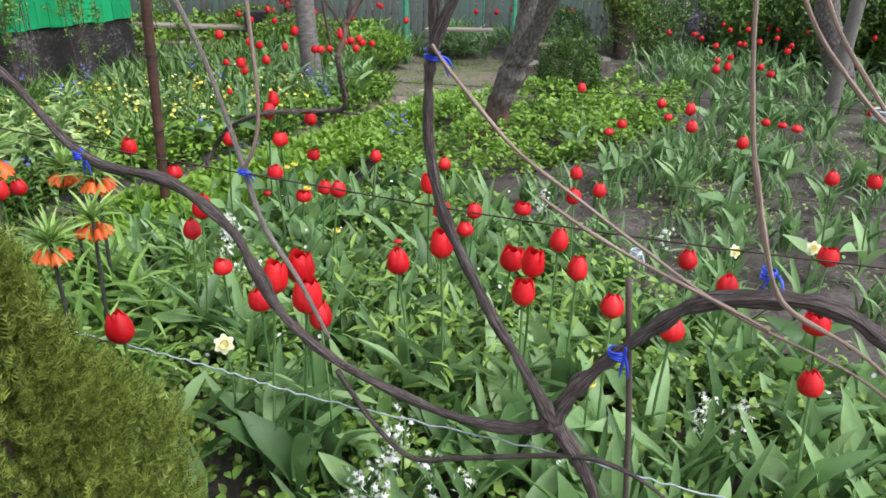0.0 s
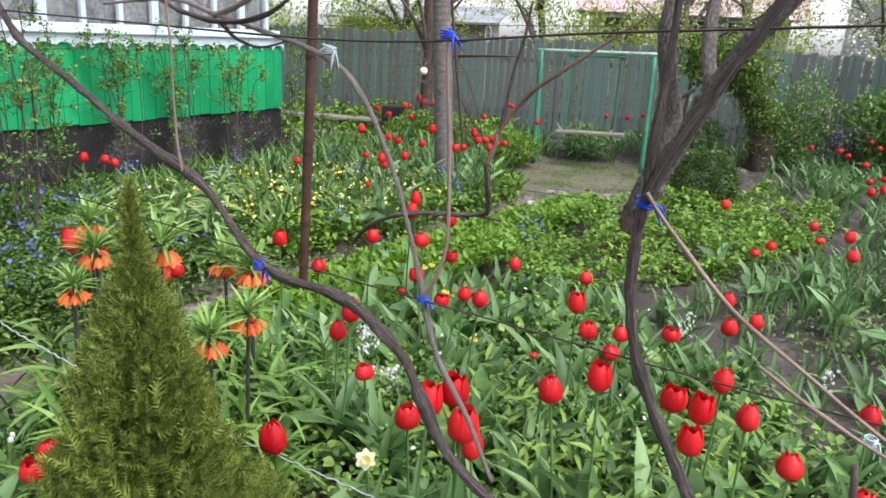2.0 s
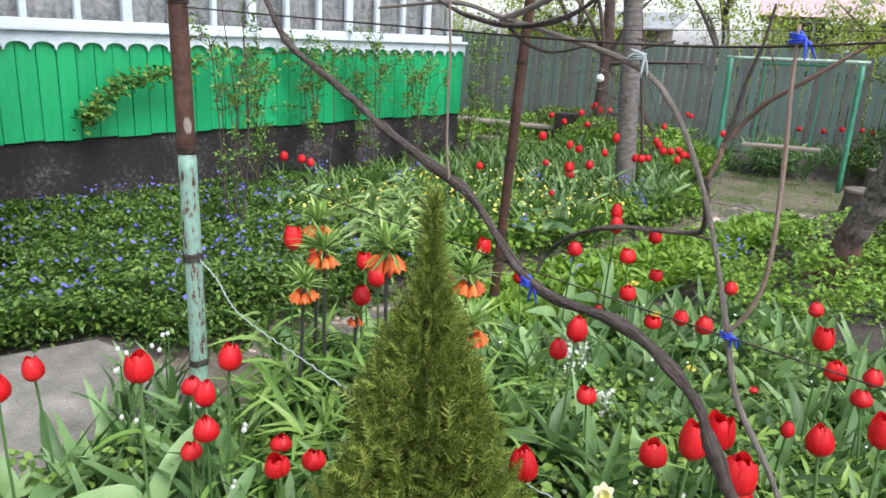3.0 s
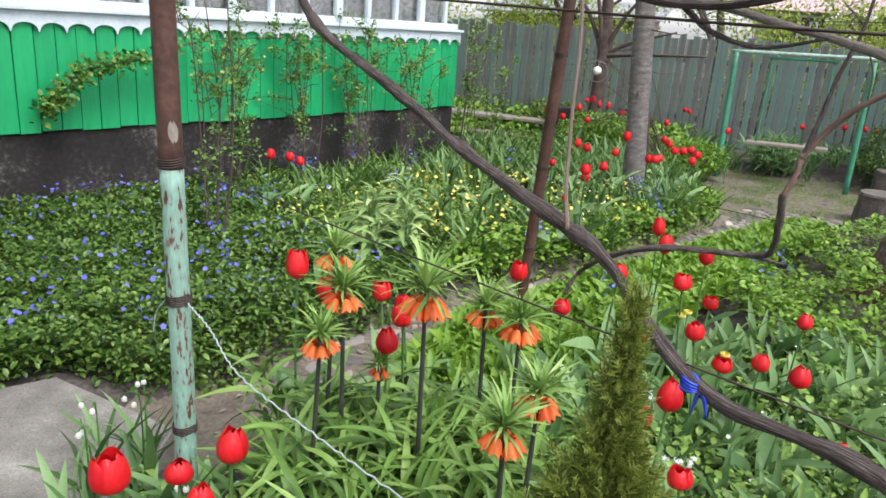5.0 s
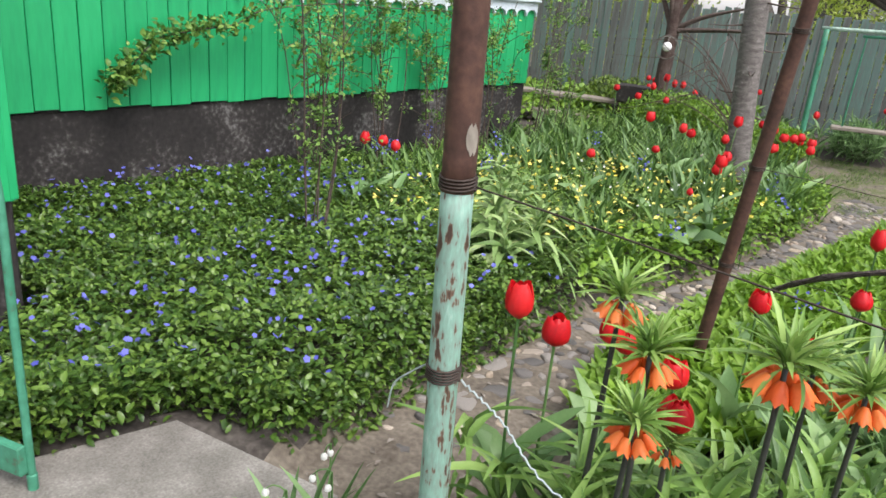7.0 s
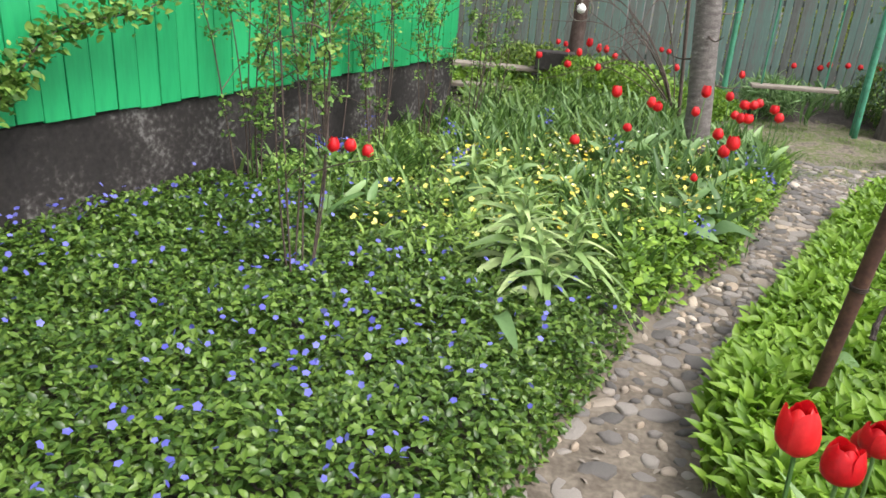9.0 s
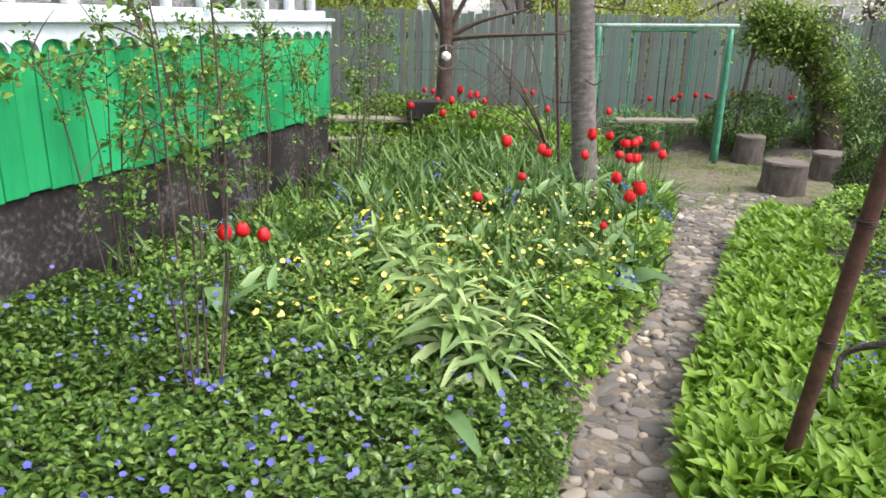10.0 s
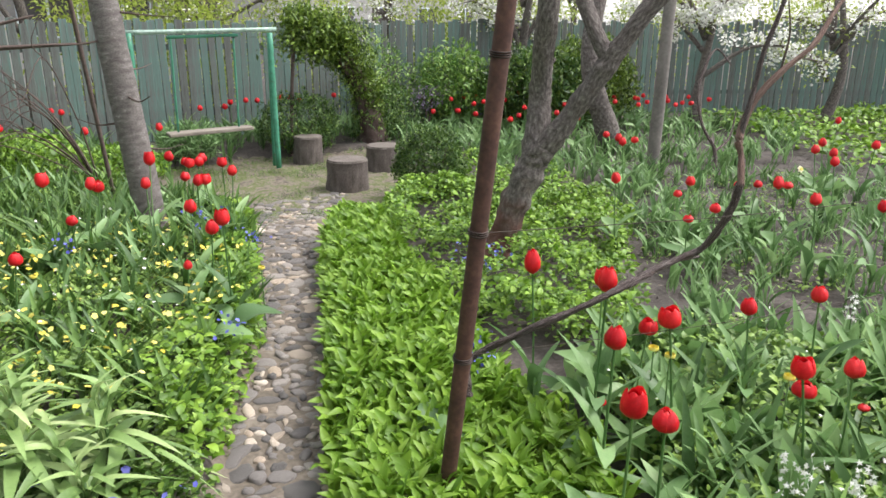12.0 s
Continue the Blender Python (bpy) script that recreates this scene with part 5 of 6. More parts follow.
LILY_STRIP = [(-1.98, 2.85), (-1.76, 3.6), (-1.45, 4.2), (-1.10, 4.85), (-0.80, 5.5), (-0.45, 6.15), (-0.05, 6.6), (0.15, 6.3), (-0.30, 5.3), (-0.55, 4.5), (-0.85, 3.7), (-0.95, 3.15), (-1.2, 2.75), (-1.5, 2.5), (-1.8, 2.5)]
GOUTWEED = [(-0.6, 4.1), (-0.35, 5.2), (0.1, 6.3), (0.75, 6.95), (1.6, 7.2), (2.2, 6.6), (1.7, 5.5), (1.15, 4.75), (0.5, 4.35), (0.1, 3.75), (-0.35, 3.6)]
FRONT_BED = [(-2.12, 1.55), (-2.2, 1.1), (-2.2, 0.7), (-1.9, 0.5), (-1.0, 0.2), (0.2, 0.12), (1.7, 0.3), (1.8, 1.5), (1.35, 2.0), (0.8, 2.4), (0.7, 2.7), (0.1, 3.6), (-0.6, 3.5), (-0.9, 3.0), (-1.3, 2.5), (-1.85, 2.15), (-1.85, 1.5)]


def carpet(poly, density, lo, hi, sizes, pitch, template, clump=0.0, keep=off_path, mound=0.05, edge=None):
    P = sown(poly, density, clump, keep=keep)
    n = len(P)
    m = mound * np.array([noise.noise(Vector((a * 2.1, b * 2.1, 8.0))) + 0.5 * noise.noise(Vector((a * 6, b * 6, 1.0))) for a, b in P])
    top = hi + m
    if edge:
        d = np.abs(P[:, 0] - path_mid(P[:, 1])) - path_half(P[:, 1])
        top = np.where(P[:, 1] < 7.4, np.minimum(top, 0.06 + 0.9 * np.clip(d, 0, 9) / edge), top)
    z = np.maximum(top - (hi - lo) * np.minimum(rng.exponential(0.35, n), 1.3), 0.015)
    pos = onto(P)
    pos[:, 2] += z
    return strewn(template, pos, rng.uniform(0, 2 * np.pi, n), np.radians(rng.normal(pitch[0], pitch[1], n)), rng.normal(0, 0.35, n), rng.uniform(*sizes, n))


stuff("periwinkle_carpet", [carpet(VINCA_BED, 9200, 0.04, 0.215, (0.020, 0.042), (16, 24), VINCAT, edge=0.22, mound=0.07), carpet(VINCA_RIM, 7500, 0.0, 0.15, (0.020, 0.040), (8, 30), VINCAT, edge=0.14, mound=0.04)], VINCA, "dense carpet of glossy dark periwinkle leaves", "ground cover")
P = sown(VINCA_BED, 165, 0.5, 3.0, off_path)
blue = onto(P, 0.250)
n = len(P)
stuff("periwinkle_flowers", [strewn(FIVE, blue + rng.normal(0, 0.012, blue.shape), rng.uniform(0, 6, n), np.radians(rng.normal(25, 25, n)), rng.normal(0, 0.4, n), rng.uniform(0.020, 0.030, n))], BLUE, "small blue periwinkle flowers", "flowers")
stuff("bed_ground_cover", [carpet(LEFT_BED_AREA, 3600, 0.02, 0.17, (0.016, 0.040), (22, 28), OVATE3, 0.3, mound=0.09, edge=0.15)], BEDLEAF, "light green low leaves between the bulbs", "ground cover")
edge_left = [(-2.12, 3.75), (-1.95, 3.9), (-1.62, 4.5), (-1.3, 5.15), (-1.0, 5.85), (-0.72, 6.6), (-0.7, 7.3), (-1.0, 7.3), (-1.05, 6.6), (-1.3, 6.0), (-1.6, 5.3), (-1.9, 4.7), (-2.15, 4.3)]
stuff("goutweed_border", [carpet(edge_left, 3400, 0.03, 0.20, (0.028, 0.06), (18, 24), OVATE3, edge=0.12)], COVER, "bright green leafy border along the path", "ground cover")
stuff("lily_of_the_valley", [carpet(LILY_STRIP, 3600, 0.0, 0.085, (0.055, 0.115), (64, 18), blade(7, 0.29, 0.45, 0.55, 0.46, 1.6, 0.5, 0.2), edge=0.05, mound=0.05)], LILYVAL, "fresh lily of the valley leaves edging the path", "ground cover")
stuff("goutweed_patch", [carpet(GOUTWEED, 4200, 0.01, 0.18, (0.020, 0.052), (20, 26), OVATE3, 0.30, mound=0.20, keep=lambda P: np.hypot(P[:, 0] - 0.18, P[:, 1] - 5.08) > 0.13)], COVER, "bright green goutweed round the fruit tree", "ground cover")
# bulbs without flowers
def straps(poly, density, length, clump, per=6, pitch=(74, 13), template=STRAPT, keep=off_path):
    P = np.repeat(sown(poly, density, clump, 1.3, keep), per, axis=0)
    n = len(P)
    P = P + rng.normal(0, 0.022, P.shape)
    return strewn(template, onto(P, -0.01), rng.uniform(0, 2 * np.pi, n), np.radians(rng.normal(*pitch, n)), rng.normal(0, 0.4, n), rng.uniform(*length, n))


NARROW = blade(6, 0.075, 0.45, 0.4, 0.45, 1.5, 0.6)
stuff("bulb_leaves", [straps(LEFT_BED_AREA, 36, (0.16, 0.36), 0.25, 8, (78, 13), NARROW), straps([(-3.2, 6.2), (-0.9, 6.0), (-0.9, 7.2), (-1.4, 8.3), (-2.6, 8.6), (-3.3, 8)], 34, (0.2, 0.40), 0.2, 8, (80, 12), NARROW)], GREENSTRAP, "strap-shaped leaves of bulbs in the bed", "bulb leaves")
IRIS = blade(7, 0.088, 0.30, 0.35, 0.40, 1.5, 0.35)
stuff("iris_leaves", [straps([(-3.3, 5.9), (-2.7, 5.3), (-2.0, 5.0), (-1.6, 5.2), (-1.3, 5.7), (-1.0, 6.3), (-0.95, 7.2), (-1.5, 8.4), (-2.8, 8.8), (-3.4, 7.2)], 13, (0.22, 0.42), 0.45, 6, (81, 11), IRIS), straps([(-3.3, 4.4), (-2.7, 4.2), (-1.9, 4.6), (-1.5, 5.2), (-2.7, 5.3), (-3.3, 5.9)], 6, (0.18, 0.34), 0.5, 7, (78, 12), IRIS)], STRAP, "upright grey-green iris and tulip leaves in the bed", "bulb leaves")
stuff("front_bulb_leaves", [straps(FRONT_BED, 34, (0.18, 0.38), 0.2, 6, (81, 10), keep=clear_of_crowns)], STRAP, "narrow bulb leaves crowding the front bed", "bulb leaves")
stuff("broad_leaves", [straps(FRONT_BED, 36, (0.17, 0.32), 0.2, 4, (79, 11), blade(10, 0.20, 0.38, 0.5, 0.50, 2.4, 0.6, 0.35), clear_of_crowns), straps(FRONT_BED, 26, (0.14, 0.27), 0.2, 4, (66, 17), blade(10, 0.27, 0.75, 0.55, 0.50, 2.2, -0.8, 0.3), clear_of_crowns), straps([(-1.2, 2.4), (-0.9, 2.2), (-0.2, 3.2), (-0.6, 3.9), (-0.9, 3.2)], 20, (0.14, 0.26), 0.1, 4, (72, 16), blade(9, 0.27, 0.6, 0.55, 0.50, 2.2, 0.8, 0.35))], BROAD, "broad grey-green tulip leaves without flowers", "bulb leaves")
stuff("front_ground_cover", [carpet(FRONT_BED, 3400, 0.02, 0.19, (0.018, 0.048), (18, 25), OVATE3, 0.35, mound=0.08)], BEDLEAF, "low round leaves between the tulips", "ground cover")
RIGHT_SOIL = [(0.5, 2.9), (1.2, 2.2), (3.5, 2.0), (6.0, 3.6), (4.2, 5.6), (2.6, 6.4), (1.8, 5.4), (1.0, 4.6), (0.4, 3.9)]
stuff("right_bulb_leaves", [straps(RIGHT_SOIL, 15, (0.13, 0.25), 0.35, 6, (78, 13), blade(8, 0.17, 0.5, 0.5, 0.48, 2.0, 0.7, 0.2)), straps(RIGHT_SOIL, 20, (0.12, 0.25), 0.35, 10, (74, 15), NARROW), straps([(0.3, 3.7), (0.8, 3.75), (1.7, 4.2), (1.9, 4.9), (1.2, 4.7), (0.5, 4.3)], 24, (0.14, 0.27), 0.3, 8, (80, 10), NARROW)], STRAP, "clumps of bulb leaves in bare soil", "bulb leaves")
stuff("low_weeds", [carpet(RIGHT_SOIL, 900, 0.0, 0.06, (0.014, 0.034), (15, 25), OVATE3, 0.75, mound=0.03)], BEDLEAF, "small weeds creeping over the bare soil", "weeds")
BACK_BED = [(2.0, 6.4), (4.5, 5.6), (7.5, 7.0), (6.8, 9.4), (4.5, 10.3), (2.2, 10.9), (2.0, 9.5), (1.9, 7.8)]
stuff("back_bulb_leaves", [straps(BACK_BED, 24, (0.16, 0.32), 0.3, 7), straps([(-1.2, 9.7), (2.4, 9.7), (2.4, 11.0), (-1.6, 11.1)], 24, (0.2, 0.36), 0.25, 7)], STRAP, "green bulb leaves by the fence", "bulb leaves")
stuff("strawberry_bed", [carpet([(4.8, 5.0), (9.5, 2.5), (13.0, 5.0), (10.0, 7.5), (7.0, 8.6), (6.0, 6.6)], 260, 0.02, 0.16, (0.06, 0.11), (20, 25), OVATE3, 0.15, mound=0.08)], COVER, "low leafy rows in the far bed", "ground cover")
stuff("back_herbs", [carpet([(-3.4, 8.8), (-1.3, 9.2), (-1.2, 11.1), (-4.0, 11.2), (-6.5, 11.3), (-6.0, 8.0), (-3.9, 7.6)], 420, 0.02, 0.26, (0.05, 0.11), (28, 28), OVATE3, 0.2, mound=0.16)], COVER, "leafy herbs along the back fence", "ground cover")
P = sown(YARD, 7000, 0.88, 2.2)
n = len(P)
stuff("thin_grass", [strewn(blade(2, 0.09, 0.4, 0.3), onto(P), rng.uniform(0, 6.3, n), np.radians(rng.normal(50, 22, n)), rng.normal(0, 0.3, n), rng.uniform(0.018, 0.055, n))], GRASS, "thin worn grass on trodden earth", "grass")
P = sown([(-3.4, 4.0), (-2.4, 3.9), (-1.5, 4.9), (-1.2, 5.8), (-1.6, 6.6), (-3.0, 6.2), (-3.4, 4.8)], 170, 0.25, 2.0)
n = len(P)
stuff("yellow_flowers", [strewn(FIVE, onto(P, 0.235) + rng.normal(0, 0.03, (n, 3)), rng.uniform(0, 6, n), np.radians(rng.normal(15, 25, n)), rng.normal(0, 0.4, n), rng.uniform(0.022, 0.036, n))], YELLOW, "small yellow spring flowers", "flowers")

# ---------------------------------------------------------------- shrubs and climbers
def leafy(centres, spread, n, size, template=OVATE2, flat=20):
    """Leaves strewn round given places."""
    C = np.asarray(centres, float)
    k = rng.integers(0, len(C), n)
    pos = C[k] + rng.normal(0, 1, (n, 3)) * np.asarray(spread)
    return strewn(template, pos, rng.uniform(0, 2 * np.pi, n), np.radians(rng.normal(flat, 35, n)), rng.normal(0, 0.6, n), rng.uniform(size[0], size[1], n))


def climbing_rose(x, y, h, stems, reach, leaves, seed, lean=(0, 0), label="climbing rose with thin bare stems and young leaves"):
    r = np.random.default_rng(seed)
    g = float(height(x, y))
    ob = thing("climbing_rose", label, "shrub", (x, y, g), "roses along the house wall")
    ends = []
    for k in range(stems):
        a = r.uniform(0, 6.28)
        d = np.array([math.cos(a), math.sin(a)]) * reach * r.uniform(0.3, 1.0) + np.array(lean)
        hh = h * r.uniform(0.65, 1.0)
        drop = r.uniform(-0.05, 0.22)
        pts = [(d[0] * 0.18, d[1] * 0.18, 0), (d[0] * 0.34 + r.normal(0, 0.03), d[1] * 0.34 + r.normal(0, 0.03), hh * 0.45), (d[0] * 0.6, d[1] * 0.6, hh * 0.85), (d[0], d[1], hh * (1 - drop))]
        rod("stem", pts, [0.0045, 0.004, 0.003, 0.0018], TWIG, ob, sides=6, n=18, cap=False)
        C = spline(pts, 30)
        ends.append(C[8:])
        for q in range(5):
            i = r.integers(8, 28)
            e = C[i] + np.array([r.normal(0, 0.12), r.normal(0, 0.12), r.uniform(0.0, 0.20)])
            rod("twig", [C[i], (C[i] + e) / 2 + np.array([0, 0, 0.015]), e], [0.003, 0.0025, 0.0015], TWIG, ob, sides=5, n=6, cap=False)
            ends.append(np.linspace(C[i], e, 8))
    C = np.vstack(ends)
    leaves = int(leaves * 2.8)
    nodes = C[r.choice(len(C), max(8, leaves // 14))]
    link("leaves", merged("leaves", [leafy(nodes, (0.022, 0.022, 0.022), leaves, (0.014, 0.034), OVATE3)], ROSELEAF), ob)


for k, (x, y, h, s, reach, n, lean) in enumerate([(-3.45, 3.48, 1.85, 6, 0.36, 300, (-0.12, -0.02)), (-4.12, 4.60, 1.45, 6, 0.35, 420, (0.05, -0.25)), (-3.88, 5.25, 1.50, 7, 0.40, 520, (0.0, 0.0)), (-3.72, 5.75, 1.55, 7, 0.40, 560, (0.05, 0.1)), (-3.50, 6.35, 1.60, 6, 0.45, 420, (0.05, 0.1)), (-3.28, 6.95, 1.65, 5, 0.40, 330, (0.1, 0.1)), (-3.15, 7.55, 1.6, 4, 0.40, 240, (0.0, 0.1))]):
    climbing_rose(x, y, h, s, reach, n, 60 + k, lean)

# a leafy runner along the planks
runner = thing("wall_climber", "leafy green climber runner hanging on the green planks", "climber")
pts = [(-4.68, 3.47, 0.84), (-4.64, 3.52, 0.92), (-4.58, 3.67, 1.08), (-4.5, 3.88, 1.14), (-4.41, 4.15, 1.18), (-4.34, 4.35, 1.27), (-4.15, 4.95, 1.33), (-3.9, 5.6, 1.32), (-3.62, 6.4, 1.34)]
rod("stem", pts, [0.004], TWIG, runner, sides=6, n=60)
C = spline(pts, 120)
wgt = np.concatenate([np.repeat(C[:12], 4, 0), np.repeat(C[12:55], 3, 0), C[55:]])
link("leaves", merged("leaves", [leafy(wgt, (0.03, 0.035, 0.035), 950, (0.025, 0.05), OVATE3)], ROSELEAF), runner)


def round_shrub(name, label, x, y, rx, rz, n, size, material, stems=5, base=0.0, shell=0.55, category="shrub", template=OVATE2, lumps=0.22):
    ob = thing(name, label, category, (x, y, float(height(x, y)) - 0.01))
    r = np.random.default_rng(int(abs(x * 97 + y * 31)))
    for k in range(stems):
        a = 6.28 * k / stems
        rod("stem", [(0, 0, 0), (rx * 0.25 * math.cos(a), rx * 0.25 * math.sin(a), base + rz * 0.5), (rx * 0.6 * math.cos(a), rx * 0.6 * math.sin(a), base + rz * 1.4)], [0.014, 0.009, 0.003], TWIG, ob, sides=6, n=8)
    d = r.normal(0, 1, (n, 3))
    d /= np.linalg.norm(d, axis=1)[:, None]
    lump = np.array([noise.noise(Vector(tuple(v * 2.6)) + Vector((x, y, 0))) for v in d])
    rad = (1 + lumps * 1.6 * lump) * (shell + (1 - shell) * np.sqrt(r.uniform(0, 1, n)))
    pos = d * rad[:, None] * np.array([rx, rx, rz]) + np.array([0, 0, base + rz])
    pos = pos[pos[:, 2] > 0.02]
    m = len(pos)
    link("leaves", merged("leaves", [strewn(template, pos, r.uniform(0, 6.3, m), np.radians(r.normal(30, 35, m)), r.normal(0, 0.6, m), r.uniform(*size, m))], material), ob)
    return ob


round_shrub("boxwood", "small round clipped boxwood shrub", 1.02, 6.95, 0.32, 0.32, 9000, (0.022, 0.042), BOXLEAF, shell=0.72, lumps=0.14)
round_shrub("dark_shrub", "low dark evergreen shrub beside the stumps", 1.15, 9.85, 0.50, 0.36, 4500, (0.03, 0.055), BOXLEAF)
round_shrub("dark_shrub", "dense evergreen shrub behind the tulips", 4.6, 9.5, 0.75, 0.55, 8000, (0.05, 0.10), BOXLEAF)
round_shrub("tall_shrub", "tall leafy green shrub before the fence", 5.5, 9.3, 0.75, 0.62, 8000, (0.05, 0.10), IVYLEAF)
round_shrub("tall_shrub", "young yellow-green shrub before the fence", 3.7, 10.2, 0.6, 0.60, 4200, (0.05, 0.09), ROSELEAF, 8, shell=0.2)
round_shrub("tall_shrub", "young yellow-green shrub before the fence", 2.75, 10.6, 0.45, 0.65, 1800, (0.04, 0.07), ROSELEAF, 8, shell=0.2)
round_shrub("lilac_flowers", "low pale lilac flowering plant", 3.25, 10.15, 0.24, 0.18, 320, (0.025, 0.045), LILAC, 4, 0.3, template=CLUSTER)
round_shrub("herb_mound", "soft green mound of feathery leaves", -2.2, 9.2, 0.55, 0.26, 5000, (0.03, 0.07), COVER, 4)
round_shrub("herb_mound", "soft green mound of feathery leaves", -1.1, 9.0, 0.40, 0.22, 3200, (0.03, 0.07), COVER, 4)
round_shrub("herb_mound", "soft green mound of feathery leaves", -2.9, 9.9, 0.5, 0.28, 4000, (0.03, 0.07), IVYLEAF, 4)
round_shrub("spiky_bush", "dark grassy clump under the swing", -0.15, 9.95, 0.30, 0.22, 900, (0.10, 0.2), STRAP, 3, template=STRAPT)

for k, (x, y, w, h, n, mt) in enumerate([(-6.0, 12.6, 1.0, 1.15, 4200, TREELEAF), (-4.4, 12.8, 0.9, 1.2, 4000, TREELEAF), (-2.9, 12.4, 0.8, 1.05, 3400, TREELEAF), (-0.4, 12.5, 0.9, 1.2, 4000, TREELEAF), (0.9, 12.4, 0.8, 1.1, 3600, TREELEAF), (2.6, 12.3, 0.9, 1.15, 3800, TREELEAF), (4.6, 11.9, 0.8, 1.15, 3600, TREELEAF), (6.4, 11.3, 0.9, 1.2, 3800, TREELEAF), (8.4, 10.6, 0.9, 1.2, 3600, TREELEAF), (10.6, 9.3, 1.0, 1.25, 3800, TREELEAF), (12.8, 7.6, 1.0, 1.2, 3800, TREELEAF)]):
    round_shrub("garden_bush", "young yellow-green bush beyond the fence", x, y, w, h, n, (0.05, 0.09), mt, 9, shell=0.15, lumps=0.4)
for x, y in [(3.6, 12.2), (5.6, 11.7), (7.4, 11.0)]:
    round_shrub("blossom_bush", "white blossoming bush beyond the fence", x, y, 0.75, 1.12, 900, (0.03, 0.055), WHITE, 9, shell=0.15, lumps=0.45, template=CLUSTER)

arch = thing("climber_tree", "bent old trunk overgrown by a bright green climber", "tree")
bend = [(2.12, 9.76, 0.0), (2.10, 9.76, 0.30), (1.98, 9.76, 0.75), (1.72, 9.78, 1.15), (1.45, 9.80, 1.42), (1.12, 9.82, 1.50)]
rod("trunk", bend, [0.20, 0.15, 0.12, 0.10, 0.08, 0.05], REDBARK, arch, "reddish flaking trunk", sides=14, n=40, rough=0.08, seed=50)
rod("prop", [(1.02, 9.85, 0.0), (1.08, 9.85, 0.8), (1.14, 9.82, 1.5)], [0.022], TWIG, arch, "dark leaning prop", sides=8)
C = spline(bend, 80)[22:]
n = 8500
k = rng.integers(0, len(C), n)
d = rng.normal(0, 1, (n, 3))
d /= np.linalg.norm(d, axis=1)[:, None]
wide = np.interp(k, [0, 20, 38, 57], [0.22, 0.28, 0.20, 0.17])
lump = np.array([noise.noise(Vector(tuple(v)) * 4.0) for v in C[k] + d * 0.2])
pos = C[k] + d * (wide * (0.45 + 0.55 * np.sqrt(rng.uniform(0, 1, n))) * (1 + 1.3 * lump))[:, None] + np.array([0.02, 0, 0.05])
link("leaves", merged("leaves", [strewn(OVATE2, pos, rng.uniform(0, 6.3, n), np.radians(rng.normal(20, 40, n)), rng.normal(0, 0.6, n), rng.uniform(0.035, 0.07, n))], IVYLEAF), arch)
n = 5000
pos = np.column_stack([rng.normal(1.45, 0.26, n), rng.normal(9.8, 0.16, n), rng.normal(1.40, 0.13, n)])
link("leaves", merged("leaves", [strewn(OVATE2, pos, rng.uniform(0, 6.3, n), np.radians(rng.normal(10, 40, n)), rng.normal(0, 0.6, n), rng.uniform(0.04, 0.08, n))], IVYLEAF), arch)
n = 2600
pos = np.column_stack([rng.normal(2.35, 0.26, n), rng.normal(9.9, 0.22, n), rng.uniform(0.1, 0.75, n)])
link("undergrowth", merged("undergrowth", [strewn(OVATE2, pos, rng.uniform(0, 6.3, n), np.radians(rng.normal(30, 40, n)), rng.normal(0, 0.6, n), rng.uniform(0.035, 0.06, n))], BOXLEAF), arch)


def spring_tree(x, y, h, crown, leaves, blossoms, seed, label, limbs=7, trunk=0.09, low=0.45):
    """A garden tree with limbs, twigs, thin young leaves and blossom."""
    r = np.random.default_rng(seed)
    ob = thing("blossoming_tree" if blossoms else "young_leafed_tree", label, "tree", (x, y, 0))
    rod("trunk", [(0, 0, 0), (0.05 * r.normal(), 0.05 * r.normal(), h * low), (0.12 * r.normal(), 0.1 * r.normal(), h * 0.75)], [trunk, trunk * 0.75, trunk * 0.4], TREEBARK, ob, sides=10, n=20, rough=0.07, seed=seed)
    tips, pieces = [], []
    for k in range(limbs):
        a, up = 6.28 * k / limbs + r.normal(0, 0.3), r.uniform(0.25, 1.0)
        p0 = np.array([0, 0, h * r.uniform(low * 0.75, 0.7)])
        p2 = np.array([crown * math.cos(a) * r.uniform(0.6, 1), crown * math.sin(a) * r.uniform(0.6, 1), min(h, p0[2] + h * 0.4 * up)])
        pm = (p0 + p2) / 2 + np.array([0, 0, 0.12 * h * r.uniform(0, 1)])
        rod("limb", [p0, pm, p2], [trunk * 0.45, trunk * 0.28, trunk * 0.08], TREEBARK, ob, sides=7, n=12, rough=0.06, seed=k)
        C = spline([p0, pm, p2], 24)
        for q in range(9):
            i = r.integers(6, 24)
            e = C[i] + r.normal(0, 1, 3) * np.array([0.28, 0.28, 0.22]) * crown * 0.6
            pieces.append(tube([C[i], (C[i] + e) / 2 + r.normal(0, 0.03, 3), e], [0.010, 0.006, 0.003], sides=5, n=6, cap=False))
            tips.append(np.linspace(C[i] * 0.4 + e * 0.6, e, 5))
    tagged(link("brushwood", merged("brushwood", pieces, TWIG), ob), kind="stuff")
    T = np.vstack(tips)
    if leaves:
        link("crown", merged("crown", [leafy(T, (0.10, 0.10, 0.10), leaves, (0.04, 0.075), OVATE2)], TREELEAF), ob)
    if blossoms:
        link("blossom", merged("blossom", [leafy(T, (0.06, 0.06, 0.06), blossoms, (0.03, 0.05), CLUSTER)], WHITE), ob, "white spring blossom")


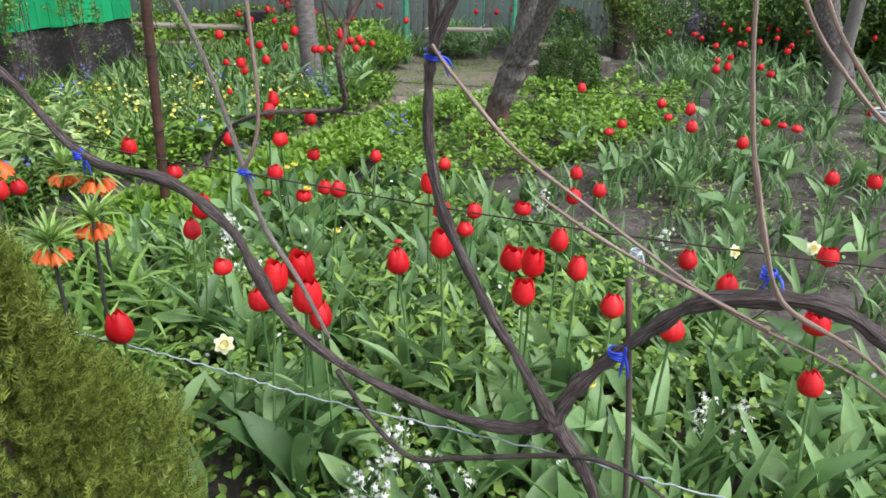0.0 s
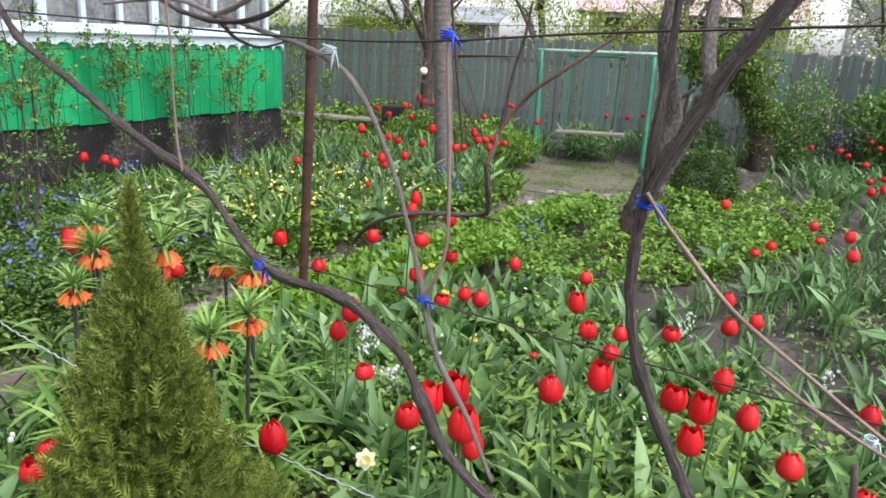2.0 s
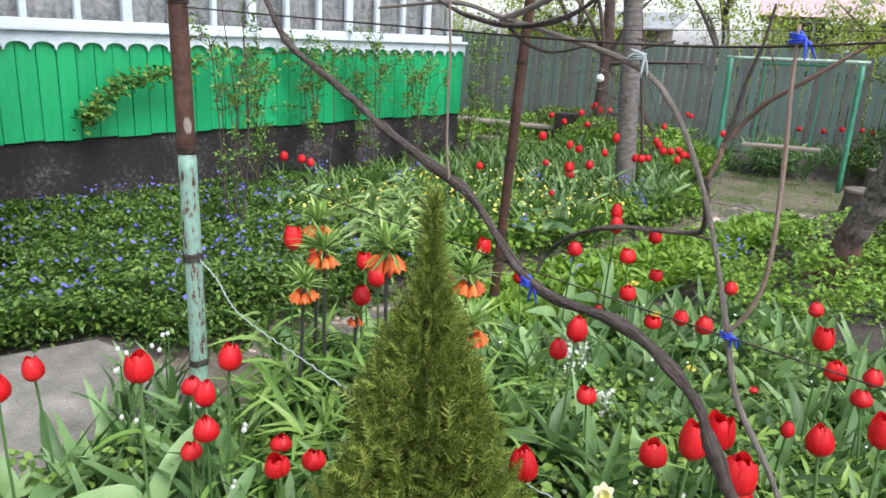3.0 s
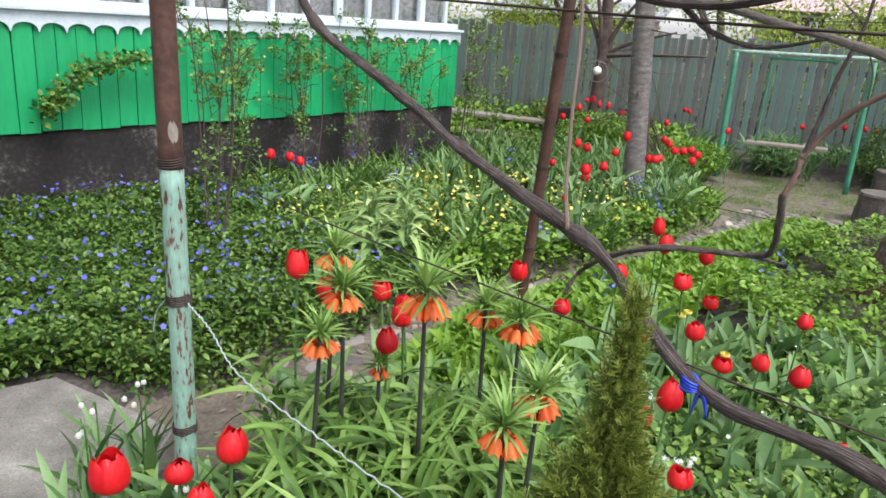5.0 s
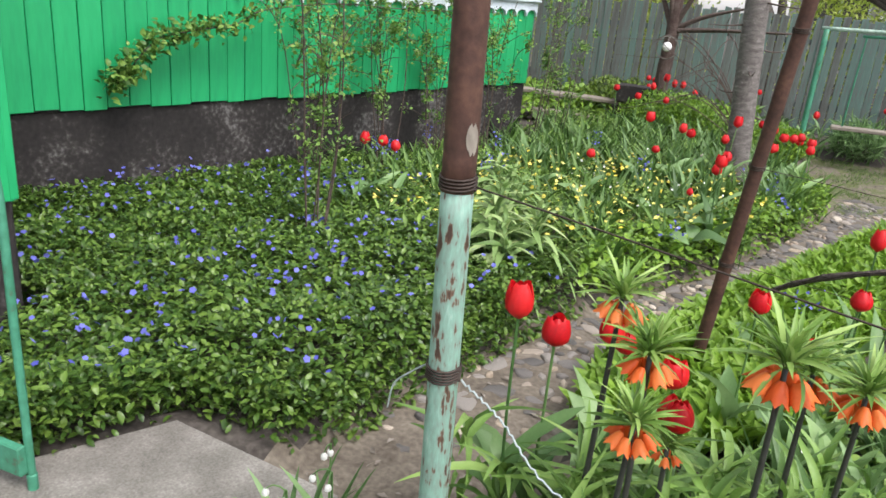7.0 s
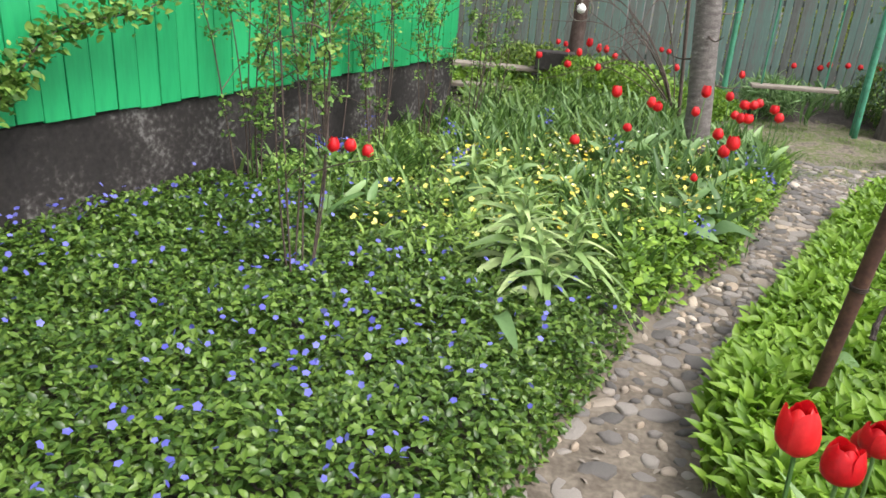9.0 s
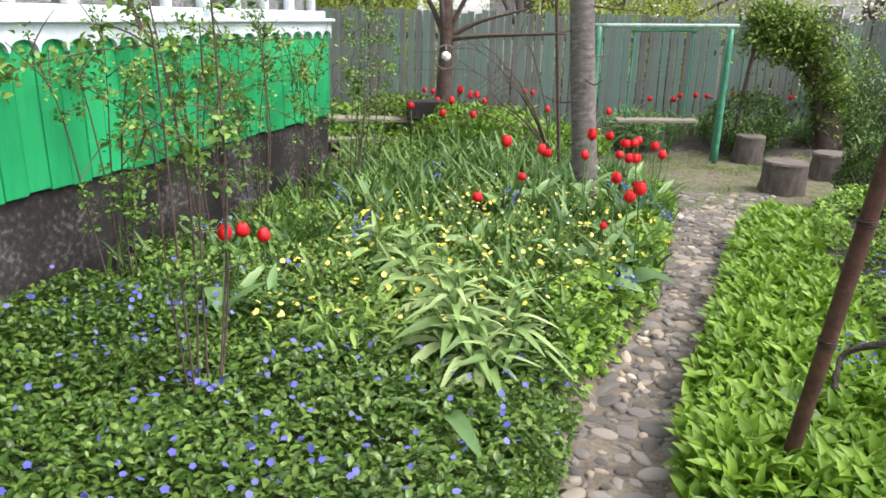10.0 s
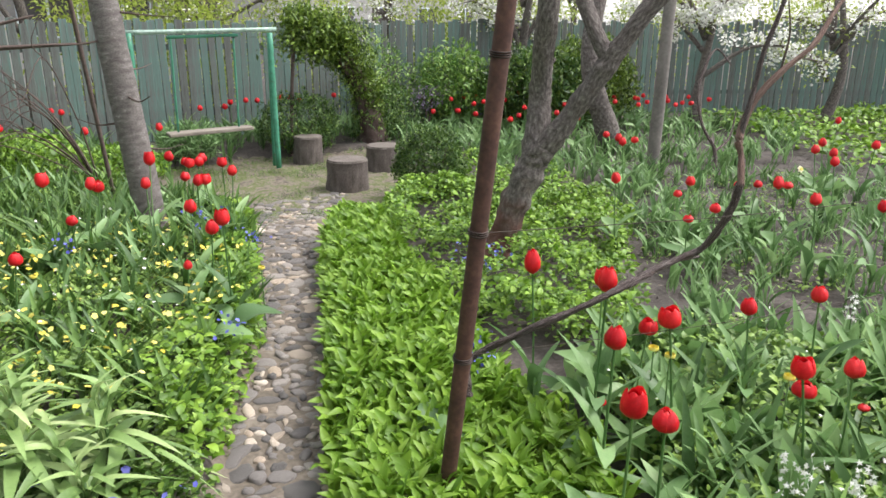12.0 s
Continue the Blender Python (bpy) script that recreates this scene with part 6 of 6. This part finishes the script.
spring_tree(6.4, 8.0, 2.3, 1.2, 900, 3800, 1, "white blossoming cherry tree before the fence", low=0.3)
spring_tree(5.0, 10.2, 2.7, 1.1, 900, 2400, 2, "white blossoming cherry tree by the fence")
spring_tree(9.8, 10.6, 3.4, 1.7, 3200, 3200, 3, "blossoming tree beyond the fence")
spring_tree(4.4, 13.0, 3.6, 1.9, 4600, 3600, 4, "blossoming tree beyond the fence")
spring_tree(1.3, 13.3, 3.6, 1.9, 5200, 1500, 5, "young-leafed fruit tree beyond the fence")
spring_tree(-1.2, 13.4, 3.8, 1.8, 5200, 900, 6, "young-leafed fruit tree beyond the fence")
spring_tree(-3.6, 13.2, 3.6, 1.8, 5200, 0, 7, "young-leafed tree beyond the fence")
spring_tree(-5.6, 10.2, 3.4, 1.4, 2600, 0, 8, "young-leafed tree behind the house corner")
spring_tree(7.2, 12.6, 3.8, 2.2, 4600, 3600, 9, "blossoming tree beyond the fence")
spring_tree(13.0, 9.8, 3.8, 2.0, 2400, 1600, 10, "blossoming tree beyond the fence")
spring_tree(17.0, 8.0, 4.2, 2.2, 2600, 800, 11, "young-leafed tree beyond the fence")
spring_tree(11.0, 6.2, 2.4, 1.1, 1100, 900, 12, "small blossoming tree in the far bed", low=0.35)
spring_tree(8.3, 7.2, 2.5, 1.1, 1100, 1100, 13, "small blossoming tree in the far bed", low=0.35)
spring_tree(6.2, 16.5, 4.4, 2.6, 6000, 2000, 14, "young-leafed tree beyond the fence")
spring_tree(-7.0, 13.5, 4.2, 2.2, 5000, 0, 15, "young-leafed tree beyond the fence")
spring_tree(3.0, 17.5, 4.6, 2.6, 6000, 1500, 16, "young-leafed tree beyond the fence")
spring_tree(11.0, 15.0, 4.6, 2.6, 6000, 2500, 17, "young-leafed tree beyond the fence")

bare = thing("bare_shrub", "leafless shrub with arching grey-brown branches", "shrub", (-1.35, 8.75, 0.05))
rb = random.Random(4)
for k in range(12):
    a, L = rb.uniform(2.3, 4.3), rb.uniform(0.8, 1.7)
    dx, dy, top = math.cos(a) * L, math.sin(a) * L * 0.5, rb.uniform(0.45, 1.25)
    rod("branch", [(0, 0, 0.05), (dx * 0.18, dy * 0.2, top * 0.55), (dx * 0.5, dy * 0.5, top), (dx * 0.8, dy * 0.85, top * rb.uniform(0.75, 1.05)), (dx, dy, top * rb.uniform(0.5, 1.1))], [0.008, 0.0065, 0.005, 0.0035, 0.0016], TWIG, bare, sides=6, n=18, rough=0.06, seed=k)
    rod("twig", [(dx * 0.5, dy * 0.5, top), (dx * 0.62, dy * 0.7, top + 0.12), (dx * 0.7 + rb.uniform(-0.15, 0.15), dy * 0.8, top + rb.uniform(0.1, 0.4))], [0.006, 0.004, 0.002], TWIG, bare, sides=5, n=8, seed=k)

# ---------------------------------------------------------------- small flowers
def flower_spike(x, y, z, seed, blooms=26, size=0.022):
    """A loose white hyacinth spike on narrow leaves."""
    r = np.random.default_rng(seed)
    g = float(height(x, y))
    ob = thing("white_hyacinth", "loose white flower spike among bulb leaves", "flower", (x, y, g), "white spring flowers")
    rod("stem", [(0, 0, 0), (0.01, 0, z - g)], [0.004, 0.003], STEM, ob, sides=5, n=6)
    pos = np.column_stack([r.normal(0, 0.015, (blooms, 2)), z - g + r.uniform(-0.08, 0.035, blooms)])
    head = link("flower_head", merged("flower_head", [strewn(STAR, pos, r.uniform(0, 6, blooms), np.radians(r.normal(60, 40, blooms)), r.normal(0, 0.8, blooms), r.uniform(size * 0.7, size * 1.1, blooms))], WHITE), ob, "small white star-shaped blooms")
    tagged(head, kind="stuff")
    link("leaves", merged("leaves", [strewn(STRAPT, np.zeros((7, 3)), r.uniform(0, 6.3, 7), np.radians(r.normal(66, 12, 7)), r.normal(0, 0.4, 7), r.uniform(0.18, 0.28, 7))], STRAP), ob)


spikes = [(-0.08, 1.09, 0.40), (-0.06, 1.13, 0.44), (-0.12, 0.94, 0.38), (-0.09, 0.97, 0.41), (-0.15, 0.97, 0.37), (0.02, 1.02, 0.38), (-0.89, 2.34, 0.40), (-0.85, 2.36, 0.42), (-0.74, 2.07, 0.38), (-0.70, 2.10, 0.38), (-0.94, 2.50, 0.40), (-0.91, 2.46, 0.42), (0.75, 1.30, 0.40), (0.87, 1.35, 0.36), (0.10, 1.0, 0.36), (0.45, 3.0, 0.40), (0.95, 2.6, 0.38)]
for k, (x, y, z) in enumerate(spikes):
    flower_spike(x, y, z, 200 + k, 24 if k % 3 else 36)


def snowflake(x, y, z, seed):
    r = np.random.default_rng(seed)
    g = float(height(x, y))
    ob = thing("snowflake_flower", "nodding white snowflake bells on dark leaves", "flower", (x, y, g), "white nodding flowers by the slab")
    V, F = petal(0.017, 0.009, 0.2, 1.2, nu=2, nv=3)
    for k in range(2):
        dx, dy = r.normal(0, 0.022, 2)
        rod("stalk", [(0, 0, 0), (0, 0, z - g - 0.03), (dx * 0.5, dy * 0.5, z - g + 0.01), (dx, dy, z - g - 0.005)], [0.003, 0.0022, 0.0014], STEM, ob, sides=5, n=10, cap=False)
        link("bell", merged("bell", [strewn((V, F), np.array([[dx, dy, z - g - 0.005]] * 5), np.arange(5) * 1.257, np.full(5, np.pi), np.zeros(5), np.ones(5))], WHITE), ob)
    link("leaves", merged("leaves", [strewn(blade(5, 0.065, 0.4, 0.4, 0.5, 1.6, 0.5), np.column_stack([r.normal(0, 0.02, (9, 2)), np.zeros(9)]), r.uniform(0, 6.3, 9), np.radians(r.normal(76, 8, 9)), r.normal(0, 0.4, 9), r.uniform(0.24, 0.36, 9))], STRAP), ob)


for k, (x, y, z) in enumerate([(-2.33, 1.72, 0.42), (-2.29, 1.66, 0.40), (-2.33, 1.53, 0.42), (-2.30, 1.46, 0.38), (-1.87, 1.37, 0.40), (-1.69, 1.34, 0.40), (-1.75, 1.30, 0.38), (-1.52, 1.10, 0.38), (-2.05, 1.25, 0.36)]):
    snowflake(x, y, z, 300 + k)


def daffodil(x, y, z, seed):
    r = random.Random(seed)
    g = float(height(x, y))
    ob = thing("daffodil", "pale daffodil with a yellow trumpet", "flower", (x, y, g), "daffodils in the bed")
    rod("stem", [(0, 0, 0), (0.01, 0, (z - g) * 0.6), (0.0, -0.01, z - g)], [0.004, 0.0035], STEM, ob, sides=5, n=8)
    t = blade(4, 0.75, 0.1, 0.2, 0.55, 1.6)
    head = link("petals", merged("petals", [strewn(t, np.zeros((6, 3)), np.arange(6) * 1.047, np.full(6, 0.15), np.zeros(6), np.full(6, 0.030))], CREAM), ob, "pale cream petals", pose(0, -0.012, z - g, 65, 0, r.uniform(-30, 30)))
    bm = bmesh.new()
    bmesh.ops.create_cone(bm, cap_ends=False, segments=10, radius1=0.008, radius2=0.013, depth=0.018, matrix=put(0, 0, 0.009))
    part("trumpet", bm, YELLOW, head, "yellow trumpet", True)
    link("leaves", merged("leaves", [strewn(STRAPT, np.zeros((6, 3)), np.arange(6) * 1.1, np.radians(np.array([70, 80, 66, 75, 84, 72])), np.zeros(6), np.full(6, 0.30))], STRAP), ob)


for k, (x, y, z) in enumerate([(-0.57, 1.36, 0.50), (1.45, 2.34, 0.45), (1.15, 2.35, 0.42), (2.9, 4.6, 0.45)]):
    daffodil(x, y, z, k)


def yellow_cup(x, y, z):
    g = float(height(x, y))
    ob = thing("yellow_flower", "single bright yellow flower on a thin stem", "flower", (x, y, g), "yellow single flowers")
    rod("stem", [(0, 0, 0), (0, 0, z - g)], [0.003], STEM, ob, sides=5, n=5)
    V, F = petal(0.018, 0.018, 0.1, 1.2, nu=3, nv=3)
    link("bloom", merged("bloom", [strewn((V, F), np.array([[0, 0, z - g - 0.008]] * 6), np.arange(6) * 1.047, np.zeros(6), np.zeros(6), np.ones(6))], YELLOW), ob)


for x, y, z in [(0.43, 1.30, 0.45), (-0.63, 2.69, 0.50), (-0.80, 3.00, 0.50), (-0.78, 3.08, 0.49), (-0.45, 2.40, 0.42), (-1.35, 5.05, 0.35), (-2.3, 5.6, 0.34)]:
    yellow_cup(x, y, z)
P = np.array([(-3.82, 5.85), (-3.89, 5.07), (-3.04, 5.02), (-3.22, 5.86), (-1.34, 6.04), (-1.21, 5.97), (-3.0, 5.2), (-3.75, 5.0), (-2.1, 5.9), (-1.12, 5.7), (-2.6, 6.6), (-1.75, 4.45), (-0.35, 4.4), (-0.45, 4.5), (-1.15, 3.55)])
P = np.repeat(P, 22, 0) + rng.normal(0, 0.035, (len(P) * 22, 2))
n = len(P)
stuff("grape_hyacinths", [strewn(FIVE, onto(P) + np.column_stack([np.zeros((n, 2)), rng.uniform(0.24, 0.38, n)]), rng.uniform(0, 6, n), rng.normal(0.6, 0.6, n), rng.normal(0, 0.8, n), rng.uniform(0.012, 0.024, n))], BLUE, "soft blue grape hyacinth spikes", "flowers")
P = sown([(-2.3, 4.3), (-1.7, 4.8), (-1.1, 6.2), (-1.6, 6.9), (-2.6, 6.3), (-2.6, 5.0)], 60, 0.4, 3.0)
n = len(P)
stuff("tiny_white_flowers", [strewn(FIVE, onto(P, 0.26) + rng.normal(0, 0.03, (n, 3)), rng.uniform(0, 6, n), rng.normal(0.5, 0.5, n), rng.normal(0, 0.5, n), rng.uniform(0.012, 0.022, n))], WHITE, "tiny white flowers in the bed", "flowers")
P = sown(FRONT_BED, 22, 0.5, 2.0)
n = len(P)
stuff("tiny_front_flowers", [strewn(FIVE, onto(P, 0.22) + rng.normal(0, 0.03, (n, 3)), rng.uniform(0, 6, n), rng.normal(0.5, 0.5, n), rng.normal(0, 0.5, n), rng.uniform(0.010, 0.020, n))], WHITE, "tiny white flowers among the tulips", "flowers")


def leaf_mound(x, y, n, seed, lo=0.10, hi=0.30, length=0.13, label="pale green peony foliage", material=None, spread=0.13):
    r = np.random.default_rng(seed)
    ob = thing("peony_plant", label, "plant", (x, y, float(height(x, y))), "leafy perennials")
    pos = np.column_stack([r.normal(0, spread, (n, 2)), r.uniform(lo, hi, n)])
    link("foliage", merged("foliage", [strewn(blade(4, 0.22, 0.3, 0.3, 0.45), pos, r.uniform(0, 6.3, n), np.radians(r.normal(28, 22, n)), r.normal(0, 0.3, n), r.uniform(0.6, 1.0, n) * length)], material or BEDLEAF), ob)
    for k in range(5):
        a = k * 1.256
        rod("stem", [(0, 0, 0), (0.05 * math.cos(a), 0.05 * math.sin(a), lo), (0.1 * math.cos(a), 0.1 * math.sin(a), hi * 0.9)], [0.004, 0.003, 0.002], STEM, ob, sides=5, n=6, cap=False)


for k, (x, y) in enumerate([(0.0, 1.76), (0.12, 1.68), (-2.78, 3.95), (-2.95, 3.85), (-0.25, 2.05), (0.5, 2.05)]):
    leaf_mound(x, y, 150, 400 + k, length=0.10)


def big_leaf(x, y, z, yaw, pitch, length, wide=0.5):
    ob = thing("broad_leaf_plant", "single large grey-green leaf arching over the path edge", "plant", (x, y, float(height(x, y))), "large single leaves")
    v, f = blade(10, wide, 0.55, 0.35, 0.45, 1.5, 0.2, 0.15)
    for k in range(2):
        V, F, _ = strewn((v, f), np.array([[0, 0, z - float(height(x, y)) - 0.08]]), np.array([yaw + 1.9 * k]), np.array([pitch + 0.25 * k]), np.array([0.3]), np.array([length * (1 - 0.25 * k)]))
        link("leaf", mesh_of("leaf", V, F, TULIPLEAF), ob)
    rod("stem", [(0, 0, 0), (0, 0, z - float(height(x, y)) - 0.07)], [0.006], STEM, ob, sides=6)


for a in [(-1.80, 4.56, 0.31, 1.9, 0.35, 0.28), (-1.66, 4.70, 0.30, 4.5, 0.4, 0.24), (-2.62, 3.36, 0.33, 1.5, 0.10, 0.36, 0.22), (-2.80, 4.9, 0.34, 2.2, 0.3, 0.22), (-1.96, 0.98, 0.34, 1.2, 0.35, 0.24, 0.55), (-1.45, 5.2, 0.30, 0.6, 0.5, 0.22), (-1.40, 3.55, 0.24, 3.5, 0.4, 0.2), (-1.95, 5.1, 0.3, 0.8, 0.6, 0.22), (-2.7, 5.4, 0.33, 2.8, 0.5, 0.2)]:
    big_leaf(*a)
# fallen bits on bare soil
P = sown([(0.5, 2.0), (3.5, 2.0), (6.0, 3.6), (4.0, 6.0), (1.5, 5.0), (0.4, 3.9)], 60, 0.2)
P = np.vstack([P, sown([(-2.7, 1.9), (-1.9, 1.9), (-1.8, 3.0), (-2.4, 3.2)], 50)])
n = len(P)
stuff("dry_litter", [strewn(OVATE2, onto(P, 0.008), rng.uniform(0, 6.3, n), rng.normal(0, 0.15, n), rng.normal(0, 0.3, n), rng.uniform(0.02, 0.05, n))], OLDWOOD, "dry leaves and bits on the soil", "litter")
n = 5200
P = rng.uniform((0.4, 1.9), (6.0, 6.2), (n, 2))
lump = (np.array([(0, 0, 1.0), (1, 0, 0), (0.2, 0.9, 0), (-0.9, 0.4, 0), (-0.5, -0.8, 0), (0.5, -0.8, 0)]), np.array([(0, 1, 2), (0, 2, 3), (0, 3, 4), (0, 4, 5), (0, 5, 1)]))
stuff("soil_clods", [strewn(lump, onto(P, -0.002), rng.uniform(0, 6.3, n), np.zeros(n), np.zeros(n), np.column_stack([rng.uniform(0.008, 0.028, (n, 2)), rng.uniform(0.006, 0.018, n)]))], SOIL, "crumbly clods of dug soil", "soil")

# ---------------------------------------------------------------- stones of the path
paving = tagged(new("stone_path"), "narrow path of rounded field stones set in earth", "path", kind="structure")
rs = np.random.default_rng(21)
STONES = []
for k in range(12):
    m = 9
    a = np.linspace(0, 2 * np.pi, m + 1)[:-1] + rs.normal(0, 0.12, m)
    r = 1 + rs.normal(0, 0.17, m)
    top = 0.80 + rs.normal(0, 0.05, m)
    V = [(x * rr, y * rr, -0.5) for x, y, rr in zip(np.cos(a), np.sin(a), r)]
    V += [(x * rr * 0.97, y * rr * 0.97, 0.45) for x, y, rr in zip(np.cos(a), np.sin(a), r)]
    V += [(x * rr * t, y * rr * t, 0.9 + rs.normal(0, 0.05)) for x, y, rr, t in zip(np.cos(a), np.sin(a), r, top)]
    V.append((0, 0, 1.0))
    F = []
    for q in range(m):
        b = (q + 1) % m
        for lo in (0, m):
            F += [(lo + q, lo + b, lo + m + b), (lo + q, lo + m + b, lo + m + q)]
        F.append((2 * m + q, 2 * m + b, 3 * m))
    STONES.append(mesh_of("stone", V, F, STONE))
placed = []
for _ in range(9000):
    y = rs.uniform(2.35, 7.75)
    x = path_mid(y) + rs.uniform(-1.0, 1.0) * (path_half(y) + 0.01)
    size = rs.choice([0.022, 0.034, 0.044, 0.056, 0.066]) * rs.uniform(0.85, 1.15)
    long = rs.uniform(0.42, 0.85)
    if y < 2.7 and rs.uniform() < 0.4 or y > 7.3 and rs.uniform() < 0.6:
        continue
    apart = np.interp(y, [2.4, 2.8, 3.4], [2.1, 1.35, 0.90])
    if all((x - px) ** 2 + (y - py) ** 2 > (apart * (size + ps)) ** 2 for px, py, ps in placed):
        placed.append((x, y, size * (0.6 + 0.4 * long)))
        s = link("stone", STONES[int(rs.integers(12))], paving)
        s.matrix_basis = pose(x, y, float(height(x, y)) - 0.002, rs.normal(0, 3), rs.normal(0, 3), rs.uniform(0, 360)) @ Matrix.Diagonal((size * 1.15, size * 1.15 * long, rs.uniform(0.007, 0.017), 1))
    if len(placed) >= 540:
        break
